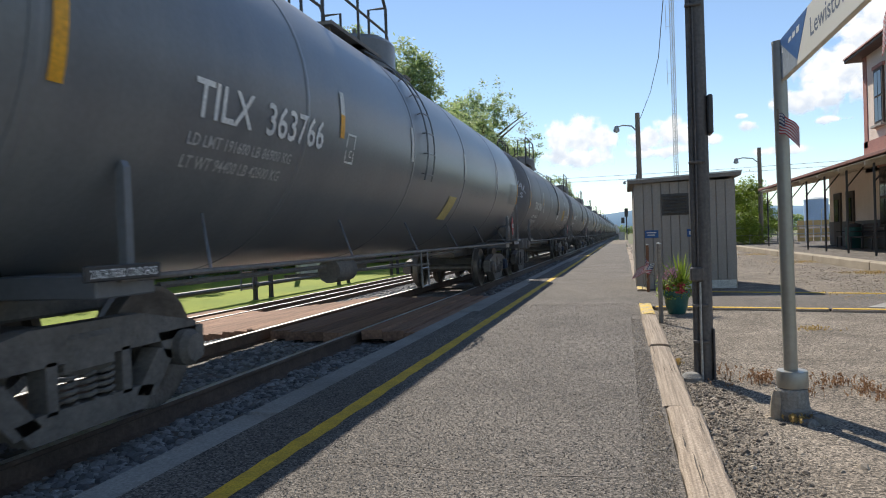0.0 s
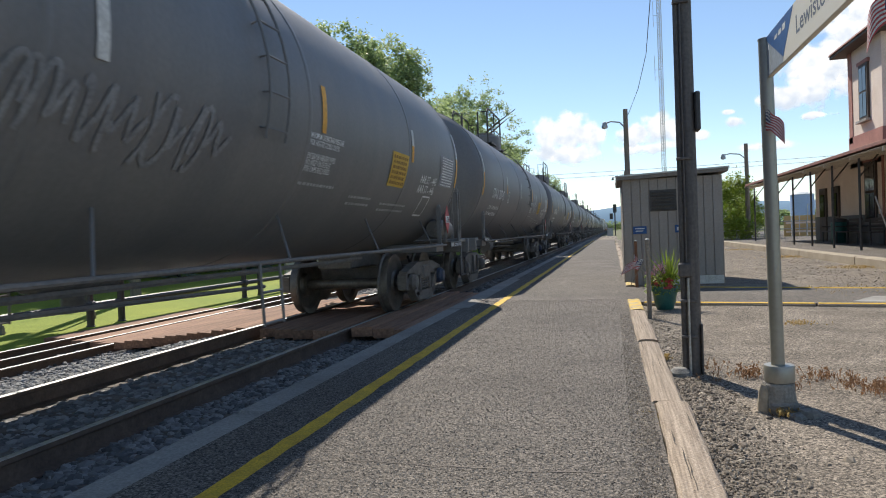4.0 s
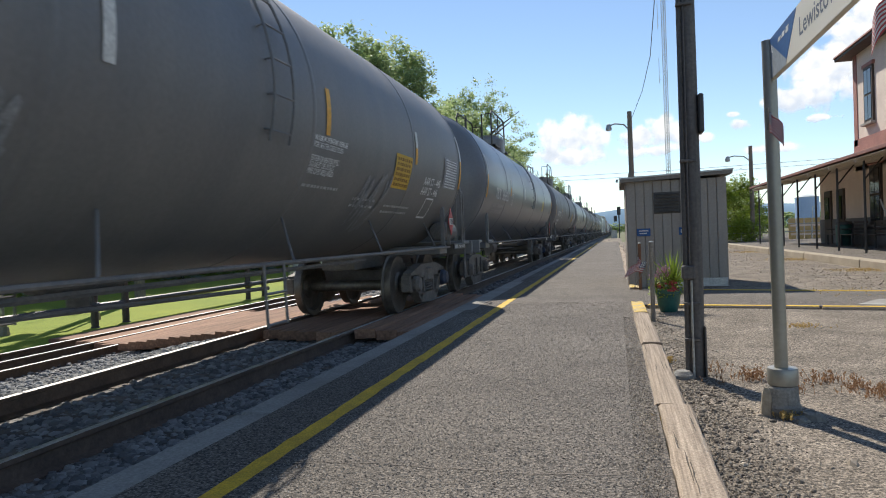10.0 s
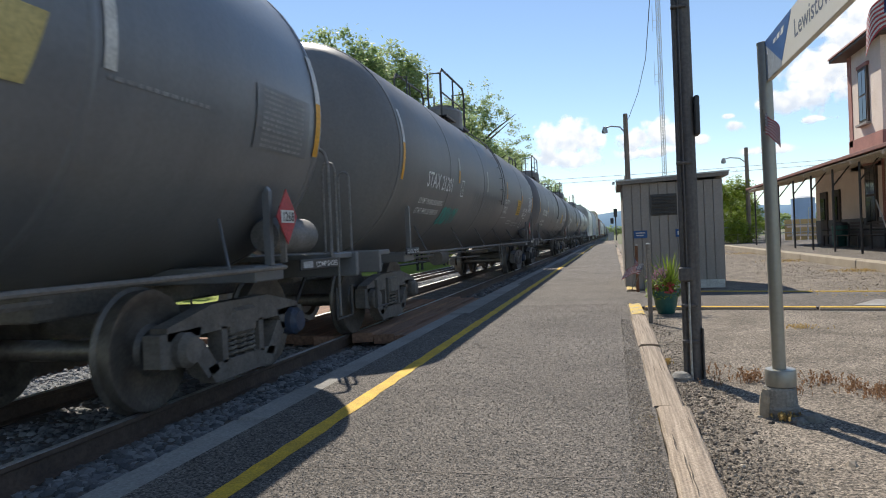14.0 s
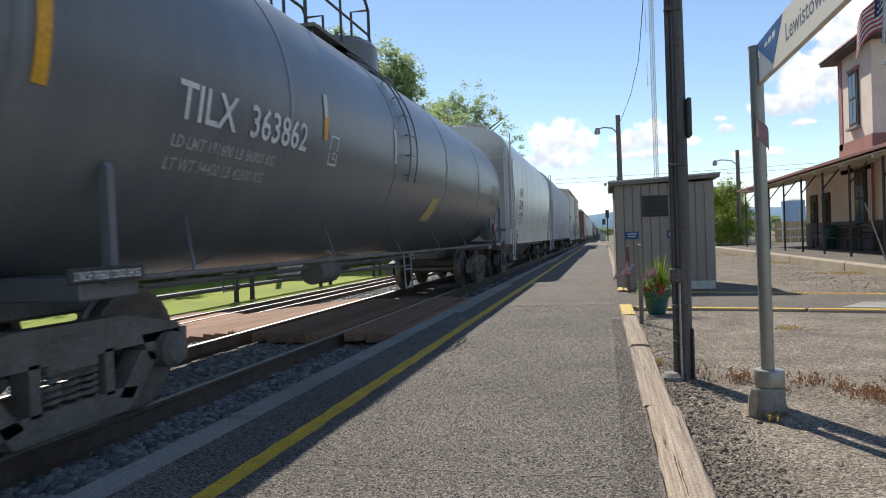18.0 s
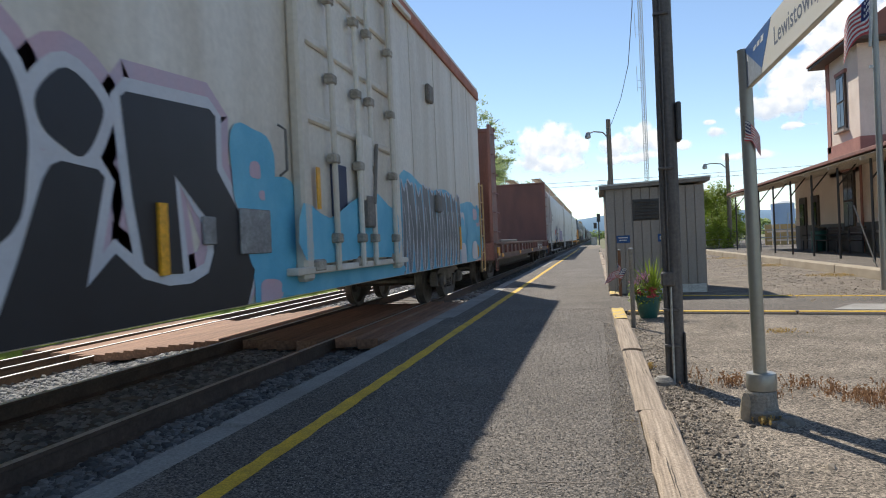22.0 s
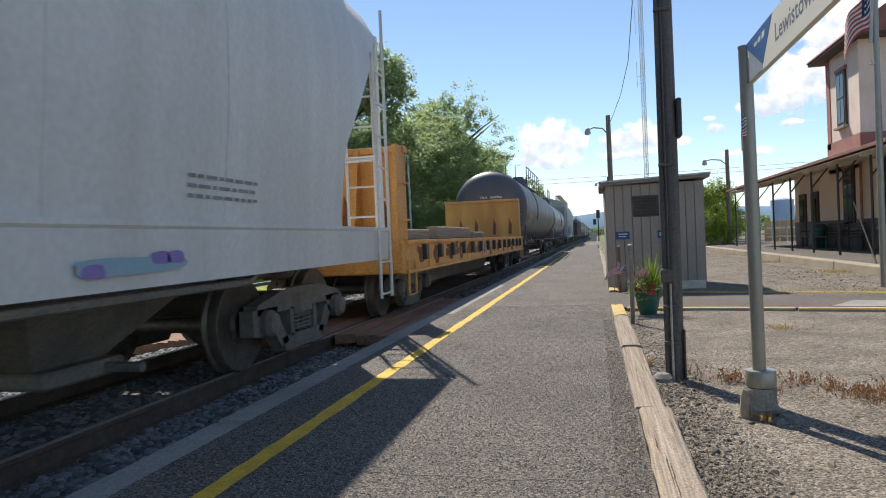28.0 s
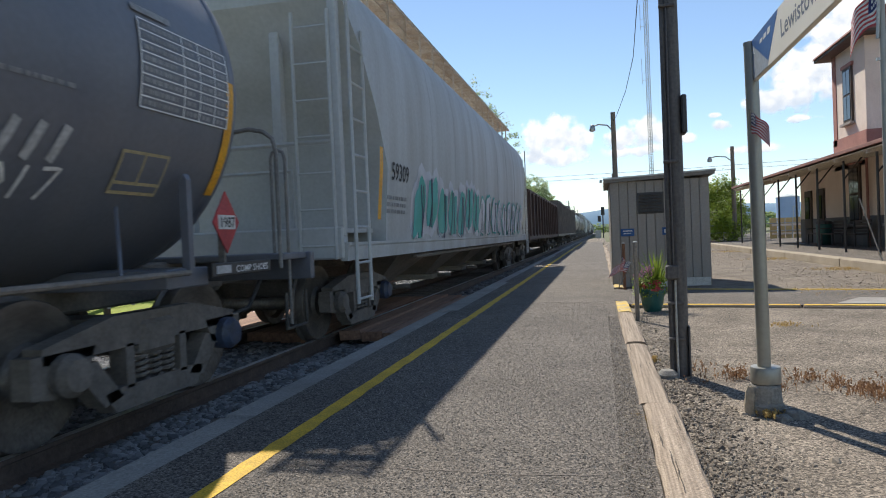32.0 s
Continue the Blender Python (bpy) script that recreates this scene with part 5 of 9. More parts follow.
small_flag(pose(4.95, 13.55, 5.2, 0, -4, 118), "large striped flag on the flag pole", 0.95, 0.62, 12, 0.9)
rod = single("leaning_rod", Shape().tube([(0, 0, 0), (-0.42, 0.1, 1.5)], 0.017, 8), GALV, "thin grey rod leaning by the station platform", "rod", pose(6.27, 17.4, 0.1))

# ---- distance: tree, silo, sheds, ramp rail, signal, hills, clouds ----
lt = leaf_cloud(300, crown_blobs(77, 6.5, 6.5, 0.02), 16000, 0.12, LIGHT_LEAVES, "crown")
for x, y, h in ((6.7, 46, 0.72), (8.2, 52, 0.66), (9.6, 60, 0.62)):
    t = thing("tree", "sunlit yellow-green bushy tree behind the shed", "tree", pose(x, y, -0.3, 0, 0, 40 * y))
    part("trunk", Shape().tube([(0, 0, 0), (0, 0, 3)], 0.14, 8, r2=0.06), BARK, t)
    o = part("crown", lt, None, t)
    o.scale = (h, h, h)
SILO_BLUE = material("pale_blue_metal", (0.42, 0.54, 0.78), (0.36, 0.47, 0.7), 0.5, 0.5, bump=0.05)
si = thing("silo", "pale blue metal storage silo with a domed white top", "silo", pose(29.7, 120, -0.3))
part("shell", Shape().lathe([(1.75, 0), (1.75, 5.6)], n=32), SILO_BLUE, si)
part("roof", Shape().lathe([(1.8, 5.55), (1.75, 5.65), (0.9, 5.95), (0.0, 6.05)], n=32), SIGN_WHITE, si, "white domed top")
part("ladder", Shape().tube([(0.3, -1.85, 0), (0.3, -1.85, 4.0)], 0.06, 6).tube([(0.8, -1.75, 0), (0.8, -1.75, 4.0)], 0.06, 6).tube([(0.3, -1.85, 4.0), (0.8, -1.75, 4.0)], 0.06, 6), SIGN_WHITE, si)
for x, y, w, d, h, mat, lab in ((24, 150, 9, 8, 4.6, STUCCO, "beige warehouse far behind the station"), (60, 170, 10, 10, 6.0, CONCRETE_WARM, "tan warehouse far behind the station")):
    b = thing("warehouse", lab, "building", pose(x, y, -0.3))
    part("wall", Shape().box((0, 0, h / 2), (w, d, h)), mat, b)
    part("roof", Shape().prism([(-w / 2 - 0.3, h), (w / 2 + 0.3, h), (0, h + 1.2)], "y", -d / 2 - 0.3, d / 2 + 0.3), GALV, b)
    part("door", Shape().box((-w / 4, -d / 2 - 0.02, 1.4), (2, 0.06, 2.8)), SIGN_WHITE, b)
TAN_BOARD = material("tan_board_paint", (0.62, 0.45, 0.2), (0.52, 0.37, 0.16), 2, 0.7)
yf = thing("wooden_barrier", "tan-yellow wooden barrier at the platform's end", "barrier", pose(12.75, 47, 0.1))
for k in range(9):
    part("board", Shape().box((0, 0, 0), (0.42, 0.04, 1.35), bevel=0.01), TAN_BOARD, yf, at=pose(-2 + 0.46 * k, 0, 0.68))
part("rail", Shape().box((0, -0.05, 0.9), (4.2, 0.05, 0.12), bevel=0.01).box((0, -0.05, 0.35), (4.2, 0.05, 0.12), bevel=0.01), STUCCO, yf)
rf = thing("ramp_railing", "grey pipe railing at the end of the platform", "railing", pose(6.0, 46, 0.1))
for k in range(8):
    part("post", Shape().tube([(0.8 * k, 0, 0), (0.8 * k, 0, 1.05)], 0.035, 6), GALV, rf)
for z in (0.55, 1.02):
    part("rail", Shape().tube([(-0.6, 0, z), (6.2, 0, z)], 0.035, 6), GALV, rf)
sg = thing("signal_mast", "dark railway signal mast far down the line", "signal", pose(0.55, 110, -0.2))
part("mast", Shape().tube([(0, 0, 0), (0, 0, 5.0)], 0.09, 8), BLACK_STEEL, sg)
part("signal_head", Shape().box((0, -0.2, 4.4), (0.55, 0.3, 1.3), bevel=0.05), BLACK_STEEL, sg)
part("signal_head", Shape().box((-0.55, -0.2, 3.2), (0.5, 0.3, 0.9), bevel=0.05), BLACK_STEEL, sg)
part("relay_box", Shape().box((-0.8, 0.3, 0.7), (0.9, 0.7, 1.4), bevel=0.03), GALV, sg)
strip("far_platform_end", [(-2.2, -0.05), (0.6, -0.05)], 69.9, 110, GRAVEL, "gravel path beyond the platform's end")

# distance haze is put into the ridge's blue base colour
HILL = material("haze_tinted_hill", (0.21, 0.33, 0.44), (0.18, 0.29, 0.39), 0.004, 1.0, bump=0, speck=0.05)
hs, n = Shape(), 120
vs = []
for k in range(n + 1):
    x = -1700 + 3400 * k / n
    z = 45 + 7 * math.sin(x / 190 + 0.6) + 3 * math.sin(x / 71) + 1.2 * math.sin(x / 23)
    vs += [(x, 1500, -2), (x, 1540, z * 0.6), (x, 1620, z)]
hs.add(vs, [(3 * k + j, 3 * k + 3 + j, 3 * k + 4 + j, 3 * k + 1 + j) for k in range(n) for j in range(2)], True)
tagged(new("backdrop_hills", hs.mesh("backdrop_hills", HILL)), "wooded ridge on the horizon, coloured blue for distance haze", kind="structure")
ws = leaf_cloud(301, [(0, 0, 3.5, 16, 4, 3.6), (20, 2, 3, 14, 4, 3.2), (-22, 3, 3.4, 14, 4, 3.4)], 14000, 0.5, LEAVES, "far_wood")
for x, y in ((45, 300), (95, 310), (-60, 560), (20, 520), (70, 520), (-8, 640)):
    o = new("far_wood", ws)
    o.matrix_basis = pose(x, y, -0.5)
    tagged(o, "far belt of green trees", kind="stuff")

# fair-weather clouds, each on a far sheet with a ragged soft edge
cm = bpy.data.materials.new("cloud_haze")
cm.use_nodes = True
N, L = cm.node_tree.nodes, cm.node_tree.links
N.remove(N["Principled BSDF"])
tc, mp, info = N.new("ShaderNodeTexCoord"), N.new("ShaderNodeMapping"), N.new("ShaderNodeObjectInfo")
mp.inputs["Scale"].default_value = (1 / 95, 1 / 95, 1 / 95)
L.new(tc.outputs["Object"], mp.inputs[0])
L.new(info.outputs["Location"], mp.inputs["Location"])
nz, gr, ln = N.new("ShaderNodeTexNoise"), N.new("ShaderNodeVectorMath"), N.new("ShaderNodeMapRange")
nz.inputs["Scale"].default_value, nz.inputs["Detail"].default_value, nz.inputs["Roughness"].default_value = 1.0, 8.0, 0.55
L.new(mp.outputs[0], nz.inputs["Vector"])
cen = N.new("ShaderNodeVectorMath")
cen.operation, gr.operation = "SUBTRACT", "LENGTH"
cen.inputs[1].default_value = (0.5, 0.5, 0.5)
flat = N.new("ShaderNodeVectorMath")
flat.operation = "MULTIPLY"
flat.inputs[1].default_value = (1, 0, 1)
L.new(tc.outputs["Generated"], cen.inputs[0])
L.new(cen.outputs[0], flat.inputs[0])
L.new(flat.outputs[0], gr.inputs[0])
fall = N.new("ShaderNodeMapRange")
fall.inputs[1].default_value, fall.inputs[2].default_value, fall.inputs[3].default_value, fall.inputs[4].default_value = 0.05, 0.5, 0.26, -0.42
L.new(gr.outputs["Value"], fall.inputs[0])
sm = N.new("ShaderNodeMath")
sm.operation = "ADD"
L.new(nz.outputs[0], sm.inputs[0])
L.new(fall.outputs[0], sm.inputs[1])
den = N.new("ShaderNodeMapRange")
den.interpolation_type = "SMOOTHSTEP"
den.inputs[1].default_value, den.inputs[2].default_value, den.inputs[4].default_value = 0.42, 0.64, 0.97
L.new(sm.outputs[0], den.inputs[0])
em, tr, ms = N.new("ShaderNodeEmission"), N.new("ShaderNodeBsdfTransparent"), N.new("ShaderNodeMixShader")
# the sheets glow by themselves to stand for sunlit cloud
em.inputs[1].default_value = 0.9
# painted shading: white sunlit tops, blue-grey shaded bases and hollows
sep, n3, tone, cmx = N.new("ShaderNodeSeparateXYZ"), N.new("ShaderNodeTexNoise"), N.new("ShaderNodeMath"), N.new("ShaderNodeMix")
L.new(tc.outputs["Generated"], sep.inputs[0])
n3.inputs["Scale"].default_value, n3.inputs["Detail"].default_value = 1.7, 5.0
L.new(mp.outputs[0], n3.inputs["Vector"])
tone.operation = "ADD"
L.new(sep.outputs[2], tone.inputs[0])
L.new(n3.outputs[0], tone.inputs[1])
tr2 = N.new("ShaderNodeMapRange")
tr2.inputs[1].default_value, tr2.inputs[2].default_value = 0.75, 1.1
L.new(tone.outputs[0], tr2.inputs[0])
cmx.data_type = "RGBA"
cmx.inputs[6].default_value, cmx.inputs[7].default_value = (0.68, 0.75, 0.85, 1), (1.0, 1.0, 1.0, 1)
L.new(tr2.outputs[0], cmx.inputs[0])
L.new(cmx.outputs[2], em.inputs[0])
L.new(den.outputs[0], ms.inputs[0])
L.new(tr.outputs[0], ms.inputs[1])
L.new(em.outputs[0], ms.inputs[2])
L.new(ms.outputs[0], N["Material Output"].inputs[0])
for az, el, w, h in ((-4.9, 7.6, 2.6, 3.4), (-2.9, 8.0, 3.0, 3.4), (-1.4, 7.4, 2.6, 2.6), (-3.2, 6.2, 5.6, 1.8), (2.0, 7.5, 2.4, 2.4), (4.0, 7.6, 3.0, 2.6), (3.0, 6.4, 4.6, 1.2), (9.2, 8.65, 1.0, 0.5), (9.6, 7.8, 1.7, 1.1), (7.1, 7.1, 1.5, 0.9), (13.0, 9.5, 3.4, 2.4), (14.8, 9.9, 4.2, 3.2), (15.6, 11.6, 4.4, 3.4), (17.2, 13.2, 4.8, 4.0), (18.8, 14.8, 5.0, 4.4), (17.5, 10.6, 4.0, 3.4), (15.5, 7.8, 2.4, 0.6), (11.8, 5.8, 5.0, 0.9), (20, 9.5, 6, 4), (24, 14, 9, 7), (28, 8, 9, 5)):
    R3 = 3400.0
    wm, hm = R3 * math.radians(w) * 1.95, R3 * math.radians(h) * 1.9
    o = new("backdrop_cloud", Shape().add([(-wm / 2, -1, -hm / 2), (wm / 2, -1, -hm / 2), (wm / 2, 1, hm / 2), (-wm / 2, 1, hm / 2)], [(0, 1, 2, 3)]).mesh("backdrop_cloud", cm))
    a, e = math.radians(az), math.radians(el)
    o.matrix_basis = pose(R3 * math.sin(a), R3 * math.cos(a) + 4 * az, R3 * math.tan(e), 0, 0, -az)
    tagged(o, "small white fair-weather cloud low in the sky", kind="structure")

# ---- the train: every car is a thing, its origin on the rail top under its middle, its camera side +x ----
SPEED = 15.04
CARS = []          # (car, place along the track at 2 s)
WHEELS = []        # (wheelset, car place, offset, radius)


def place_car(car, y):
    CARS.append((car, y))
    car.matrix_basis = pose(TRACK_X, y + 2 * SPEED, RAIL_Z)


_truck = {}


def truck_meshes():
    if _truck:
        return _truck
    side = Shape()
    outer = [(-1.12, 0.62), (-1.12, 0.3), (-0.95, 0.28), (-0.72, 0.3), (-0.5, 0.14), (0.5, 0.14), (0.72, 0.3), (0.95, 0.28), (1.12, 0.3), (1.12, 0.62), (0.7, 0.68), (0.4, 0.76), (-0.4, 0.76), (-0.7, 0.68)]
    # cast frame round two triangular windows and the spring opening
    for poly in ([(-1.14, 0.6), (-1.14, 0.36), (-0.98, 0.33), (-0.7, 0.42), (-0.62, 0.6)], [(1.14, 0.6), (0.62, 0.6), (0.7, 0.42), (0.98, 0.33), (1.14, 0.36)],
                 [(-1.05, 0.64), (-1.05, 0.54), (1.05, 0.54), (1.05, 0.64), (0.45, 0.76), (-0.45, 0.76)], [(-0.56, 0.26), (-0.46, 0.12), (0.46, 0.12), (0.56, 0.26), (0.4, 0.28), (-0.4, 0.28)],
                 [(-0.8, 0.45), (-0.62, 0.5), (-0.38, 0.22), (-0.56, 0.18)], [(0.8, 0.45), (0.62, 0.5), (0.38, 0.22), (0.56, 0.18)], [(-0.34, 0.56), (-0.26, 0.56), (-0.26, 0.26), (-0.34, 0.26)], [(0.34, 0.56), (0.26, 0.56), (0.26, 0.26), (0.34, 0.26)]):
        side.prism(poly, "x", -0.07, 0.07)
    _truck["side"] = tidy(side.mesh("side_frame", TRUCK_STEEL))
    sp = Shape()
    for cy in (-0.15, 0, 0.15):
        pts = [(0.05 * math.cos(a), cy + 0.055 * math.sin(a), 0.28 + 0.25 * a / 37.7) for a in [k * 0.7854 for k in range(49)]]
        sp.tube(pts, 0.014, 5, caps=False)
    _truck["spring"] = tidy(sp.mesh("spring_nest", TRUCK_STEEL))
    _truck["bolster"] = tidy(Shape().box((0, 0, 0.58), (2.2, 0.4, 0.26), bevel=0.04).lathe([(0.2, 0.7), (0.2, 0.8)], n=16).mesh("truck", TRUCK_STEEL))
    w = Shape()
    for s in (-1, 1):
        prof = [(0.09, 0.66), (0.17, 0.665), (0.2, 0.7), (0.36, 0.712), (0.4, 0.69), (0.455, 0.69), (0.46, 0.7), (0.455, 0.795), (0.485, 0.815), (0.475, 0.84), (0.4, 0.82), (0.36, 0.76), (0.2, 0.74), (0.17, 0.8), (0.1, 0.81)]
        w.lathe([(r, s * (0.665 + (0.84 - h))) for r, h in prof], axis="x", n=28)
    w.tube([(-1.05, 0, 0), (1.05, 0, 0)], 0.085, 12)
    for s in (-1, 1):
        for k in range(3):
            a = k * 2.094
            w.lathe([(0.02, 0.0), (0.02, 0.04)], (s * 1.07 - 0.02, 0.06 * math.cos(a), 0.06 * math.sin(a)), axis="x", n=6)
    _truck["wheelset"] = tidy(w.mesh("wheelset", WHEEL_STEEL))
    _truck["cap"] = tidy(Shape().lathe([(0.13, -0.1), (0.135, 0.05), (0.11, 0.08), (0.1, 0.1), (0.0, 0.105)], axis="x", n=16).mesh("bearing", BEARING))
    _truck["cap_dark"] = tidy(Shape().lathe([(0.13, -0.1), (0.135, 0.05), (0.11, 0.08), (0.1, 0.1), (0.0, 0.105)], axis="x", n=16).mesh("bearing", TRUCK_STEEL))
    shoe = Shape().box((0, 0, 0), (0.09, 0.05, 0.3), bevel=0.015)
    _truck["shoe"] = tidy(shoe.mesh("brake_shoe", TRUCK_STEEL))
    return _truck


def add_truck(car, y, blue=False):
    T = truck_meshes()
    t = part("truck", T["bolster"], None, car, "", pose(0, y, 0))
    for sx in (-1, 1):
        part("side_frame", T["side"], None, t, "cast steel side frame", pose(sx * 1.0, 0, 0))
        part("spring_nest", T["spring"], None, t, "", pose(sx * 1.02, 0, 0))
    for dy in (-0.89, 0.89):
        part("wheelset", T["wheelset"], None, t, "steel wheels on an axle", pose(0, dy, 0.46))
        part("bearing", T["cap"] if blue and dy > 0 else T["cap_dark"], None, t, "", pose(1.08, dy, 0.46))
        part("bearing", T["cap_dark"], None, t, "", pose(-1.08, dy, 0.46, 0, 0, 180))
        part("brake_shoe", T["shoe"], None, t, "", pose(0.76, dy * 0.42, 0.48))
    return t


def couplers(car, half):
    for s in (-1, 1):
        c = Shape().box((0, s * (half - 0.45), 0.86), (0.16, 0.9, 0.18), bevel=0.02).box((0.03, s * (half - 0.06), 0.86), (0.3, 0.26, 0.28), bevel=0.05)
        part("coupler", c, TRUCK_STEEL, car, "rusty knuckle coupler")
        part("brake_hose", Shape().tube([(0.35, s * (half - 0.7), 0.8), (0.35, s * (half - 0.4), 0.5), (0.22, s * (half - 0.12), 0.42)], 0.025, 6), BLACK_STEEL, car)


def wrap(verts, faces, y, z, k, R, zc, lift=0.006, mat=None, name="lettering"):
    """Flat outlines laid on the tank's +x side."""
    s, out = Shape(), []
    for v in verts:
        zz = z + v[1] * k
        d = min(0.98, max(-0.98, (zz - zc) / R))
        out.append((R * math.cos(math.asin(d)) + lift, y + v[0] * k, zz))
    return s.add(out, faces).mesh(name, mat)


def sheet(y0, y1, z0, z1, R, zc, lift=0.006, nz=6, skew=0.0):
    """A small curved plate on the tank's side as outline data."""
    vs, fs = [], []
    for i in range(nz + 1):
        v = i / nz
        vs += [(y0 + skew * v, z0 + (z1 - z0) * v), (y1 + skew * v, z0 + (z1 - z0) * v)]
    fs = [(2 * i, 2 * i + 1, 2 * i + 3, 2 * i + 2) for i in range(nz)]
    return vs, fs


def stroke(points, w):
    """A ribbon along flat points: verts and faces."""
    vs, fs = [], []
    n = len(points)
    for i, (x, y) in enumerate(points):
        a, b = points[max(0, i - 1)], points[min(n - 1, i + 1)]
        dx, dy = b[0] - a[0], b[1] - a[1]
        d = math.hypot(dx, dy) or 1
        vs += [(x - dy / d * w, y + dx / d * w), (x + dy / d * w, y - dx / d * w)]
    return vs, [(2 * i, 2 * i + 1, 2 * i + 3, 2 * i + 2) for i in range(n - 1)]


def scrawl(seed, w, h, loops=6, thick=0.02):
    """Looping spray strokes that spell nothing."""
    rnd = random.Random(seed)
    V, Fc = [], []
    x = 0.0
    while x < w:
        cw = rnd.uniform(0.12, 0.22) * h * 2.2
        kind = rnd.randrange(3)
        pts = []
        a0, tw = rnd.uniform(0, 6.28), rnd.uniform(3.5, 6.5) * rnd.choice((-1, 1))
        for i in range(15):
            u = i / 14
            if kind == 0:
                pts.append((x + cw * (0.5 + 0.45 * math.cos(a0 + tw * u)), h * (0.5 + 0.45 * math.sin(a0 + tw * u))))
            elif kind == 1:
                pts.append((x + cw * (0.15 + 0.7 * u), h * (0.5 + 0.42 * math.sin(a0 + 5.2 * u) * (0.6 + 0.4 * math.sin(3 * u + a0)))))
            else:
                pts.append((x + cw * (0.5 + 0.2 * math.sin(a0 + 5 * u)), h * (0.05 + 0.9 * u)))
        pts = [(p[0] + 0.3 * p[1], p[1]) for p in pts]
        vs, fs = stroke(pts, thick)
        n = len(V)
        V += vs
        Fc += [tuple(q + n for q in f) for f in fs]
        x += cw * rnd.uniform(0.55, 1.0)
    return V, Fc


def tank_car(R=1.53, zc=2.485, half=7.7, total=18.05, mat=None, base_mat=None, label="", stripes=True, trucks=6.95, ladder=0.8, rail=(-1.25, 1.25), gear=True):
    """A tank car: shell on stub sills, manway and rails on top, ladders, handrails, trucks."""
    car = thing("tank_car", label, "tank car", group="cars of the freight train")
    Hh = total / 2
    prof, hd = [], 0.72
    for k in range(9):
        a = math.pi / 2 * k / 8
        prof.append((R * math.sin(a), -half - hd * math.cos(a)))
    for y in [-half + 2 * half * k / 10 for k in range(1, 10)]:
        prof.append((R, y))
    for k in range(9):
        a = math.pi / 2 * (8 - k) / 8
        prof.append((R * math.sin(a), half + hd * math.cos(a)))
    part("tank", Shape().lathe(prof, (0, 0, zc), "y", 56), mat, car, label)
    for y in (-half, -half * 0.62, -half * 0.2, half * 0.2, half * 0.62, half):
        part("weld_band", Shape().lathe([(R, y - 0.04), (R + 0.006, y - 0.03), (R + 0.006, y + 0.03), (R, y + 0.04)], (0, 0, zc), "y", 56), mat, car)
    top = zc + R
    m = part("manway", Shape().lathe([(0.75, -0.12), (0.75, 0.3), (0.7, 0.36), (0.0, 0.4)], (0, 0, top), n=24).lathe([(0.3, 0.36), (0.3, 0.5), (0.0, 0.52)], (0.2, 0.2, top), n=16), mat, car, "top manway housing")
    for k in range(6):
        a = k * 1.047
        part("bolt", Shape().lathe([(0.03, 0.3), (0.03, 0.42), (0, 0.43)], (0.66 * math.cos(a), 0.66 * math.sin(a), top), n=6), UNDERFRAME, m)
    r0, r1 = rail
    pl = Shape()
    for sx in (-1, 1):
        pl.box((sx * 0.5, (r0 + r1) / 2, top + 0.02), (0.34, r1 - r0, 0.05))
        pl.box((sx * 0.55, r0 + 0.15, top - 0.1), (0.06, 0.06, 0.25)).box((sx * 0.55, r1 - 0.15, top - 0.1), (0.06, 0.06, 0.25))
    pl.box((0, 1.1, top + 0.02), (1.3, 0.3, 0.05)).box((0, -1.1, top + 0.02), (1.3, 0.3, 0.05))
    part("top_platform", pl, UNDERFRAME, car, "steel grating platform")
    for sx in (-1, 1):
        x, z0, z1 = sx * (0.82 if r1 - r0 > 4 else 0.55), top + 0.04, top + (0.9 if r1 - r0 > 4 else 1.12)
        part("top_railing", Shape().tube([(x, r0, z0), (x, r0, z1 - 0.14), (x, r0 + 0.14, z1), (x, r1 - 0.14, z1), (x, r1, z1 - 0.14), (x, r1, z0)], 0.026, 8), BLACK_STEEL, car, "bent pipe railing")
        mid = Shape().tube([(x, r0, (z0 + z1) / 2), (x, r1, (z0 + z1) / 2)], 0.02, 6)
        n = max(1, round((r1 - r0) / 1.3) - 1)
        for k in range(n):
            yy = r0 + (r1 - r0) * (k + 1) / (n + 1)
            mid.tube([(x, yy, z0), (x, yy, z1)], 0.02, 6)
        part("top_railing", mid, BLACK_STEEL, car)
    for yy in rail:
        part("top_railing", Shape().tube([(-0.55, yy, top + 1.0), (-0.25, yy, top + 1.0), (-0.25, yy, top + 0.04)], 0.022, 6).tube([(0.55, yy, top + 1.0), (0.25, yy, top + 1.0), (0.25, yy, top + 0.04)], 0.022, 6), BLACK_STEEL, car)
    # side ladders following the shell
    for sx in (-1, 1):
        lad = Shape()
        curve = []
        for k in range(14):
            a = math.radians(64 - k * 6.2)
            curve.append((sx * (R + 0.07) * math.cos(a), zc + (R + 0.07) * math.sin(a)))
        for dy in (-0.17, 0.17):
            lad.tube([(x, ladder + dy, z) for x, z in curve], 0.013, 6)
        for k in range(8):
            a = math.radians(60 - k * 10.5)
            x, z = sx * (R + 0.07) * math.cos(a), zc + (R + 0.07) * math.sin(a)
            lad.tube([(x, ladder - 0.17, z), (x, ladder + 0.17, z)], 0.01, 5)
            lad.tube([(x, ladder - 0.17, z), (sx * R * math.cos(a), ladder - 0.17, zc + R * math.sin(a))], 0.009, 4, caps=False)
        part("side_ladder", lad, mat, car, "slim steel side ladder")
        low = Shape()
        for dy in (-0.17, 0.17):
            low.tube([(sx * 1.43, ladder + dy, 1.02), (sx * 1.45, ladder + dy, 0.5)], 0.013, 6)
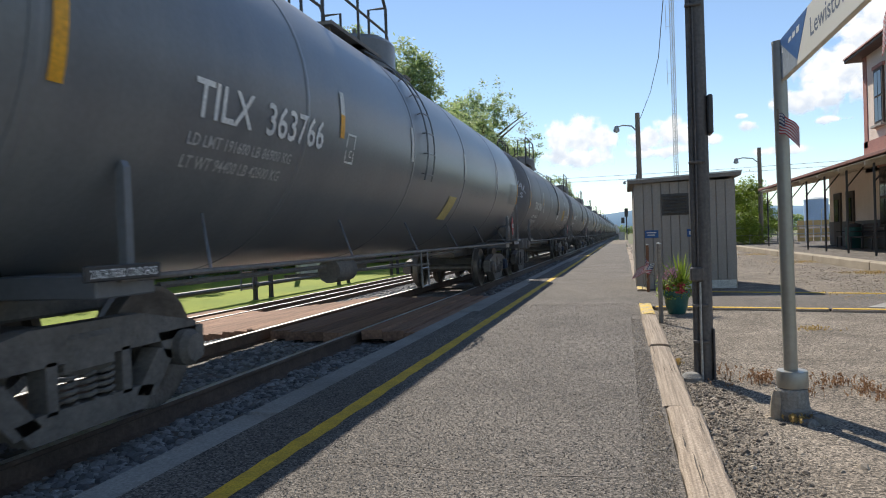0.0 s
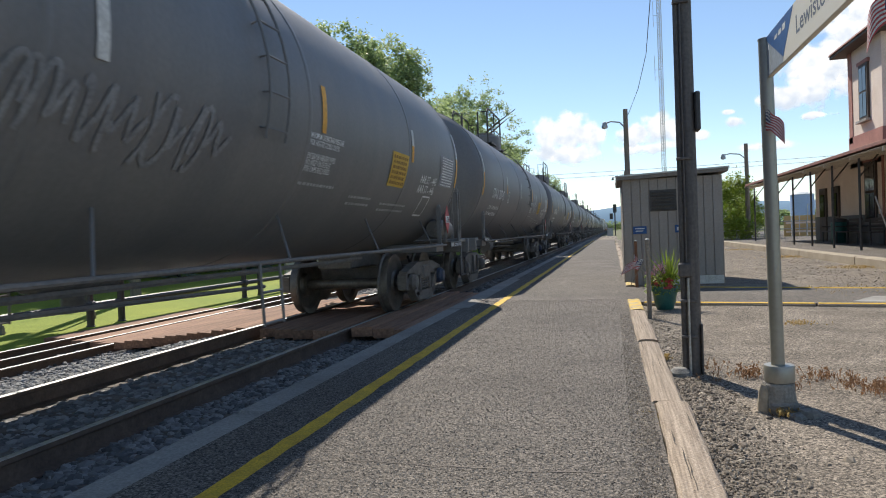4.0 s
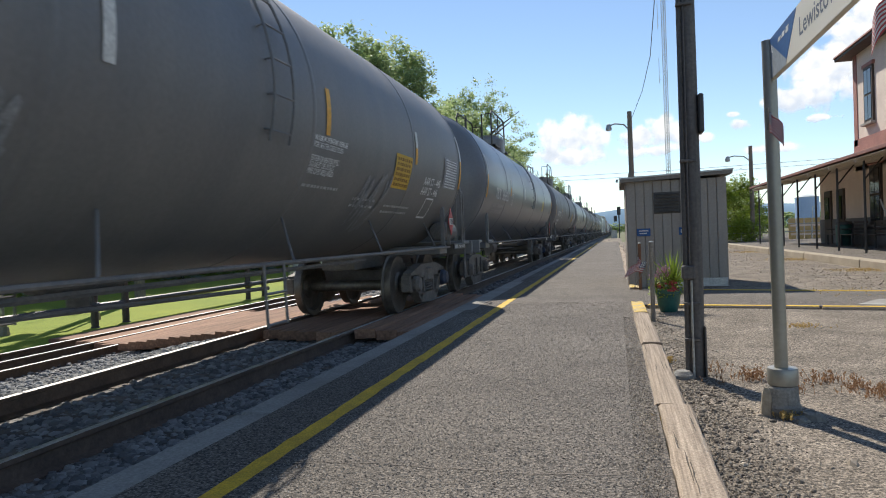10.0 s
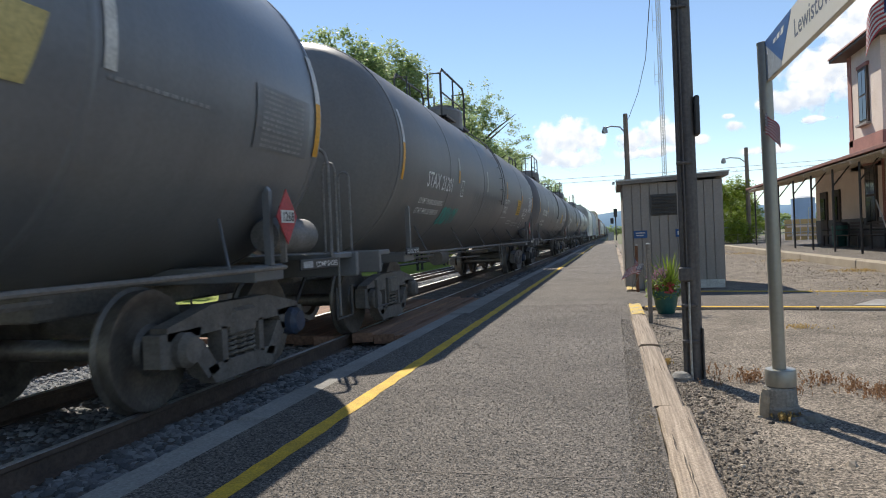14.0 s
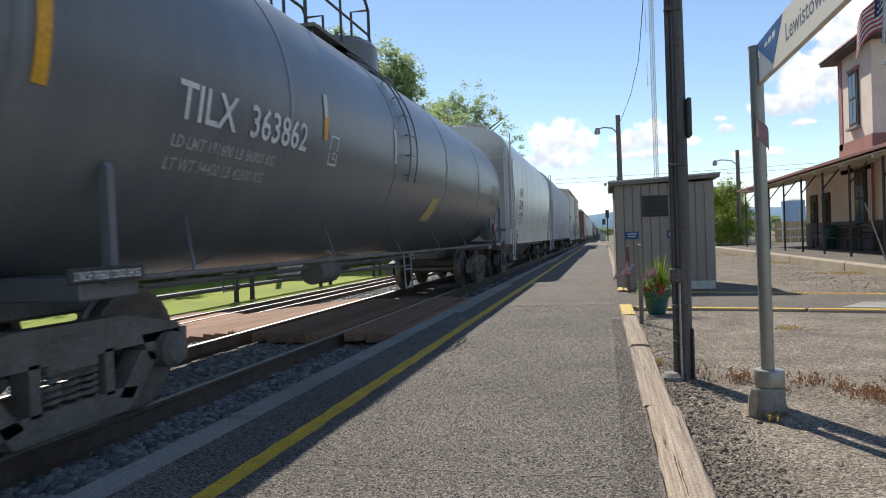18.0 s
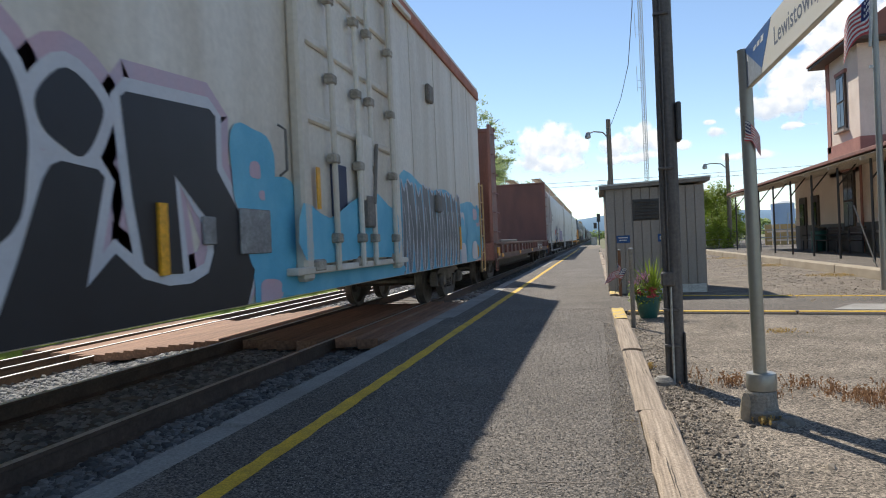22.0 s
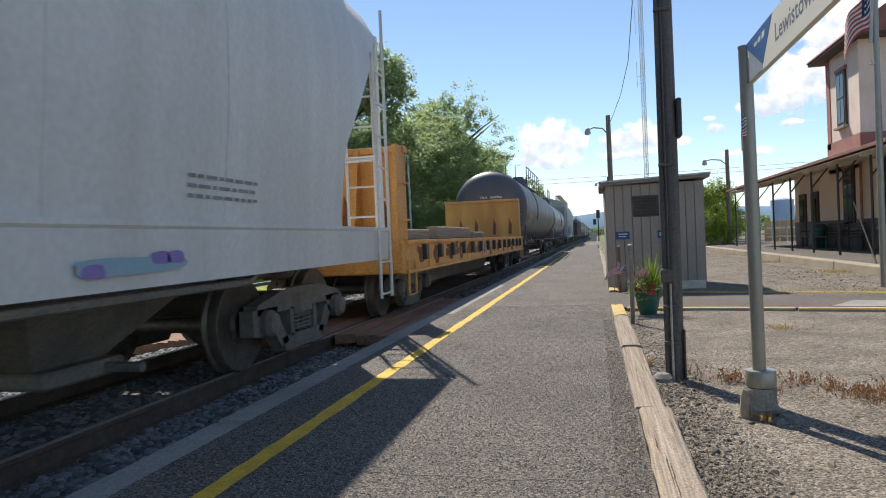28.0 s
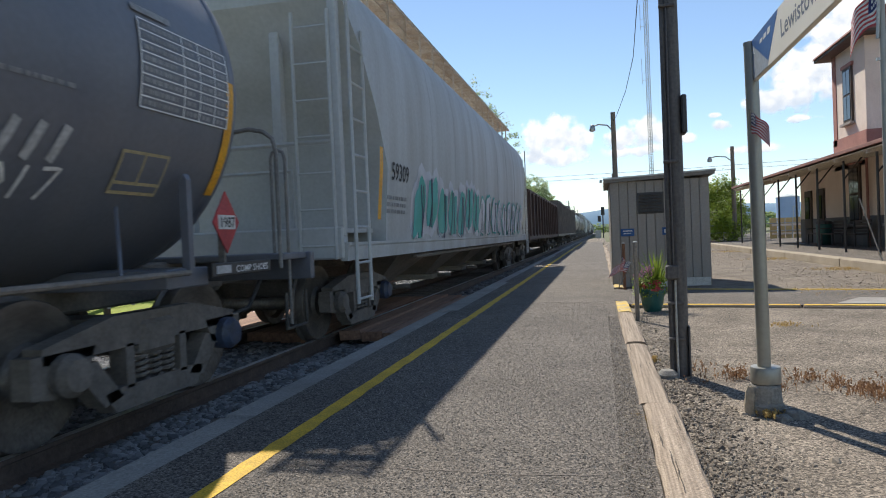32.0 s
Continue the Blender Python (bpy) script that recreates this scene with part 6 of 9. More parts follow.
        for z in (0.52, 0.78):
            low.tube([(sx * 1.445, ladder - 0.17, z), (sx * 1.445, ladder + 0.17, z)], 0.012, 5)
        part("step_ladder", low, mat, car, "short step ladder")
        # side handrail and its brackets
        hr = Shape().tube([(sx * 1.42, -half + 0.6, 1.02), (sx * 1.42, half - 0.6, 1.02)], 0.021, 8)
        part("side_handrail", hr, UNDERFRAME, car, "long grey handrail")
        for y in (-6.2, -3.6, -1.2, 1.2, 3.6, 6.2):
            part("handrail_bracket", Shape().tube([(sx * 1.42, y, 1.02), (sx * 1.12, y + 0.36, zc - math.sqrt(max(0.01, R * R - 1.2544)))], 0.012, 5), mat, car)
    for s in (-1, 1):
        e = s * (Hh - 0.62)
        part("stub_sill", Shape().box((0, s * (Hh - 2.0), 0.9), (0.55, 3.0, 0.34), bevel=0.02), UNDERFRAME, car)
        part("end_platform", Shape().box((0, e, 1.08), (2.9, 0.55, 0.06), bevel=0.01).box((0, s * (Hh - 0.38), 0.98), (3.0, 0.08, 0.26), bevel=0.01), mat, car, "end platform and sill")
        sd = Shape()
        for sx in (-1, 1):
            sd.prism([(sx * 1.32, 1.02), (sx * 1.38, 1.02), (sx * 1.38, 1.68), (sx * 1.36, 1.72), (sx * 1.32, 1.66)], "y", s * trucks - 0.03, s * trucks + 0.03)
        sd.box((0, s * trucks, 0.98), (2.7, 0.5, 0.14), bevel=0.01)
        part("body_bolster", sd, mat, car, "cradle over the truck")
        for sx in (-1, 1):
            x = sx * 1.42
            y = s * (Hh - 0.4)
            hoop = [(0, 0), (0, 0.1), (0.02, 0.16), (0.07, 0.18), (0.12, 0.16), (0.14, 0.1), (0.14, 0)]
            if s > 0:
                yr = Hh - 0.9
                part("end_grab_rail", Shape().tube([(x, yr, 0.98), (x, yr, 2.02), (x - sx * 0.03, yr, 2.14), (x - sx * 0.12, yr, 2.21), (x - sx * 0.26, yr, 2.24), (x - sx * 0.6, yr, 2.2)], 0.02, 8), GRIMY_GREY, car, "bent pipe grab rail")
                part("end_grab_rail", Shape().tube([(x, yr + 0.17, 0.45)] + [(x - sx * a, yr + 0.17, 1.88 + b) for a, b in hoop] + [(x - sx * 0.14, yr + 0.17, 1.08)], 0.016, 8), GRIMY_GREY, car, "narrow hoop grab rail")
            else:
                part("end_grab_rail", Shape().tube([(sx * 1.13, y, 1.06)] + [(sx * 1.13 - sx * a, y, 1.9 + b) for a, b in hoop] + [(sx * 0.99, y, 1.06)], 0.016, 8), GRIMY_GREY, car, "narrow hoop grab rail")
            st = Shape()
            st.tube([(x, s * (Hh - 0.4), 0.75), (x, s * (Hh - 0.4), 0.42), (x, s * (Hh - 0.82), 0.42), (x, s * (Hh - 0.82), 0.75)], 0.018, 6)
            part("end_step", st, BLACK_STEEL, car)
        add_truck(car, s * trucks, s > 0)
    # far end gear: air reservoir, placard, brake wheel
    if gear:
        part("air_reservoir", Shape().lathe([(0.0, -0.45), (0.14, -0.42), (0.17, -0.34), (0.17, 0.34), (0.14, 0.42), (0.0, 0.45)], (1.2, Hh - 1.45, 1.3), "y", 18), GRIMY_GREY, car, "horizontal brake air reservoir")
    part("outlet_valve", Shape().lathe([(0.2, 0.0), (0.15, -0.08), (0.09, -0.12), (0.09, -0.24), (0.0, -0.25)], (0, 0.2, zc - R + 0.03), n=16).box((0, 0.2, zc - R - 0.03), (0.22, 0.9, 0.1), bevel=0.03), UNDERFRAME, car, "bottom outlet valve")
    part("brake_rigging", Shape().tube([(0.45, -5.5, 0.88), (0.45, 5.5, 0.88)], 0.03, 6).tube([(0.3, -3, 0.8), (0.6, 2.2, 0.72)], 0.022, 6).lathe([(0.16, -0.3), (0.16, 0.3)], (0.5, -1.9, 0.82), "y", 14), UNDERFRAME, car)
    couplers(car, Hh)
    return car


GLYPHS = {"A": ((0, 0, 0.45, 1, 0.9, 0), (0.15, 0.38, 0.75, 0.38)), "C": ((0.9, 0.85, 0.6, 1, 0.25, 0.9, 0, 0.5, 0.2, 0.08, 0.6, 0, 0.9, 0.18),), "S": ((0.85, 0.9, 0.5, 1, 0.12, 0.8, 0.45, 0.52, 0.8, 0.25, 0.5, 0, 0.05, 0.12),), "U": ((0, 1, 0.05, 0.3, 0.4, 0, 0.75, 0.25, 0.85, 1),), "L": ((0.1, 1, 0, 0, 0.75, 0.05),), "P": ((0, 0, 0.08, 1, 0.6, 0.95, 0.75, 0.7, 0.5, 0.48, 0.06, 0.45),), "I": ((0.3, 0, 0.4, 1),),
          "N": ((0, 0, 0.08, 1, 0.7, 0, 0.8, 1),), "2": ((0, 0.8, 0.35, 1, 0.7, 0.75, 0, 0, 0.8, 0.05),), "0": ((0.4, 1, 0, 0.5, 0.4, 0, 0.8, 0.5, 0.4, 1),), "1": ((0.3, 0, 0.4, 1),), "7": ((0, 0.95, 0.8, 1, 0.3, 0),)}


def hand_letters(word, w, h, thick, lean=0.12):
    """Brush-written capitals as flat ribbons."""
    V, Fc = [], []
    for i, ch in enumerate(word):
        for line in GLYPHS[ch]:
            pts = [((i + 0.9 * line[k]) * w + lean * h * line[k + 1], line[k + 1] * h) for k in range(0, len(line), 2)]
            fine = []
            for p, q in zip(pts, pts[1:]):
                fine += [(p[0] + (q[0] - p[0]) * u / 4, p[1] + (q[1] - p[1]) * u / 4) for u in range(4)]
            vs, fs = stroke(fine + [pts[-1]], thick)
            n = len(V)
            V += vs
            Fc += [tuple(q + n for q in f) for f in fs]
    return V, Fc


def on_head(car, verts, faces, x, dz, k, R, zc, half, mat, name="lettering", label="", bow=0.0):
    """Flat outlines laid on the tank's near head."""
    out = []
    for v in verts:
        px, pz = x + v[0] * k, dz + v[1] * k - bow * (v[0] * k) ** 2
        out.append((px, -half - 0.72 * math.sqrt(max(0.0, 1 - (px * px + pz * pz) / (R * R))) - 0.008, zc + pz))
    return part(name, Shape().add(out, faces).mesh(name, mat), None, car, label)


def squeeze(word, width, k):
    """Letters of the built-in font set to a width and a size."""
    vs, fs, w = TEXTS[word]
    return [(v[0] * width / w, v[1] * k) for v in vs], fs


def print_strip(x0, x1, z0, h, seed):
    rr = random.Random(seed)
    V, Fc, x = [], [], x0
    while x < x1:
        lw = min(rr.uniform(0.03, 0.08), x1 - x)
        n = len(V)
        V += [(x, z0), (x + lw, z0), (x + lw, z0 + h), (x, z0 + h)]
        Fc.append((n, n + 1, n + 2, n + 3))
        x += lw + 0.02
    return V, Fc


def dress_head(car, R, zc, half, number, placard):
    """Number, capacity lines, small panels and placard on the near head."""
    vs, fs, w = TEXTS[number]
    width = 0.75 if number.startswith("ADMX") else 0.92
    on_head(car, *squeeze(number, width, 0.125), 0.58 - width, 0.38, 1, R, zc, half, STENCIL, label="white stencilled car number")
    for dz, x1, h in ((0.285, 0.55, 0.045), (0.195, 0.36, 0.045), (-0.37, 0.13, 0.03), (-0.43, 0.13, 0.03), (-0.49, 0.13, 0.03), (-0.55, 0.13, 0.03)):
        on_head(car, *print_strip(0.1 if dz > 0 else -0.05, x1, dz, h, round(100 * dz)), 0, 0, 1, R, zc, half, STENCIL_MID if dz > 0 else STENCIL_DIM, "small_print", "small white print")
    y, x, g = (-half - 0.55, -0.07, 0.75) if placard == "1987" else (-half - 0.55, 0.28, 0.55)
    pc = part("placard", Shape().prism([(x - 0.18 * g, zc - 1.06), (x, zc - 1.06 - 0.23 * g), (x + 0.18 * g, zc - 1.06), (x, zc - 1.06 + 0.23 * g)], "y", y - 0.012, y), PLACARD_RED, car, "red hazard diamond on the head")
    part("placard_panel", Shape().box((x, y - 0.015, zc - 1.06), (0.23 * g, 0.006, 0.11 * g)), SIGN_WHITE, pc)
    vs, fs, w = TEXTS[placard]
    part("lettering", Shape().add([(x + (v[0] / w - 0.5) * 0.21 * g, y - 0.02, zc - 1.06 + (v[1] - 0.35) * 0.11 * g) for v in vs], fs).mesh("lettering", INK), None, pc, "black hazard number")


def dress_tank(car, R, zc, half, number, style, tags=(), placard="1268", bands=(-4.15, -1.2, 1.8, 4.86), number_y=-5.3, size=0.335, ink=None, plate=(0.05, 1.42, 0.5, 0.46)):
    """Stripes, numbers, plates and spray marks on the side facing the platform."""
    dress_head(car, R, zc, half, number, placard)
    for y in (-half + 0.09, half - 0.06):
        for za, zb, mm in ((zc - 0.8, zc - 0.5, REFLECT_Y), (zc - 0.5, zc + 0.06, REFLECT_Y)) if style == "navy" else ((zc - 0.44, zc + 0.06, REFLECT_Y), (zc + 0.06, zc + 0.52, REFLECT_W)):
            vs, fs = sheet(y, y + 0.1, za, zb, R, zc, nz=6)
            part("reflector", wrap(vs, fs, 0, 0, 1, R, zc, 0.008, mm, "reflector"), None, car, "yellow reflective stripe" if mm is REFLECT_Y else "white reflective stripe")
    for i, y in enumerate(bands):
        both = i == 0 or (i == 3 and style == "stax") or (i == 1 and style == "navy")
        for za, zb, mm in (((zc - 0.42, zc - 0.14, REFLECT_Y), (zc - 0.14, zc + 0.11, REFLECT_W)) if style == "navy" else ((zc - 0.25, zc - 0.02, REFLECT_Y), (zc - 0.02, zc + 0.21, REFLECT_W)) if both else ((zc - 0.25, zc + 0.21, REFLECT_Y if i == 2 and style == "stax" else REFLECT_W),)):
            vs, fs = sheet(y, y + 0.1, za, zb, R, zc, nz=4)
            part("reflector", wrap(vs, fs, 0, 0, 1, R, zc, 0.008, mm, "reflector"), None, car, "vertical reflective stripe")
    vs, fs, w = TEXTS[number]
    k = size
    if style == "navy":
        vs, fs = [(v[0] * 1.14, v[1] * 0.86) for v in vs], fs
        w *= 1.14
    part("lettering", wrap(vs, fs, number_y - w * k / 2, zc - 0.22 if style == 'navy' else zc - 0.41 if style == 'tilx' else zc - 0.44, k, R, zc, 0.007, ink or STENCIL), None, car, "white stencilled car number")
    for j, line in enumerate(("LD LMT 191600 LB 86900 KG", "LT WT 94400 LB 42800 KG")):
        vs, fs, w = TEXTS[line]
        part("lettering", wrap(vs, fs, number_y - 1.0, (zc - 0.7 - 0.15 * j) if style == "stax" else (zc - 0.6 - 0.15 * j), 0.118, R, zc, 0.007, STENCIL if style == "stax" else STENCIL_MID), None, car, "white load stencils")
    cy = -4.74 if style == "navy" else -3.85
    fr = Shape()
    for (a, b, c, d) in () if style == "black" else ((0, 0.02, 0, 0.3), (0.2, 0.22, 0, 0.3), (0, 0.22, 0, 0.02), (0, 0.22, 0.28, 0.3)):
        vs, fs = sheet(cy + a, cy + b, zc - 0.48 + c, zc - 0.48 + d, R, zc, nz=1)
        fr.add(*((lambda q: ([(R * math.cos(math.asin((p[1] - zc) / R)) + 0.007, p[0], p[1]) for p in q], fs))(vs)))
    if fr.v:
        part("plate_mark", fr.mesh("plate_mark", STENCIL), None, car, "small stencilled box")
        part("lettering", wrap(*squeeze("C", 0.08, 0.11), cy + 0.07, zc - 0.42, 1, R, zc, 0.007, STENCIL), None, car, "white stencilled letter")
    # yellow plaque with bars, or a framed box
    if style == "navy":
        fb = part("framed_box", wrap(*sheet(6.38, 6.86, 1.56, 1.83, R, zc, nz=4), 0, 0, 1, R, zc, 0.009, PLAQUE_PALE, "framed_box"), None, car, "pale yellow framed box")
        for y0, y1, z0, z1 in ((6.4, 6.6, 1.64, 1.81), (6.62, 6.84, 1.64, 1.81), (6.4, 6.84, 1.58, 1.62)):
            part("cell", wrap(*sheet(y0, y1, z0, z1, R, zc, nz=2), 0, 0, 1, R, zc, 0.012, TANK_NAVY, "cell"), None, fb)
    else:
        if style in ("black", "navy"):
            py, pz, pw, ph = half - 1.15, zc - 0.5, 0.5, 0.55
        elif style == "stax":
            py, pz, pw, ph = bands[3] - 0.84, zc - 0.62, 0.7, 0.44
        else:
            py, pz, pw, ph = plate
        pl = part("plaque", wrap(*sheet(py, py + pw, pz, pz + ph, R, zc, nz=8, skew=0.0 if style == "stax" else 0.12), 0, 0, 1, R, zc, 0.009, PLAQUE if style == "stax" else PLAQUE_FADED, "plaque"), None, car, "yellow warning plaque")
        if style == "stax":
            rq = random.Random(len(number) + 7)
            for j in range(6):
                s, x = Shape(), py + 0.05
                while x < py + pw - 0.08:
                    lw = rq.uniform(0.03, 0.09)
                    vs, fs = sheet(x, min(x + lw, py + pw - 0.04), pz + ph - 0.08 - 0.066 * j, pz + ph - 0.042 - 0.066 * j, R, zc, nz=1)
                    s.add([(R * math.cos(math.asin((p[1] - zc) / R)) + 0.012, p[0], p[1]) for p in vs], fs)
                    x += lw + 0.02
                part("print_line", s.mesh("print_line", PLAQUE_INK), None, pl)
    if style == "stax":
        for j, line in enumerate(("AAR ST - 445", "AAR ST - 446")):
            part("lettering", wrap(*squeeze(line, 0.92, 0.165), 5.47 - 0.02 * j, zc - 0.49 - 0.145 * j, 1, R, zc, 0.007, STENCIL), None, car, "white stencilled letters")
        # slanted white frame and small print blocks
        for q in range(4):
            ln = [((5.86, zc - 0.96), (6.29, zc - 0.96)), ((6.29, zc - 0.96), (6.28, zc - 0.68)), ((6.28, zc - 0.68), (5.86, zc - 0.68)), ((5.86, zc - 0.68), (5.86, zc - 0.96))][q]
            vs, fs = stroke([(ln[0][0] + (ln[1][0] - ln[0][0]) * u / 6, ln[0][1] + (ln[1][1] - ln[0][1]) * u / 6) for u in range(7)], 0.012)
            part("frame_mark", wrap(vs, fs, 0, 0, 1, R, zc, 0.007, STENCIL, "frame_mark"), None, car)
        for line, dz, wd in (("MAXIMUM OPERATING PRESSURE", -0.32, 0.8), ("FOR HEATER COILS 150 PSI", -0.385, 0.7), ("EXTERIOR HEATER PIPES", -0.51, 0.66), ("NO INLET OR OUTLET", -0.57, 0.58), ("PIPE CAPS REQUIRED", -0.63, 0.6)):
            part("lettering", wrap(*squeeze(line, wd, 0.075), 1.57, zc + dz, 1, R, zc, 0.007, STENCIL), None, car, "white stencilled letters")
        blocks = ((1.57, -0.755, 0.85, 1), (2.95, -0.82, 0.75, 2), (4.1, -0.86, 1.1, 2))
    else:
        blocks = ((2.2, -0.35, 1.2, 3), (4.9, -0.3, 1.0, 1), (2.2, -0.85, 0.9, 2))
    for bi, (y, dz, w, n) in enumerate(blocks):
        rr = random.Random(bi)
        s = Shape()
        for j in range(n):
            x = y
            while x < y + w:
                lw = rr.uniform(0.02, 0.09)
                vs, fs = sheet(x, min(x + lw, y + w), zc + dz - 0.075 * j, zc + dz - 0.075 * j + 0.026, R, zc, nz=1)
                s.add([(R * math.cos(math.asin((p[1] - zc) / R)) + 0.007, p[0], p[1]) for p in vs], fs)
                x += lw + 0.025
        part("small_print", s.mesh("small_print", STENCIL_MID if style == "stax" else STENCIL_DIM), None, car, "rows of small white print")
    # inspection table near the far end
    if style == "navy":
        tb_ = part("data_table", wrap(*sheet(6.44, 7.46, 2.1, 2.66, R, zc, nz=8), 0, 0, 1, R, zc, 0.008, TANK_NAVY, "data_table"), None, car, "white-lined inspection table")
        for j in range(9):
            z = 2.1 + 0.07 * j
            part("table_line", wrap(*sheet(6.44, 7.46, z - 0.005, z + 0.005, R, zc, nz=1), 0, 0, 1, R, zc, 0.011, STENCIL, "table_line"), None, tb_)
        for y in (6.44, 6.9, 7.09, 7.28, 7.46):
            part("table_line", wrap(*sheet(y - 0.006, y + 0.006, 2.1, 2.66, R, zc, nz=6), 0, 0, 1, R, zc, 0.011, STENCIL, "table_line"), None, tb_)
        s = Shape()
        rr = random.Random(3)
        for j in range(8):
            for y0, y1 in ((6.47, 6.86), (6.93, 7.06), (7.12, 7.25), (7.31, 7.43)):
                x = y0
                while x < y1 - 0.03:
                    lw = min(rr.uniform(0.02, 0.06), y1 - x)
                    vs, fs = sheet(x, x + lw, 2.12 + 0.07 * j, 2.15 + 0.07 * j, R, zc, nz=1)
                    s.add([(R * math.cos(math.asin((p[1] - zc) / R)) + 0.011, p[0], p[1]) for p in vs], fs)
                    x += lw + 0.012
        vs, fs = sheet(6.4, 6.8, 2.7, 2.745, R, zc, nz=1)
        s.add([(R * math.cos(math.asin((p[1] - zc) / R)) + 0.012, p[0], p[1]) for p in vs], fs)
        part("small_print", s.mesh("small_print", STENCIL_DIM), None, tb_)
    else:
        tb_ = part("data_table", wrap(*sheet(6.54, 7.5, zc - 0.48, zc + 0.03, R, zc, nz=6), 0, 0, 1, R, zc, 0.008, STENCIL_DIM if style == "stax" else TANK_TILX if style == "tilx" else TANK_BLACK, "data_table"), None, car, "printed inspection table")
        s = Shape()
        for j in range(11):
            rr = random.Random(j)
            x = 6.64
            while x < 7.36:
                lw = rr.uniform(0.03, 0.12)
                vs, fs = sheet(x, min(x + lw, 7.38), zc - 0.46 + 0.044 * j, zc - 0.46 + 0.044 * j + 0.022, R, zc, nz=1)
                s.add([(R * math.cos(math.asin((p[1] - zc) / R)) + 0.012, p[0], p[1]) for p in vs], fs)
                x += lw + 0.015
        part("small_print", s.mesh("small_print", STENCIL if style == "stax" else STENCIL_DIM), None, tb_)
    sb = part("side_bar", Shape().box((1.44, -7.08, 1.06), (0.02, 0.62, 0.09), bevel=0.006), BLACK_STEEL, car, "steel side bar")
    vs, fs, w = TEXTS["2 INCH TREAD COND SHOES"]
    part("lettering", Shape().add([(1.4525, -7.35 + v[0] * 0.54 / w, 1.035 + v[1] * 0.07) for v in vs], fs).mesh("lettering", STENCIL), None, sb, "white stencilled letters")
    sb = part("side_bar", Shape().box((1.44, half + 0.1, 1.02), (0.02, 0.9, 0.1), bevel=0.006), BLACK_STEEL, car, "steel side bar")
    part("lettering", Shape().add([(1.4525, half - 0.03 + v[0], 0.99 + v[1]) for v in squeeze("COMP SHOES", 0.52, 0.075)[0]], squeeze("COMP SHOES", 0.52, 0.075)[1]).mesh("lettering", STENCIL), None, sb, "white stencilled letters")
    part("blank_patch", Shape().box((1.4515, half - 0.2, 1.02), (0.003, 0.2, 0.06)), STENCIL_MID, sb, "worn white patch")
    # red diamond placard on its holder
    px, pyy, pz = (1.47, half - 0.62, 1.46) if style != "navy" else (1.4, half - 0.05, 1.38)
    pc = part("placard", Shape().prism([(pyy - 0.19, pz), (pyy, pz - 0.24), (pyy + 0.19, pz), (pyy, pz + 0.24)], "x", px - 0.01, px), PLACARD_RED, car, "red hazard diamond")
    part("placard_panel", Shape().box((px + 0.004, pyy, pz), (0.006, 0.24, 0.11)), SIGN_WHITE, pc)
    vs, fs, w = TEXTS[placard]
    part("lettering", Shape().add([(px + 0.009, pyy - 0.11 + v[0] * 0.22 / w, pz - 0.04 + v[1] * 0.115) for v in vs], fs).mesh("lettering", INK), None, pc, "black hazard number")
    part("placard_holder", Shape().box((px - 0.05, pyy, pz - 0.15), (0.05, 0.03, 0.5)), UNDERFRAME, pc)
    for seed, y, dz, w, h, tone, thick in tags:
        vs, fs = scrawl(seed, w, h, thick=thick)
        part("graffiti", wrap(vs, fs, y, zc + dz, 1, R, zc, 0.01, tone, "graffiti"), None, car, "sprayed scrawl")


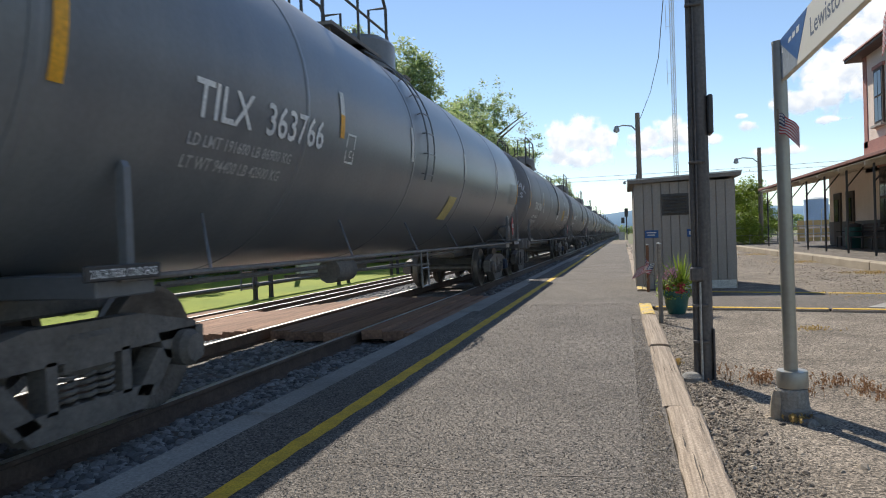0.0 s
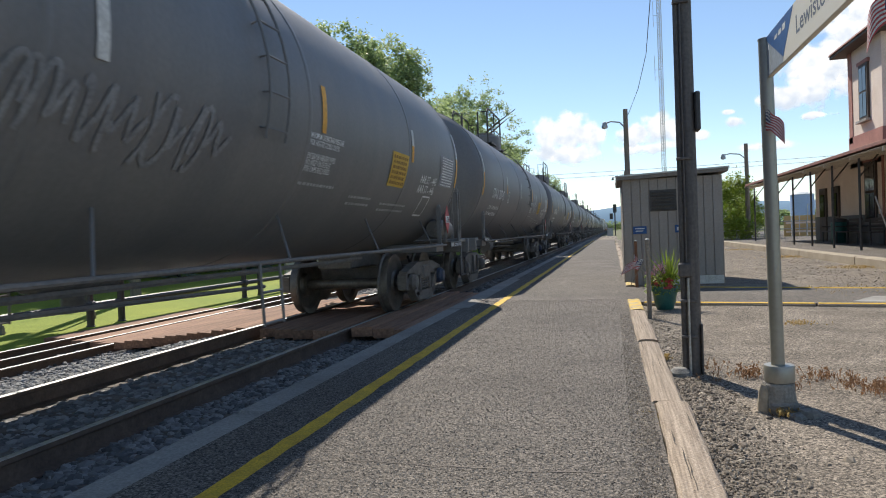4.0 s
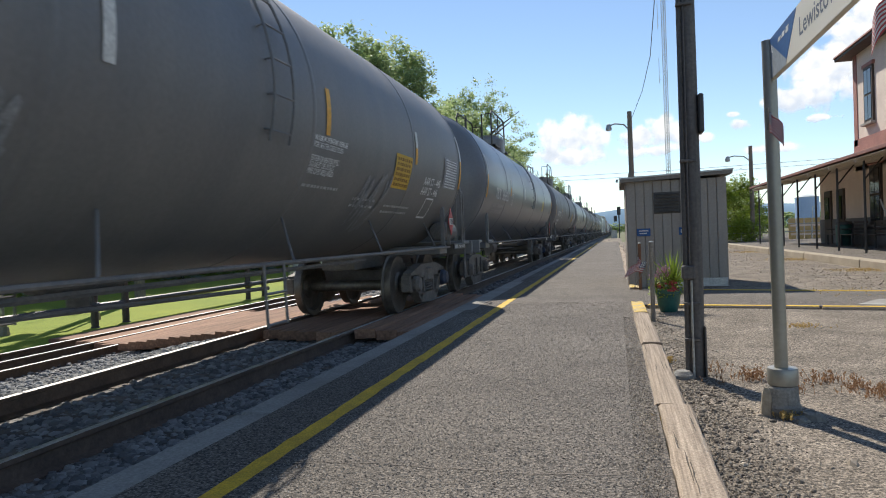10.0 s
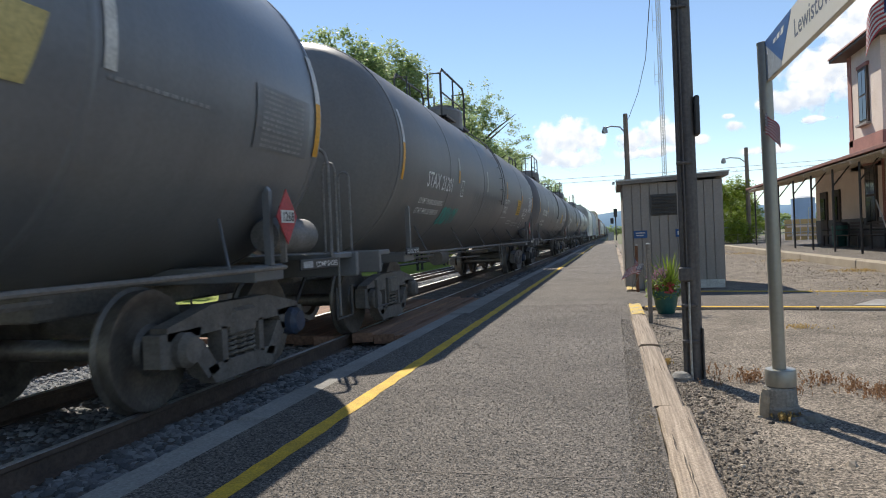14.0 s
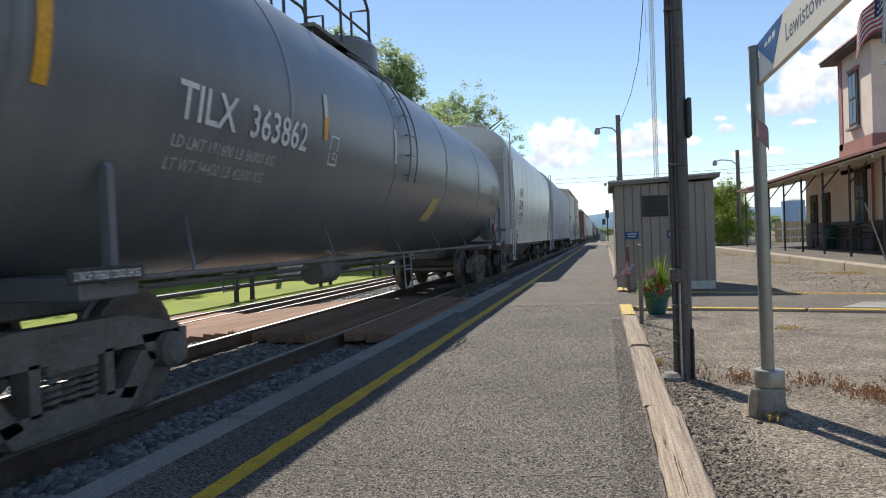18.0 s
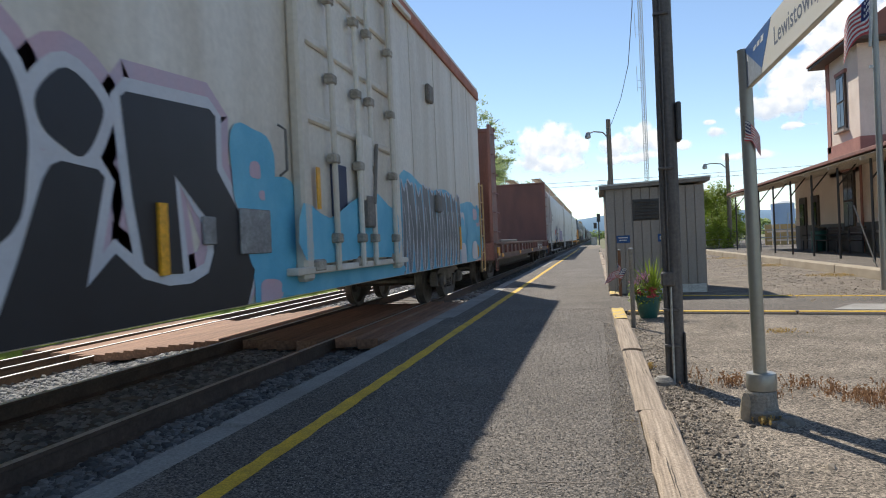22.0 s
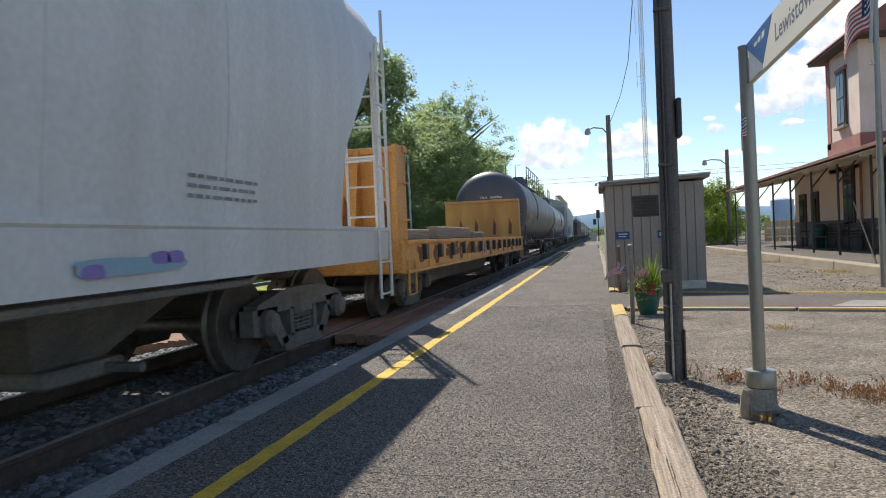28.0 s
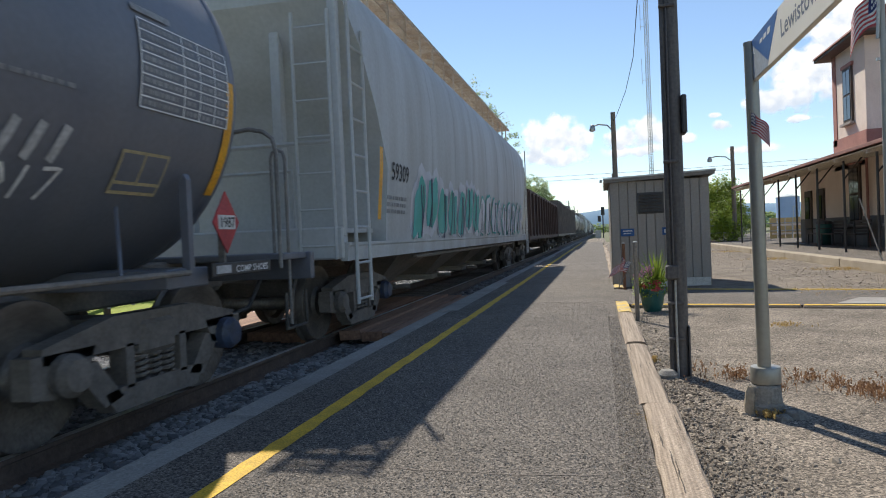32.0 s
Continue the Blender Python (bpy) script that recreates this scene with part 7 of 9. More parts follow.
STAX_BODY = "dark grey tank car with white stencilling and grime"
TILX_BODY = "smooth slate-grey tank car with faded stencilling"
GREY_SPRAY = material("grey_spray", (0.29, 0.29, 0.29), (0.21, 0.21, 0.21), 6, 0.7, bump=0)
OLIVE_SPRAY = material("olive_spray", (0.3, 0.3, 0.2), (0.2, 0.2, 0.13), 6, 0.7, bump=0)
tank_list = [(-3, "STAX 20891", "stax", ()), (-2, "TILX  363766", "tilx", ()), (-1, "STAX 20963", "stax", ((1, -6.2, -1.15, 0.7, 0.36, STENCIL_MID, 0.012), (2, -4.9, -1.25, 0.8, 0.4, STENCIL_MID, 0.012), (3, -2.6, -1.1, 0.9, 0.5, STENCIL_MID, 0.012), (4, 0.1, -0.9, 1.1, 0.55, GREY_SPRAY, 0.016))),
             (0, "STAX 20993", "stax", ((5, -3.9, -0.6, 2.6, 0.5, GREY_SPRAY, 0.025), (6, 0.3, -0.9, 2.0, 0.6, GREY_SPRAY, 0.02), (37, 2.6, -0.66, 0.9, 0.6, STENCIL_MID, 0.01), (38, 4.25, -0.5, 0.8, 0.5, PAINTS["white"], 0.028))), (1, "STAX 20891", "stax", ((7, -7.6, 0.1, 0.9, 0.6, PAINTS["white"], 0.025), (8, -2.5, -0.8, 2.5, 0.5, GREY_SPRAY, 0.02))),
             (2, "STAX 20745", "stax", ((9, 2.2, -0.7, 1.0, 0.8, PAINTS["white"], 0.02), (10, -2.0, -0.9, 2.0, 0.5, GREY_SPRAY, 0.02))), (3, "STAX 20826", "stax", ((11, -4.2, -0.85, 1.0, 0.35, GREY_SPRAY, 0.018), (12, -2.2, -0.95, 0.9, 0.35, GREY_SPRAY, 0.018), (13, -0.7, -1.0, 1.6, 0.75, OLIVE_SPRAY, 0.03))),
             (4, "STAX 20756", "stax", ((14, -4.2, -0.95, 3.9, 0.95, GREY_SPRAY, 0.06), (15, -3.8, -0.7, 3.0, 0.5, OLIVE_SPRAY, 0.04))), (5, "STAX 20745", "stax", ((16, 3.1, -1.2, 0.45, 0.5, STENCIL_MID, 0.014), (41, 3.2, -1.1, 0.35, 0.4, STENCIL_MID, 0.012),)), (6, "STAX 20449", "stax", ((17, 2.9, -1.2, 0.9, 0.75, GREY_SPRAY, 0.03), (39, -3.0, -0.9, 1.2, 0.4, GREY_SPRAY, 0.02))),
             (7, "TILX  363823", "tilx", ()), (8, "STAX 20728", "stax", ((18, -3.7, -0.95, 0.9, 0.4, GREY_SPRAY, 0.02), (19, 1.2, -0.75, 2.2, 0.3, GREY_SPRAY, 0.02))), (9, "TILX  363868", "tilx", ()), (10, "STAX 21201", "stax", ((20, -4.9, -1.0, 1.1, 0.3, PAINTS["green"], 0.02), (21, -2.6, -0.8, 2.8, 0.55, GREY_SPRAY, 0.02))),
             (11, "STAX 20963", "stax", ((22, -1.0, -0.8, 2.4, 0.5, GREY_SPRAY, 0.02),)), (12, "STAX 20864", "stax", ((23, -6.2, -1.15, 1.35, 0.85, PAINTS["white"], 0.016), (40, 1.0, -0.9, 1.2, 0.5, GREY_SPRAY, 0.02))), (13, "TILX  363862", "tilx", ())]
BASE = {"stax": tank_car(mat=TANK_STAX, label=STAX_BODY), "tilx": tank_car(mat=TANK_TILX, label=TILX_BODY), "tilx_low": tank_car(mat=TANK_TILX, label=TILX_BODY, ladder=-0.95, rail=(-2.2, 0.3))}
for i, number, style, tags in tank_list[::-1]:
    low = style == "tilx" and i in (-2, 13)
    car = copy_thing(BASE["tilx_low" if low else style], pose(0, 0, 0))
    dress_tank(car, 1.53, 2.485, 7.7, number, style, tags, plate=(0.62, 1.52, 0.5, 0.38) if low else (3.85, 2.04, 0.5, 0.38), number_y=-5.42, size=0.36 if style == "tilx" else 0.335, bands=(-4.05, -1.68, 1.46, 4.6) if low else (-4.15, -1.2, 1.5, 4.46) if i in (0, 5) else (-4.15, -1.2, 1.8, 4.86))
    if i == -1:
        for word, x, dz, w, h in (("CASUAL", 0.78, 0.36, 0.115, 0.19), ("LS", 1.16, -0.1, 0.1, 0.14)):
            vs, fs = hand_letters(word, w, h, 0.011)
            on_head(car, vs, fs, x, dz, 1, 1.53, 2.485, 7.7, PAINTS["white"], "graffiti", "white sprayed name tag", 0.9 if word == "CASUAL" else 1.6)
    place_car(car, 7.4 + 18.05 * (i + 0.5))


def side_at(prof, z):
    for (x0, z0), (x1, z1) in zip(prof, prof[1:]):
        if z0 <= z <= z1:
            return x0 + (x1 - x0) * (z - z0) / (z1 - z0)
    return prof[-1][0]


def side_top(prof, x):
    """Height of the roof over a place across the car."""
    for (x0, z0), (x1, z1) in zip(prof[4:], prof[5:]):
        if x1 <= x <= x0:
            return z0 + (z1 - z0) * (x0 - x) / max(1e-6, x0 - x1)
    return prof[-1][1]


HOPPER_SIDE = [(1.52, 1.32), (1.54, 1.6), (1.6, 2.2), (1.62, 2.8), (1.6, 3.4), (1.52, 3.85), (1.36, 4.15), (1.1, 4.36), (0.7, 4.5), (0.3, 4.56)]


def hopper_car(length, mat, label, bays=3, inset=2.0, walk_mat=None, tall=1.0, base=1.17, bay_mat=None, pipe_z=0.92):
    """A covered hopper: bowed shell with sloping ends, discharge bays, ladders and roof walk."""
    car = thing("hopper_car", label, "hopper car", group="cars of the freight train")
    Hh = length / 2
    prof = [(x, base + (z - 1.32) * (4.56 * tall - base) / 3.24) for x, z in HOPPER_SIDE]
    body_half = Hh - 0.55
    z_hi, z_lo = prof[-5][1], prof[0][1]

    def cut(z):
        u = (z - z_lo) / (z_hi - z_lo)
        return 0.05 if u >= 1 else inset * (1 - u) ** 0.9 if u > 0.35 else inset * (0.65 ** 0.9) + 0.12 * (0.35 - u)
    ring = [(-x, z) for x, z in prof] + [(x, z) for x, z in reversed(prof)]
    n = len(ring)
    ss = [-1, -0.9, -0.6, -0.3, 0, 0.3, 0.6, 0.9, 1]
    s = Shape()
    vs = [(x, q * (body_half - cut(z)), z) for q in ss for x, z in ring]
    s.add(vs, [(i * n + k, i * n + k + 1, (i + 1) * n + k + 1, (i + 1) * n + k) for i in range(len(ss) - 1) for k in range(n - 1)], True)
    for q, off in ((-1, 0), (1, (len(ss) - 1) * n)):
        s.add(vs[off:off + n], [(k, k + 1, n - 2 - k, n - 1 - k) for k in range(n // 2 - 1)])
    part("body_shell", s, mat, car, label)
    for k in range(1, 8):
        y = -body_half + inset + (2 * (body_half - inset)) * k / 8
        w = Shape()
        pts = [(x + 0.002, y, z) for x, z in prof[:7]]
        w.add([(p[0], p[1] - 0.012, p[2]) for p in pts] + [(p[0] + 0.004, p[1], p[2]) for p in pts] + [(p[0], p[1] + 0.012, p[2]) for p in pts], [(i, i + 1, 8 + i, 7 + i) for i in range(6)] + [(7 + i, 8 + i, 15 + i, 14 + i) for i in range(6)])
        part("side_seam", w, mat, car)
    for sx in (-1, 1):
        part("side_sill", Shape().prism([(sx * 1.46, 0.98), (sx * 1.535, 0.98), (sx * 1.545, base - 0.04), (sx * 1.56, base - 0.02), (sx * 1.56, base + 0.012), (sx * 1.46, base + 0.012)], "y", -length / 2 + 0.45, length / 2 - 0.45), mat, car, "side sill")
    span = (body_half - inset) * 2 - 1.2
    for k in range(bays):
        y = -span / 2 + span * (k + 0.5) / bays
        w = span / bays * 0.38
        h = Shape()
        top = [(-1.3, y - w, base - 0.1), (1.3, y - w, base - 0.1), (1.3, y + w, base - 0.1), (-1.3, y + w, base - 0.1)]
        bot = [(-0.5, y - 0.35, 0.42), (0.5, y - 0.35, 0.42), (0.5, y + 0.35, 0.42), (-0.5, y + 0.35, 0.42)]
        h.add(top + bot, [(0, 1, 5, 4), (1, 2, 6, 5), (2, 3, 7, 6), (3, 0, 4, 7), (4, 5, 6, 7)])
        b = part("hopper_bay", h, bay_mat or UNDERFRAME, car, "sloping discharge bay")
        part("outlet_gate", Shape().box((0, y, 0.36), (1.3, 0.8, 0.12), bevel=0.02).tube([(-0.9, y + 0.2, 0.36), (0.95, y + 0.2, 0.36)], 0.04, 8), UNDERFRAME, b, "outlet gate")
    part("center_sill", Shape().box((0, 0, 0.96), (0.4, length - 1.2, 0.3), bevel=0.02), UNDERFRAME, car)
    part("train_pipe", Shape().tube([(1.42, -Hh + 3.6, pipe_z), (1.42, Hh - 4.0, pipe_z), (1.42, Hh - 3.7, pipe_z + 0.1), (1.42, Hh - 3.6, pipe_z + 0.45)], 0.06 if pipe_z < 0.8 else 0.035, 10), UNDERFRAME, car, "long side pipe")
    top = prof[-1][1]
    zw, xo = (top + 0.36, 1.06) if walk_mat else (top + 0.07, 0.75)
    for sx in (-1, 1):
        walk_b = Shape()
        for x in (xo - 0.5, xo - 0.25, xo):
            walk_b.box((sx * x, 0, zw), (0.035, length - 1.3, 0.05))
        y = -Hh + 0.7
        while y < Hh - 0.68:
            walk_b.box((sx * (xo - 0.25), y, zw), (0.52, 0.026, 0.035))
            y += 0.085
        wb = part("roof_walk", walk_b, walk_mat or GALV, car, "raised grating roof walkway")
        y = -Hh + 0.9
        while walk_mat and y < Hh - 0.8:
            part("walk_bracket", Shape().tube([(sx * (xo - 0.5), y, top - 0.02), (sx * (xo - 0.48), y, zw), (sx * xo, y, zw - 0.02), (sx * xo, y, side_top(prof, xo) - 0.02)], 0.024, 5), walk_mat, wb, "support bracket")
            y += 1.0
    k = -Hh + 2
    while k < Hh - 2:
        part("roof_hatch", Shape().box((0, k, top + 0.08), (0.55, 1.6, 0.12), bevel=0.03), mat, car)
        k += 2.1
    for s in (-1, 1):
        ye = s * (Hh - 0.5)
        part("end_sill", Shape().box((0, ye, 1.18), (3.0, 0.16, 0.36), bevel=0.02), mat, car)
        part("end_floor", Shape().box((0, s * (Hh - 1.3), 1.32), (2.7, 1.5, 0.05)), mat, car)
        for sx in (-1, 1):
            post = Shape().box((sx * 1.46, ye, (1.3 + z_hi) / 2), (0.1, 0.1, z_hi - 1.2), bevel=0.01)
            post.box((sx * 0.6, ye - s * 0.35, (1.3 + z_hi) / 2), (0.12, 0.12, z_hi - 1.2), Matrix.Rotation(radians(0), 3, "X"), 0.01)
            part("corner_post", post, mat, car)
            lad = Shape()
            x = sx * 1.6
            for dy in (0.06, 0.5):
                lad.tube([(x, ye - s * dy, 0.5), (x, ye - s * dy, z_hi + (0.35 if dy < 0.1 else -0.3))], 0.022, 6)
            z = 0.55
            while z < z_hi - 0.2:
                lad.tube([(x, ye - s * 0.06, z), (x, ye - s * 0.5, z)], 0.015, 5)
                z += 0.4
            part("corner_ladder", lad, mat, car, "corner ladder")
            lad2 = Shape()
            for dx in (1.0, 1.42):
                lad2.tube([(sx * dx, ye + s * 0.08, 1.0), (sx * dx, ye + s * 0.08, z_hi - 0.2)], 0.02, 6)
            z = 1.15
            while z < z_hi - 0.3:
                lad2.tube([(sx * 1.0, ye + s * 0.08, z), (sx * 1.42, ye + s * 0.08, z)], 0.014, 5)
                z += 0.4
            part("end_ladder", lad2, mat, car, "end ladder")
        part("end_brace", Shape().tube([(-1.4, ye, 2.3), (1.4, ye, 2.3)], 0.03, 6).tube([(-0.9, ye, 1.3), (-0.9, ye, 2.0), (0.9, ye, 2.0), (0.9, ye, 1.3)], 0.025, 6), mat, car)
        add_truck(car, s * (Hh - 2.15), s < 0)
    couplers(car, Hh)
    return car, prof


def on_side(car, prof, verts, faces, y, z, k, mat, name="lettering", label="", lift=0.008):
    s = Shape().add([(side_at(prof, z + v[1] * k) + lift, y + v[0] * k, z + v[1] * k) for v in verts], faces)
    return part(name, s.mesh(name, mat), None, car, label)


def blob(rnd, cx, cy, w, h, n=18, rough=0.18):
    """A bulging letter-like outline, as flat points."""
    ph = rnd.uniform(0, 6)
    pts = []
    for k in range(n):
        a = 2 * math.pi * k / n
        r = 1 + rough * math.sin(2 * a + ph) + rough * 0.6 * math.sin(5 * a + 2 * ph)
        sq = 1 / max(abs(math.cos(a)), abs(math.sin(a))) ** 0.5
        pts.append((cx + w / 2 * r * sq * math.cos(a) * 0.85, cy + h / 2 * r * sq * math.sin(a) * 0.85))
    return pts


def mural(car, prof, y, z, w, h, fill, edge, seed, letters=5, glow=None, inner=None):
    """Big sprayed bubble letters: a glow, dark outlines, fills and inner strokes, each a thin coat."""
    rnd = random.Random(seed)
    G, E, Fi, In = Shape(), Shape(), Shape(), Shape()

    def put(s, pts, lift):
        c = (sum(p[0] for p in pts) / len(pts), sum(p[1] for p in pts) / len(pts))
        n = len(pts)
        vs = [c]
        for f in (0.34, 0.67, 1.0):
            vs += [(c[0] + (p[0] - c[0]) * f, c[1] + (p[1] - c[1]) * f) for p in pts]
        fs = [(0, 1 + k, 1 + (k + 1) % n) for k in range(n)]
        for r in range(2):
            fs += [(1 + r * n + k, 1 + (r + 1) * n + k, 1 + (r + 1) * n + (k + 1) % n, 1 + r * n + (k + 1) % n) for k in range(n)]
        s.add([(side_at(prof, min(max(p[1], prof[0][1] - 0.1), 4.2)) + lift, p[0], max(p[1], 1.15)) for p in vs], fs)
    lw = w / letters
    for i in range(letters):
        cx, cy = y + lw * (i + 0.5), z + h / 2 + rnd.uniform(-0.08, 0.08) * h
        pts = blob(rnd, cx, cy, lw * 1.05, h * rnd.uniform(0.85, 1.05))
        lift = 0.012 + 0.0015 * i
        if glow:
            put(G, [(cx + (p[0] - cx) * 1.3, cy + (p[1] - cy) * 1.22) for p in pts], 0.006)
        put(E, pts, lift)
        put(Fi, [(cx + (p[0] - cx) * 0.86, cy + (p[1] - cy) * 0.9) for p in pts], lift + 0.006)
        for q in range(2):
            sx = cx + rnd.uniform(-0.2, 0.2) * lw
            pp = [(sx + 0.12 * lw * math.sin(u * 3 + q), cy + (u - 0.5) * h * 0.6) for u in [t / 8 for t in range(9)]]
            vs, fs = stroke(pp, 0.028)
            In.add([(side_at(prof, max(v[1], prof[0][1])) + lift + 0.01, v[0], v[1]) for v in vs], fs)
    if glow:
        part("graffiti_glow", G.mesh("graffiti_glow", glow), None, car)
    part("graffiti_outline", E.mesh("graffiti_outline", edge), None, car)
    part("graffiti", Fi.mesh("graffiti", fill), None, car, "large sprayed graffiti letters")
    part("graffiti_stroke", In.mesh("graffiti_stroke", inner or edge), None, car)


def rounded(pts, n=4):
    """A closed smooth line through a few corners."""
    out, m = [], len(pts)
    for i in range(m):
        p0, p1, p2, p3 = pts[i - 1], pts[i], pts[(i + 1) % m], pts[(i + 2) % m]
        for k in range(n):
            u = k / n
            out.append(tuple(0.5 * (2 * p1[q] + (p2[q] - p0[q]) * u + (2 * p0[q] - 5 * p1[q] + 4 * p2[q] - p3[q]) * u * u + (3 * p1[q] - p0[q] - 3 * p2[q] + p3[q]) * u ** 3) for q in (0, 1)))
    return out


def puff(cy, cz, a, b, seed=0, square=0.3):
    rnd = random.Random(seed)
    ph, out = rnd.uniform(0, 6), []
    for k in range(28):
        t = 2 * math.pi * k / 28
        r = (1 + square * abs(math.sin(2 * t)) ** 2 * 0.5) * (1 + 0.06 * math.sin(3 * t + ph))
        out.append((cy + a * r * math.cos(t), cz + b * r * math.sin(t)))
    return out


def coat(car, prof, pts, mat, lift, edge=None, width=0.014, name="graffiti", label=""):
    """One sprayed shape on a car's side, with its outline."""
    def at(v, up):
        z = max(v[1], 0.985 if prof[0][1] > 1.1 else 0.785)
        return (max(side_at(prof, max(z, prof[0][1])), 1.548 if prof[0][1] > 1.1 else 0) + up, v[0], z)
    tri = tessellate_polygon([[Vector((p[0], p[1], 0)) for p in pts]])
    s = Shape().add([at(p, lift) for p in pts], [tuple(t) for t in tri])
    ob = part(name, s.mesh(name, mat), None, car, label)
    if edge:
        vs, fs = stroke(list(pts) + list(pts[:2]), width)
        part("graffiti_outline", Shape().add([at(v, lift + 0.0015) for v in vs], fs).mesh("graffiti_outline", edge), None, car)
    return ob


def spray(car, prof, pts, w, mat, lift):
    vs, fs = stroke(pts, w)
    low = 0.985 if prof[0][1] > 1.1 else 0.785
    part("graffiti_stroke", Shape().add([(max(side_at(prof, max(v[1], prof[0][1])), 1.548 if prof[0][1] > 1.1 else 0) + lift, v[0], max(v[1], low)) for v in vs], fs).mesh("graffiti_stroke", mat), None, car)


def side_rect(car, prof, y0, y1, z0, z1, mat, name, label=""):
    vs, fs = sheet(y0, y1, z0, z1, 1, 1, nz=5)
    return on_side(car, prof, vs, fs, 0, 0, 1, mat, name, label)


def print_rows(car, prof, y, z, w, n, dz, mat, seed=0, h=0.05):
    rr = random.Random(seed)
    s = Shape()
    for j in range(n):
        x, stop = y, y + w * rr.uniform(0.7, 1)
        while x < stop:
            lw = rr.uniform(0.05, 0.16)
            s.add([(side_at(prof, q[1]) + 0.008, q[0], q[1]) for q in ((x, z - dz * j), (min(x + lw, stop), z - dz * j), (min(x + lw, stop), z - dz * j + h), (x, z - dz * j + h))], [(0, 1, 2, 3)])
            x += lw + 0.03
    part("small_print", s.mesh("small_print", mat), None, car, "rows of small print")


def text_on(car, prof, word, y, z, k, mat, label="stencilled letters"):
    vs, fs, w = TEXTS[word]
    on_side(car, prof, vs, fs, y, z, k, mat, "lettering", label)


# the hoppers behind the tank cars
h1, p1 = hopper_car(15.75, HOPPER_GREY, "pale grey covered hopper car with smooth bowed sides", 3, inset=1.3, base=1.45, bay_mat=HOPPER_GREY)
text_on(h1, p1, "ASHX", -5.35, 2.5, 0.42, GREY_PALE)
text_on(h1, p1, "22145", -5.4, 2.1, 0.42, INK)
for j, line in enumerate(("LD LMT 226800 LB", "LT WT 59200", "CU FT 4411")):
    text_on(h1, p1, line, -5.45, 1.88 - 0.15 * j, 0.15, INK)
print_rows(h1, p1, 3.4, 2.0, 0.7, 4, 0.08, GREY_INK, 5, 0.035)
print_rows(h1, p1, 5.32, 1.82, 0.62, 2, 0.07, INK, 6, 0.026)
print_rows(h1, p1, 5.7, 1.66, 0.2, 1, 0.07, INK, 7, 0.026)
side_rect(h1, p1, 4.95, 5.22, 1.68, 1.86, STENCIL, "plate_mark")
for y, z0, z1 in ((-6.15, 1.5, 2.5), (-3.2, 1.55, 1.9), (0.9, 1.6, 1.95), (6.22, 1.52, 2.4)):
    side_rect(h1, p1, y, y + 0.11, z0, z1, REFLECT_Y, "reflector", "yellow reflective stripe")
for s in (-1, 1):
    pl = part("jacking_plate", Shape().box((1.56, s * 6.0, 1.2), (0.05, 0.42, 0.42), bevel=0.02), HOPPER_WHITE, h1, "white jacking plate")
    part("jacking_hole", Shape().lathe([(0.06, 0), (0.06, 0.012), (0, 0.013)], (1.58, s * 6.0 - 0.05, 1.24), "x", 12), INK, pl)
    vs, fs, w = TEXTS["JACK HERE"]
    part("lettering", Shape().add([(1.589, s * 6.0 - 0.18 + v[0] * 0.05, 1.07 + v[1] * 0.05) for v in vs], fs).mesh("lettering", INK), None, pl)
place_car(h1, (260.1 + 275.9) / 2)

h2, p2 = hopper_car(20.45, HOPPER_BLUE, "long blue-grey covered hopper car with sprayed graffiti", 4, tall=1.04, base=1.38)
rnd = random.Random(31)
coat(h2, p2, rounded([(4.35, 2.15), (4.6, 2.1), (4.9, 1.85), (5.3, 1.75), (5.5, 1.4), (5.85, 1.0), (5.0, 1.02), (4.3, 1.05)]), PAINTS["mist"], 0.016)
coat(h2, p2, rounded([(4.35, 1.35), (4.75, 1.38), (5.08, 1.3), (5.06, 1.04), (4.4, 1.02)], 2), PAINTS["rose"], 0.018)
coat(h2, p2, rounded([(5.15, 1.3), (5.45, 1.28), (5.6, 1.02), (5.12, 1.02)], 2), PAINTS["sky"], 0.019)
spray(h2, p2, [(5.5, 1.38), (5.62, 1.25), (5.75, 1.1), (5.9, 1.0)], 0.02, PAINTS["violet"], 0.02)
yy = -4.6
while yy < 2.0:
    w = rnd.uniform(0.14, 0.36)
    yy += w
    tone = rnd.choice(("lilac", "white", "rose", "mist", "lilac", "pink"))
    coat(h2, p2, puff(yy, 1.95 + rnd.uniform(-0.04, 0.08), w * 0.95, 0.2, round(90 * yy)), PAINTS["white"], 0.018, PAINTS["ink"], 0.012)
    coat(h2, p2, puff(yy, 1.72 + rnd.uniform(-0.08, 0.06), w, 0.26 * rnd.uniform(0.75, 1.1), round(70 * yy)), PAINTS[tone], 0.022, PAINTS["ink"], 0.012, label="puffy sprayed letter")
    coat(h2, p2, puff(yy + 0.08, 1.28 + rnd.uniform(-0.05, 0.08), w * rnd.uniform(0.7, 1.1), 0.26, round(50 * yy)), PAINTS["lilac" if rnd.random() < 0.6 else "white"], 0.026, PAINTS["ink"], 0.012, label="puffy sprayed letter")
    spray(h2, p2, [(yy - 0.02, 1.86), (yy, 1.75), (yy + 0.01, 1.64)], 0.009, PAINTS["ink"], 0.03)
    yy += w * 0.9
coat(h2, p2, puff(-4.85, 1.75, 0.26, 0.24, 5), PAINTS["white"], 0.018, PAINTS["mist"], 0.02)
coat(h2, p2, puff(-4.75, 1.25, 0.2, 0.24, 6), PAINTS["rose"], 0.02, PAINTS["ink"], 0.012)
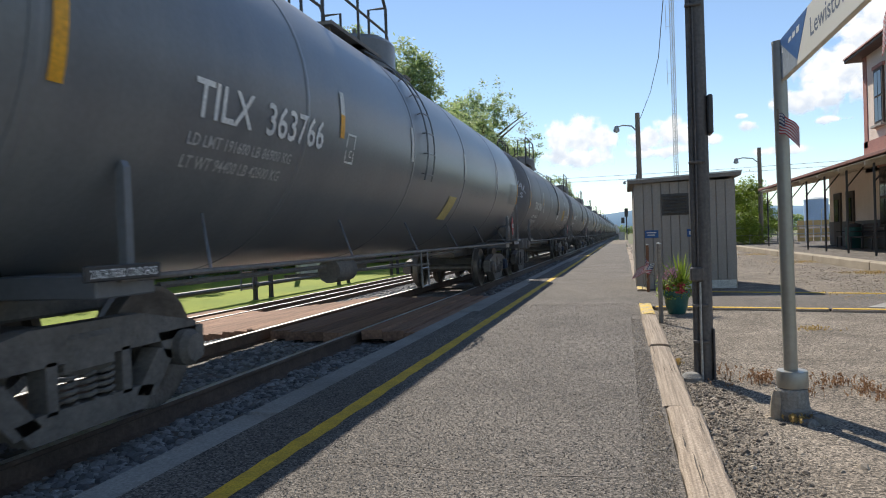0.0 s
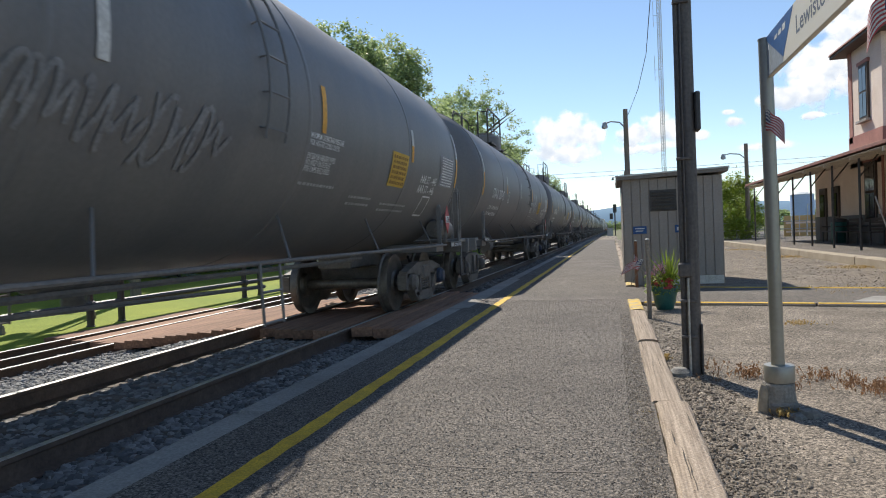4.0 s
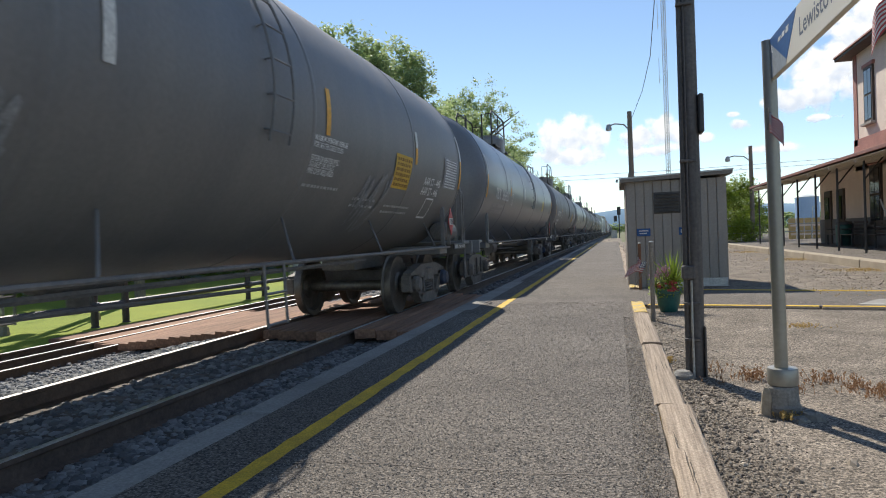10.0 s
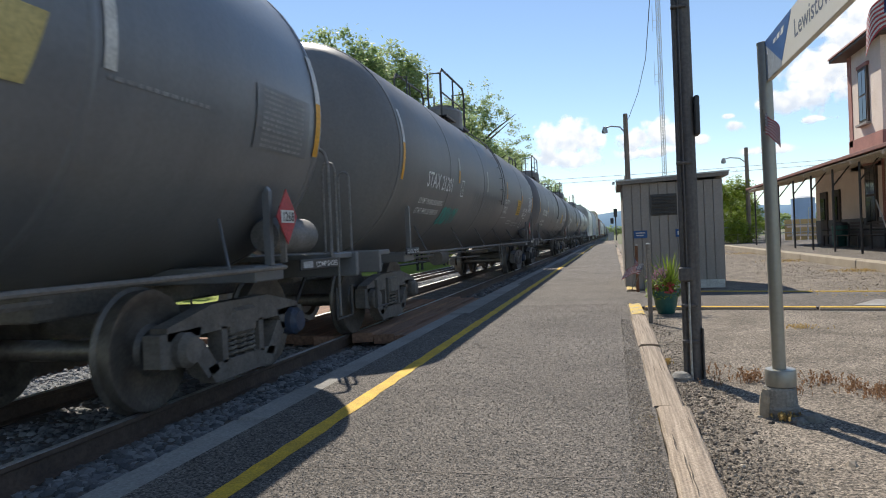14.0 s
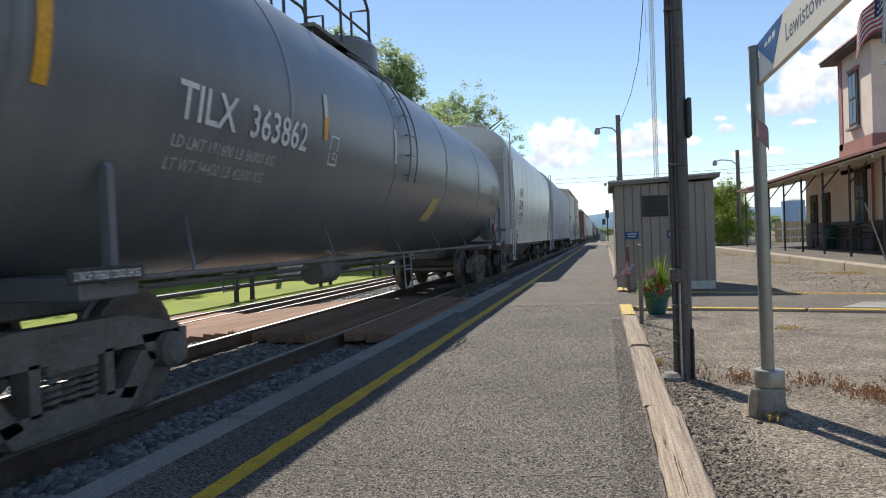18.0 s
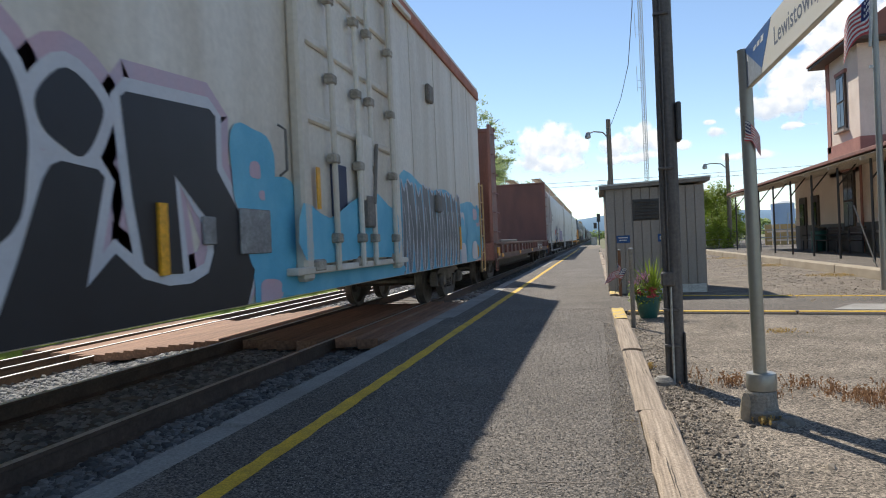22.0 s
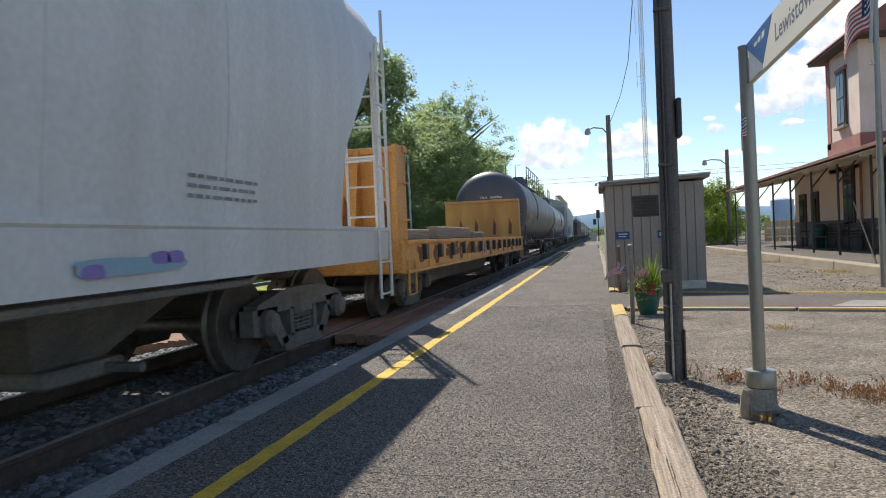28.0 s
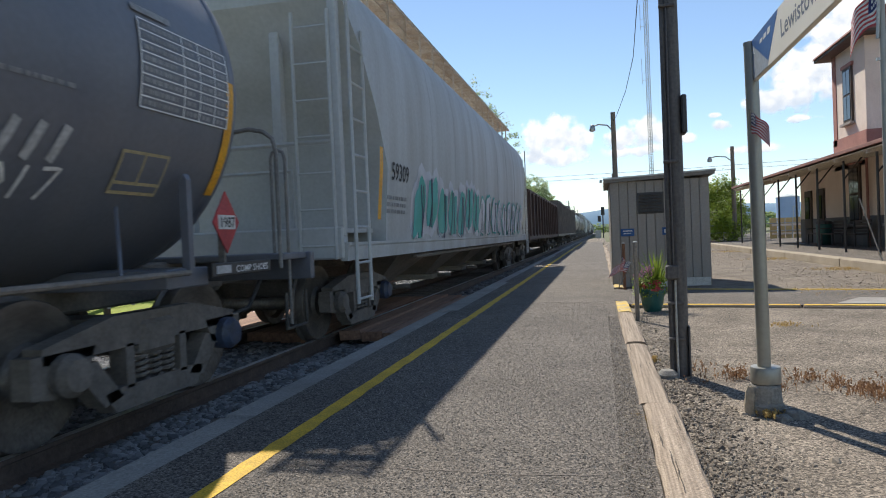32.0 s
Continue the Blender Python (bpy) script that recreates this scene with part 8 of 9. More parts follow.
for cy, cz, a, b, sd in ((2.25, 2.02, 0.24, 0.16, 1), (2.75, 1.98, 0.26, 0.19, 2), (3.24, 2.03, 0.27, 0.16, 3)):
    coat(h2, p2, puff(cy, cz, a, b, sd), PAINTS["white"], 0.018, PAINTS["ink"], 0.014)
coat(h2, p2, rounded([(3.48, 1.62), (3.55, 1.9), (3.7, 2.16), (4.05, 2.1), (4.36, 2.14), (4.52, 1.82), (4.36, 1.7), (4.47, 1.55), (4.44, 1.38), (3.8, 1.42)], 3), PAINTS["rose"], 0.02, PAINTS["ink"], 0.01)
coat(h2, p2, [(4.08, 1.78), (4.2, 1.8), (4.24, 1.5), (4.1, 1.5)], HOPPER_BLUE, 0.024, PAINTS["ink"], 0.008)
for cy, cz, a, b, sd in ((2.28, 1.74, 0.18, 0.28, 4), (2.7, 1.8, 0.23, 0.2, 5), (3.23, 1.77, 0.28, 0.27, 6)):
    coat(h2, p2, puff(cy, cz, a, b, sd), PAINTS["lilac"], 0.022, PAINTS["ink"], 0.012, label="puffy sprayed letter")
    spray(h2, p2, [(cy - 0.04, cz + 0.12), (cy, cz + 0.02), (cy + 0.01, cz - 0.14)], 0.01, PAINTS["ink"], 0.028)
for cy, cz, a, b, sd in ((2.4, 1.32, 0.27, 0.27, 7), (3.13, 1.3, 0.15, 0.25, 8), (2.87, 1.31, 0.25, 0.29, 9), (3.55, 1.34, 0.29, 0.28, 10), (4.0, 1.22, 0.2, 0.18, 11)):
    coat(h2, p2, puff(cy, cz, a, b, sd), PAINTS["lilac"], 0.026, PAINTS["ink"], 0.012, label="puffy sprayed letter")
coat(h2, p2, puff(4.2, 1.24, 0.07, 0.12, 12), PAINTS["ink"], 0.029)
for y, z0, z1, w in ((-8.3, 1.5, 2.1, 0.1), (-3.0, 1.45, 1.9, 0.13), (2.21, 1.45, 1.9, 0.13), (5.62, 1.43, 1.88, 0.09), (8.6, 1.5, 2.1, 0.1)):
    on_side(h2, p2, *sheet(y, y + w, z0, z1, 1, 1, nz=5), 0, 0, 1, REFLECT_Y, "reflector", "yellow reflective stripe", 0.036)
side_rect(h2, p2, 6.78, 7.02, 1.8, 2.02, STENCIL, "plate_mark")
on_side(h2, p2, *sheet(6.81, 6.99, 1.83, 1.98, 1, 1, nz=2), 0, 0, 1, UNDERFRAME, "plate_mark", "", 0.012)
place_car(h2, (275.9 + 296.4) / 2)


def reefer_car(length):
    car = thing("boxcar", "dirty white refrigerated boxcar with bold graffiti and plug door", "boxcar", group="cars of the freight train")
    Hh, W, z0, z1 = length / 2, 1.53, 1.0, 4.82
    part("body", Shape().box((0, 0, (z0 + z1) / 2), (2 * W, length - 1.3, z1 - z0), bevel=0.03), REEFER, car, "dirty white insulated body")
    part("roof", Shape().prism([(-W - 0.03, z1), (W + 0.03, z1), (W + 0.02, z1 + 0.1), (0.5, z1 + 0.26), (-0.5, z1 + 0.26), (-W - 0.02, z1 + 0.1)], "y", -Hh + 0.6, Hh - 0.6), REEFER, car, "shallow roof")
    part("roof_rail", Shape().box((W + 0.02, 0, z1 - 0.08), (0.05, length - 1.3, 0.2), bevel=0.01), ROOF_EDGE, car, "rusty red roof edge")
    part("side_sill", Shape().box((W - 0.05, 0, 0.9), (0.1, length - 1.3, 0.25), bevel=0.01).box((-W + 0.05, 0, 0.9), (0.1, length - 1.3, 0.25), bevel=0.01), REEFER, car)
    for s in (-1, 1):
        for k in range(11):
            part("end_rib", Shape().box((0, s * (Hh - 0.62), 1.35 + 0.3 * k), (2 * W - 0.4, 0.1, 0.14), bevel=0.04), REEFER, car, "pressed end rib")
        part("end_stripe", Shape().box((0, s * (Hh - 0.585), 3.9), (2 * W - 0.5, 0.03, 0.14)), PAINTS["red"], car, "faded red band")
        for sx in (-1, 1):
            lad = Shape()
            x, y = sx * (W + 0.06), s * (Hh - 0.75)
            for dy in (0, 0.45):
                lad.tube([(x, y - s * dy, 0.5), (x, y - s * dy, 2.6)], 0.022, 6)
            for z in (0.55, 0.95, 1.35, 1.75, 2.15, 2.55):
                lad.tube([(x, y, z), (x, y - s * 0.45, z)], 0.016, 5)
            part("corner_ladder", lad, LADDER_TAN if s > 0 else REEFER, car, "tan corner ladder" if s > 0 else "corner ladder")
            lad = Shape()
            for dx in (0.9, 1.35):
                lad.tube([(sx * dx, s * (Hh - 0.53), 1.1), (sx * dx, s * (Hh - 0.53), 4.2)], 0.02, 6)
            for k in range(9):
                lad.tube([(sx * 0.9, s * (Hh - 0.53), 1.2 + 0.35 * k), (sx * 1.35, s * (Hh - 0.53), 1.2 + 0.35 * k)], 0.015, 5)
            part("end_ladder", lad, REEFER, car, "end ladder")
        add_truck(car, s * (Hh - 2.6))
    # plug door with its rods and ribs
    d = part("door", Shape().box((W + 0.035, 1.0, 2.85), (0.08, 3.1, 3.6), bevel=0.02), REEFER, car, "plug door with locking rods")
    for y in (-0.5, 2.5):
        part("door_frame", Shape().box((W + 0.06, y, 2.8), (0.12, 0.2, 3.8), bevel=0.03), REEFER, d, "door edge frame")
    for y in (0.1, 0.85, 1.3, 2.15):
        part("door_rod", Shape().tube([(W + 0.16, y, 0.98), (W + 0.16, y, 4.6)], 0.032, 8), REEFER, d, "vertical locking rod")
        for z in (1.3, 2.1, 2.9, 3.7):
            part("rod_keeper", Shape().box((W + 0.15, y, z), (0.1, 0.14, 0.1), bevel=0.015), REEFER_DIRT, d)
    for z in (1.14, 1.45, 2.45, 3.2, 3.9, 4.4):
        part("door_rib", Shape().box((W + 0.09, 1.0, z), (0.05, 3.0, 0.09), bevel=0.02), REEFER, d)
    part("door_panel", Shape().box((W + 0.085, 0.38, 1.8), (0.03, 0.42, 0.55), bevel=0.01), PAINTS["navy"], d, "dark blue plate")
    part("door_plate", Shape().box((W + 0.16, 1.08, 2.1), (0.05, 0.36, 0.75), bevel=0.01), REEFER, d, "pale plate over the gear")
    part("door_gear", Shape().box((W + 0.17, 1.08, 1.6), (0.09, 0.24, 0.36), bevel=0.02).tube([(W + 0.22, 1.15, 1.7), (W + 0.22, 1.3, 2.4)], 0.022, 6), UNDERFRAME, d, "locking gear")
    part("reflector", Shape().box((W + 0.125, -0.26, 1.78), (0.012, 0.08, 0.4)), REFLECT_Y, d, "yellow reflective stripe")
    part("grab_iron", Shape().tube([(W + 0.02, -0.86, 1.85), (W + 0.09, -0.86, 1.9), (W + 0.09, -0.86, 2.25), (W + 0.02, -0.86, 2.3)], 0.012, 6), UNDERFRAME, car)
    part("door_track", Shape().box((W + 0.07, 1.0, 1.0), (0.12, 3.6, 0.07), bevel=0.01).box((W + 0.06, 1.0, 4.66), (0.06, 5.4, 0.07), bevel=0.01), REEFER, car, "door track")
    for y in (-0.3, 0.9, 2.2):
        part("roller_bracket", Shape().box((W + 0.09, y, 1.04), (0.1, 0.3, 0.14), bevel=0.03), REEFER_DIRT, car)
    for k, y in enumerate((-8.6, -7.0, -5.4, -3.8, 3.8, 5.4, 7.0, 8.6)):
        part("side_seam", Shape().box((W + 0.003, y, 2.9), (0.012, 0.03, 3.5)), REEFER, car)
    for y, z in ((4.9, 3.75), (5.2, 1.9), (-9.3, 2.6)):
        part("vent_box", Shape().box((W + 0.04, y, z), (0.08, 0.3, 0.3), bevel=0.02), UNDERFRAME, car)
    for y, w, hh in ((-1.34, 0.5, 0.36), (-2.02, 0.16, 0.2), (-8.6, 0.5, 0.36)):
        part("patch_plate", Shape().box((W + 0.02, y, 1.36), (0.02, w, hh), bevel=0.006), PATCH, car, "grey riveted patch plate")
    couplers(car, Hh)
    prof = [(W, 0.9), (W, 4.7)]
    text_on(car, prof, "CRYX", -7.4, 3.9, 0.6, PAINTS["red"], "faded red letters")
    wild = [(-4.1, 0.72), (-3.79, 0.95), (-3.67, 1.2), (-3.5, 1.6), (-3.44, 1.68), (-3.37, 1.71), (-3.1, 1.69), (-3.05, 1.65), (-3.23, 1.04), (-2.99, 1.22), (-2.75, 1.06), (-2.5, 1.0), (-2.25, 1.0), (-2.04, 1.06), (-1.96, 1.2), (-1.97, 1.4), (-2.39, 1.72), (-2.34, 1.07), (-2.6, 1.08), (-2.74, 1.15), (-2.82, 1.55), (-2.89, 2.14), (-2.84, 2.18), (-1.94, 2.24), (-1.86, 2.2), (-1.87, 1.81), (-1.6, 1.53), (-1.4, 1.3), (-1.36, 1.04), (-1.5, 0.72)]
    dot = rounded([(-3.51, 2.04), (-3.3, 2.21), (-3.05, 2.07), (-3.08, 1.91), (-3.21, 1.75), (-3.36, 1.79), (-3.49, 1.88)])
    cee = rounded([(-4.6, 2.3), (-4.1, 2.35), (-3.72, 2.2), (-3.59, 1.92), (-3.59, 1.64), (-3.7, 1.33), (-4.2, 1.1), (-4.8, 1.1), (-5.0, 1.6)])
    for word in (wild, dot, cee):
        for w, tone, lift in ((0.19, "rose", 0.004), (0.085, "white", 0.008)):
            spray(car, prof, list(word) + list(word[:2]), w, PAINTS[tone], lift)
        coat(car, prof, word, PAINTS["black"], 0.012, label="huge dark sprayed letter")
    for cy, cz, a, b, sd, tone in ((-1.32, 1.85, 0.36, 0.36, 1, "sky"), (-1.0, 1.4, 0.5, 0.45, 2, "sky"), (-1.0, 0.9, 0.4, 0.22, 3, "sky"), (-0.75, 1.6, 0.25, 0.2, 4, "sky"), (-1.3, 1.86, 0.09, 0.07, 5, "rose"), (-1.2, 1.66, 0.05, 0.04, 6, "rose"), (-1.1, 0.86, 0.2, 0.1, 7, "rose")):
        coat(car, prof, puff(cy, cz, a, b, sd), PAINTS[tone], 0.014 if tone == "sky" else 0.017)
    coat(car, prof, rounded([(-0.75, 0.79), (-0.75, 0.96), (0.5, 0.96), (2.7, 0.95), (2.9, 0.8), (1.0, 0.79)], 3), PAINTS["sky"], 0.02)
    coat(car, prof, rounded([(-0.6, 1.1), (-0.62, 1.62), (0.0, 1.5), (0.6, 1.68), (1.4, 1.86), (2.0, 1.72), (2.42, 1.6), (2.42, 1.1), (1.0, 1.08)], 3), PAINTS["sky"], 0.12)
    coat(car, prof, rounded([(2.6, 0.75), (2.7, 1.8), (3.2, 2.3), (4.6, 2.1), (6.0, 2.2), (7.2, 2.0), (8.6, 2.1), (9.7, 1.7), (9.8, 0.85), (6.0, 0.76)], 3), PAINTS["sky"], 0.01)
    rr = random.Random(43)
    y = 3.15
    while y < 7.3:
        w = rr.uniform(0.2, 0.34)
        coat(car, prof, rounded([(y - w, 0.85), (y - w * 0.6, 1.6 + rr.uniform(-0.1, 0.2)), (y - w * 0.8, 2.15), (y, 1.95 + rr.uniform(0, 0.2)), (y + w * 0.5, 2.1), (y + w, 1.5), (y + w * 0.9, 0.86), (y + w * 0.4, 0.84), (y + w * 0.2, 1.3), (y - w * 0.3, 0.85)], 3), PAINTS["slate"], 0.016, PAINTS["white"], 0.016, label="dark sprayed letter")
        spray(car, prof, [(y - 0.3 * w, 1.8), (y + 0.2 * w, 1.4), (y - 0.1 * w, 1.1)], 0.012, PAINTS["white"], 0.02)
        y += w * 1.75
    for k in range(16):
        coat(car, prof, puff(rr.uniform(7.2, 9.7), rr.uniform(0.95, 2.0), rr.uniform(0.12, 0.35), rr.uniform(0.1, 0.25), k), PAINTS[rr.choice(("sky", "gold", "white", "sky", "rose"))], 0.013 + 0.0006 * k)
    for k in range(22):
        coat(car, prof, puff(-9.6 + 0.22 * k, rr.uniform(1.0, 1.8), rr.uniform(0.14, 0.3), rr.uniform(0.15, 0.4), k + 40), PAINTS[rr.choice(("sky", "navy", "white", "gold"))], 0.006 + 0.0005 * k)
    for y in (-7.3, -2.56, 7.2):
        part("reflector", Shape().box((W + 0.025, y, 1.3), (0.02, 0.09, 0.46)), REFLECT_Y, car, "yellow reflective stripe")
    return car


place_car(reefer_car(21.4), (296.4 + 318.0) / 2)


def bulkhead_flat(length, mat, label, bulk_h, deck=1.22, words=(), sill=0.5, clear=(0, 0), bulk=None, sill_mat=None):
    car = thing("flat_car", label, "flat car", group="cars of the freight train")
    Hh = length / 2
    part("deck", Shape().box((0, 0, deck - 0.05), (2.9, length - 1.2, 0.1)), TIE, car, "dark plank deck")
    for sx in (-1, 1):
        part("side_sill", Shape().box((sx * 1.44, 0, deck - sill / 2), (0.09, length - 1.0, sill), bevel=0.012).box((sx * 1.49, 0, deck - 0.03), (0.1, length - 1.0, 0.05)).box((sx * 1.47, 0, deck - sill + 0.03), (0.12, length - 1.0, 0.05)), sill_mat or mat, car, "deep side sill")
        n = round((length - 3) / 1.05)
        for k in range(n):
            y = -length / 2 + 1.6 + (length - 3.2) * k / (n - 1)
            if clear[0] < y < clear[1]:
                continue
            part("stake_pocket", Shape().box((sx * 1.51, y, deck - 0.2), (0.1, 0.17, 0.24), bevel=0.01), BLACK_STEEL if mat is FLAT_YELLOW else mat, car, "stake pocket")
    for k in range(3):
        part("deck_chain", Shape().box((0.9 - 0.9 * k, (k - 1) * 3.0, deck + 0.05), (0.1, 5.0, 0.09), bevel=0.02), UNDERFRAME, car)
    for s in (-1, 1):
        y, deep = bulk[s > 0] if bulk else (s * (Hh - 0.85), 0.4)
        b = part("bulkhead", Shape().box((0, y, deck + bulk_h / 2), (2.85, 0.1, bulk_h), bevel=0.015).box((0, y, deck + bulk_h - 0.04), (2.9, 0.2, 0.1), bevel=0.01), mat, car, "steel end bulkhead")
        for sx in (-1.38, -0.7, 0.0, 0.7, 1.38):
            edge = abs(sx) > 1
            part("bulkhead_post", Shape().prism([(y + s * 0.02, deck - 0.2), (y + s * (deep + 0.1), deck - 0.2), (y + s * (deep if edge else 0.12), deck + bulk_h), (y + s * 0.02, deck + bulk_h)], "x", sx - 0.04, sx + 0.04), mat, b, "braced post")
        for sx in (-1, 1):
            for k in range(int(bulk_h / 0.55)):
                z = deck + 0.3 + 0.55 * k
                part("grab_iron", Shape().tube([(sx * 1.42, y + s * 0.06, z), (sx * 1.5, y + s * 0.08, z), (sx * 1.5, y + s * (deep - 0.06), z), (sx * 1.42, y + s * (deep - 0.04), z)], 0.014, 6), mat, b)
        part("end_sill", Shape().box((0, s * (Hh - 0.5), deck - 0.25), (2.95, 0.12, 0.5), bevel=0.02), mat, car)
        add_truck(car, s * (Hh - 2.3))
        for sx in (-1, 1):
            part("corner_step", Shape().tube([(sx * 1.5, s * (Hh - 0.6), deck - 0.3), (sx * 1.5, s * (Hh - 0.6), 0.4), (sx * 1.5, s * (Hh - 1.0), 0.4), (sx * 1.5, s * (Hh - 1.0), deck - 0.3)], 0.02, 6), mat, car)
    part("center_sill", Shape().prism([(-Hh + 3.2, 1.1), (-Hh + 3.2, 0.9), (-Hh + 4.6, 0.3), (Hh - 4.6, 0.3), (Hh - 3.2, 0.9), (Hh - 3.2, 1.1)], "x", -0.62, 0.62), UNDERFRAME, car, "fishbelly centre sill")
    couplers(car, Hh)
    prof = [(1.49, 0.5), (1.49, 1.3)]
    for word, y, k, m in words:
        text_on(car, prof, word, y, deck - sill + 0.09, k, m)
    for k in range(5):
        y = -Hh + 1.6 + (length - 3.4) * k / 4
        if clear[0] < y + 0.5 < clear[1]:
            y = 4.75
        part("reflector", Shape().box((1.496, y + 0.5, deck - 0.4), (0.012, 0.42, 0.13)), REFLECT_Y, car, "yellow reflective patch")
    return car


f1 = bulkhead_flat(22.9, OXIDE, "long oxide-red bulkhead flat car, empty and rusty", 3.35, 1.18, (("ATW", 3.3, 0.37, STENCIL), ("317", 4.52, 0.33, STENCIL), ("065", 5.56, 0.33, STENCIL)), clear=(3.0, 6.5), bulk=((-9.68, 0.86), (10.5, 0.4)), sill_mat=OXIDE_GRIME)
print_rows(f1, [(1.49, 0.5), (1.49, 1.3)], -4.4, 1.0, 1.3, 2, 0.17, STENCIL_DIM, 8, 0.09)
for s in (-1, 1):
    part("corner_plate", Shape().box((1.5, s * 10.25, 0.92), (0.03, 0.42, 0.24)), REFLECT_Y, f1, "yellow plate")
place_car(f1, (319.0 + 342.0) / 2)

hop = {}


def paint_figure(c, p):
    """Navy and white sprayed figure beside a red one, then violet letters."""
    coat(c, p, rounded([(-3.5, 1.75), (-3.1, 2.05), (-2.6, 2.0), (-2.15, 2.03), (-2.08, 2.12), (-1.8, 1.88), (-1.64, 2.05), (-1.42, 2.15), (-1.14, 2.14), (-0.94, 1.92), (-0.76, 1.92), (-0.68, 1.78), (-0.9, 1.6), (-0.76, 1.42), (-0.56, 1.36), (-0.24, 1.06), (-0.5, 0.99), (-2.3, 0.99), (-3.4, 0.99)], 3), PAINTS["white"], 0.018, PAINTS["navy"], 0.018)
    coat(c, p, rounded([(-3.35, 1.7), (-3.0, 1.9), (-2.6, 1.86), (-2.3, 1.9), (-2.2, 1.78), (-2.18, 1.6), (-2.4, 1.6), (-2.7, 1.5), (-3.2, 1.4)]), PAINTS["red"], 0.022)
    coat(c, p, rounded([(-3.2, 1.3), (-2.6, 1.42), (-2.25, 1.2), (-2.2, 1.0), (-3.1, 1.0)]), PAINTS["navy"], 0.022)
    coat(c, p, rounded([(-2.13, 1.96), (-2.08, 2.0), (-1.92, 1.82), (-1.93, 1.4), (-1.84, 1.3), (-1.5, 1.24), (-1.46, 1.4), (-1.8, 1.52), (-1.8, 1.8), (-1.65, 1.97), (-1.43, 2.07), (-1.18, 2.06), (-1.0, 1.95), (-0.95, 1.86), (-1.26, 1.82), (-1.3, 1.68), (-1.16, 1.65), (-0.97, 1.45), (-0.66, 1.3), (-0.74, 1.15), (-0.56, 1.0), (-1.2, 1.0), (-2.12, 1.0), (-2.16, 1.5)], 3), PAINTS["navy"], 0.022)
    coat(c, p, [(-1.3, 1.68), (-1.27, 1.82), (-0.86, 1.91), (-0.77, 1.91), (-0.69, 1.77), (-0.88, 1.63), (-1.05, 1.61)], PAINTS["white"], 0.0245, PAINTS["navy"], 0.01)
    coat(c, p, [(-1.26, 1.72), (-1.23, 1.82), (-1.07, 1.86), (-0.86, 1.885), (-0.98, 1.745)], PAINTS["navy"], 0.028)
    spray(c, p, [(-1.12, 1.82), (-1.04, 1.84), (-0.94, 1.855)], 0.012, PAINTS["white"], 0.031)
    spray(c, p, [(-0.98, 1.88), (-0.9, 1.9), (-0.82, 1.9)], 0.01, PAINTS["red"], 0.031)
    coat(c, p, rounded([(-1.42, 1.85), (-1.28, 1.79), (-1.35, 1.64), (-1.48, 1.55), (-1.58, 1.64), (-1.56, 1.77)]), PAINTS["white"], 0.026, PAINTS["navy"], 0.008)
    coat(c, p, rounded([(-1.46, 1.78), (-1.42, 1.71), (-1.46, 1.63), (-1.51, 1.7)]), PAINTS["navy"], 0.029)
    coat(c, p, rounded([(-1.35, 1.79), (-1.31, 1.76), (-1.34, 1.66), (-1.38, 1.7)]), PAINTS["navy"], 0.029)
    coat(c, p, rounded([(-1.68, 1.86), (-1.59, 1.96), (-1.41, 2.02), (-1.22, 2.01), (-1.05, 1.93), (-1.22, 1.965), (-1.45, 1.965), (-1.62, 1.89)]), PAINTS["white"], 0.026)
    spray(c, p, [(-1.74, 1.86), (-1.66, 2.0), (-1.5, 2.08), (-1.3, 2.09), (-1.1, 2.03), (-0.98, 1.92)], 0.009, PAINTS["mist"], 0.026)
    coat(c, p, rounded([(-2.11, 1.99), (-1.99, 1.93), (-1.93, 1.84), (-1.98, 1.62), (-2.0, 1.82)]), PAINTS["white"], 0.026)
    coat(c, p, [(-1.9, 1.92), (-1.84, 1.86), (-1.83, 1.74), (-1.86, 1.62), (-1.78, 1.47), (-1.5, 1.47), (-1.5, 1.43), (-1.83, 1.43), (-1.79, 1.33), (-1.58, 1.27), (-1.57, 1.2), (-1.78, 1.2), (-1.93, 1.33), (-1.95, 1.6)], PAINTS["white"], 0.0255)
    coat(c, p, [(-1.8, 1.425), (-1.52, 1.43), (-1.52, 1.3), (-1.6, 1.285), (-1.77, 1.33)], PAINTS["navy"], 0.0285)
    coat(c, p, [(-1.91, 1.66), (-1.86, 1.66), (-1.81, 1.5), (-1.92, 1.51)], PAINTS["navy"], 0.0285)
    coat(c, p, [(-1.49, 1.4), (-1.41, 1.43), (-1.36, 1.39), (-1.14, 1.27), (-1.2, 1.19), (-1.25, 1.3), (-1.33, 1.3), (-1.29, 1.2), (-1.29, 1.06), (-1.33, 1.06), (-1.34, 1.2), (-1.42, 1.3)], PAINTS["white"], 0.0255)
    coat(c, p, [(-1.42, 1.38), (-1.34, 1.36), (-1.35, 1.32), (-1.42, 1.34)], PAINTS["navy"], 0.0285)
    spray(c, p, [(-1.31, 1.06), (-1.3, 1.14), (-1.2, 1.15), (-1.19, 1.05)], 0.016, PAINTS["white"], 0.026)
    spray(c, p, [(-1.5, 1.46), (-1.5, 1.38), (-1.48, 1.34)], 0.012, PAINTS["red"], 0.029)
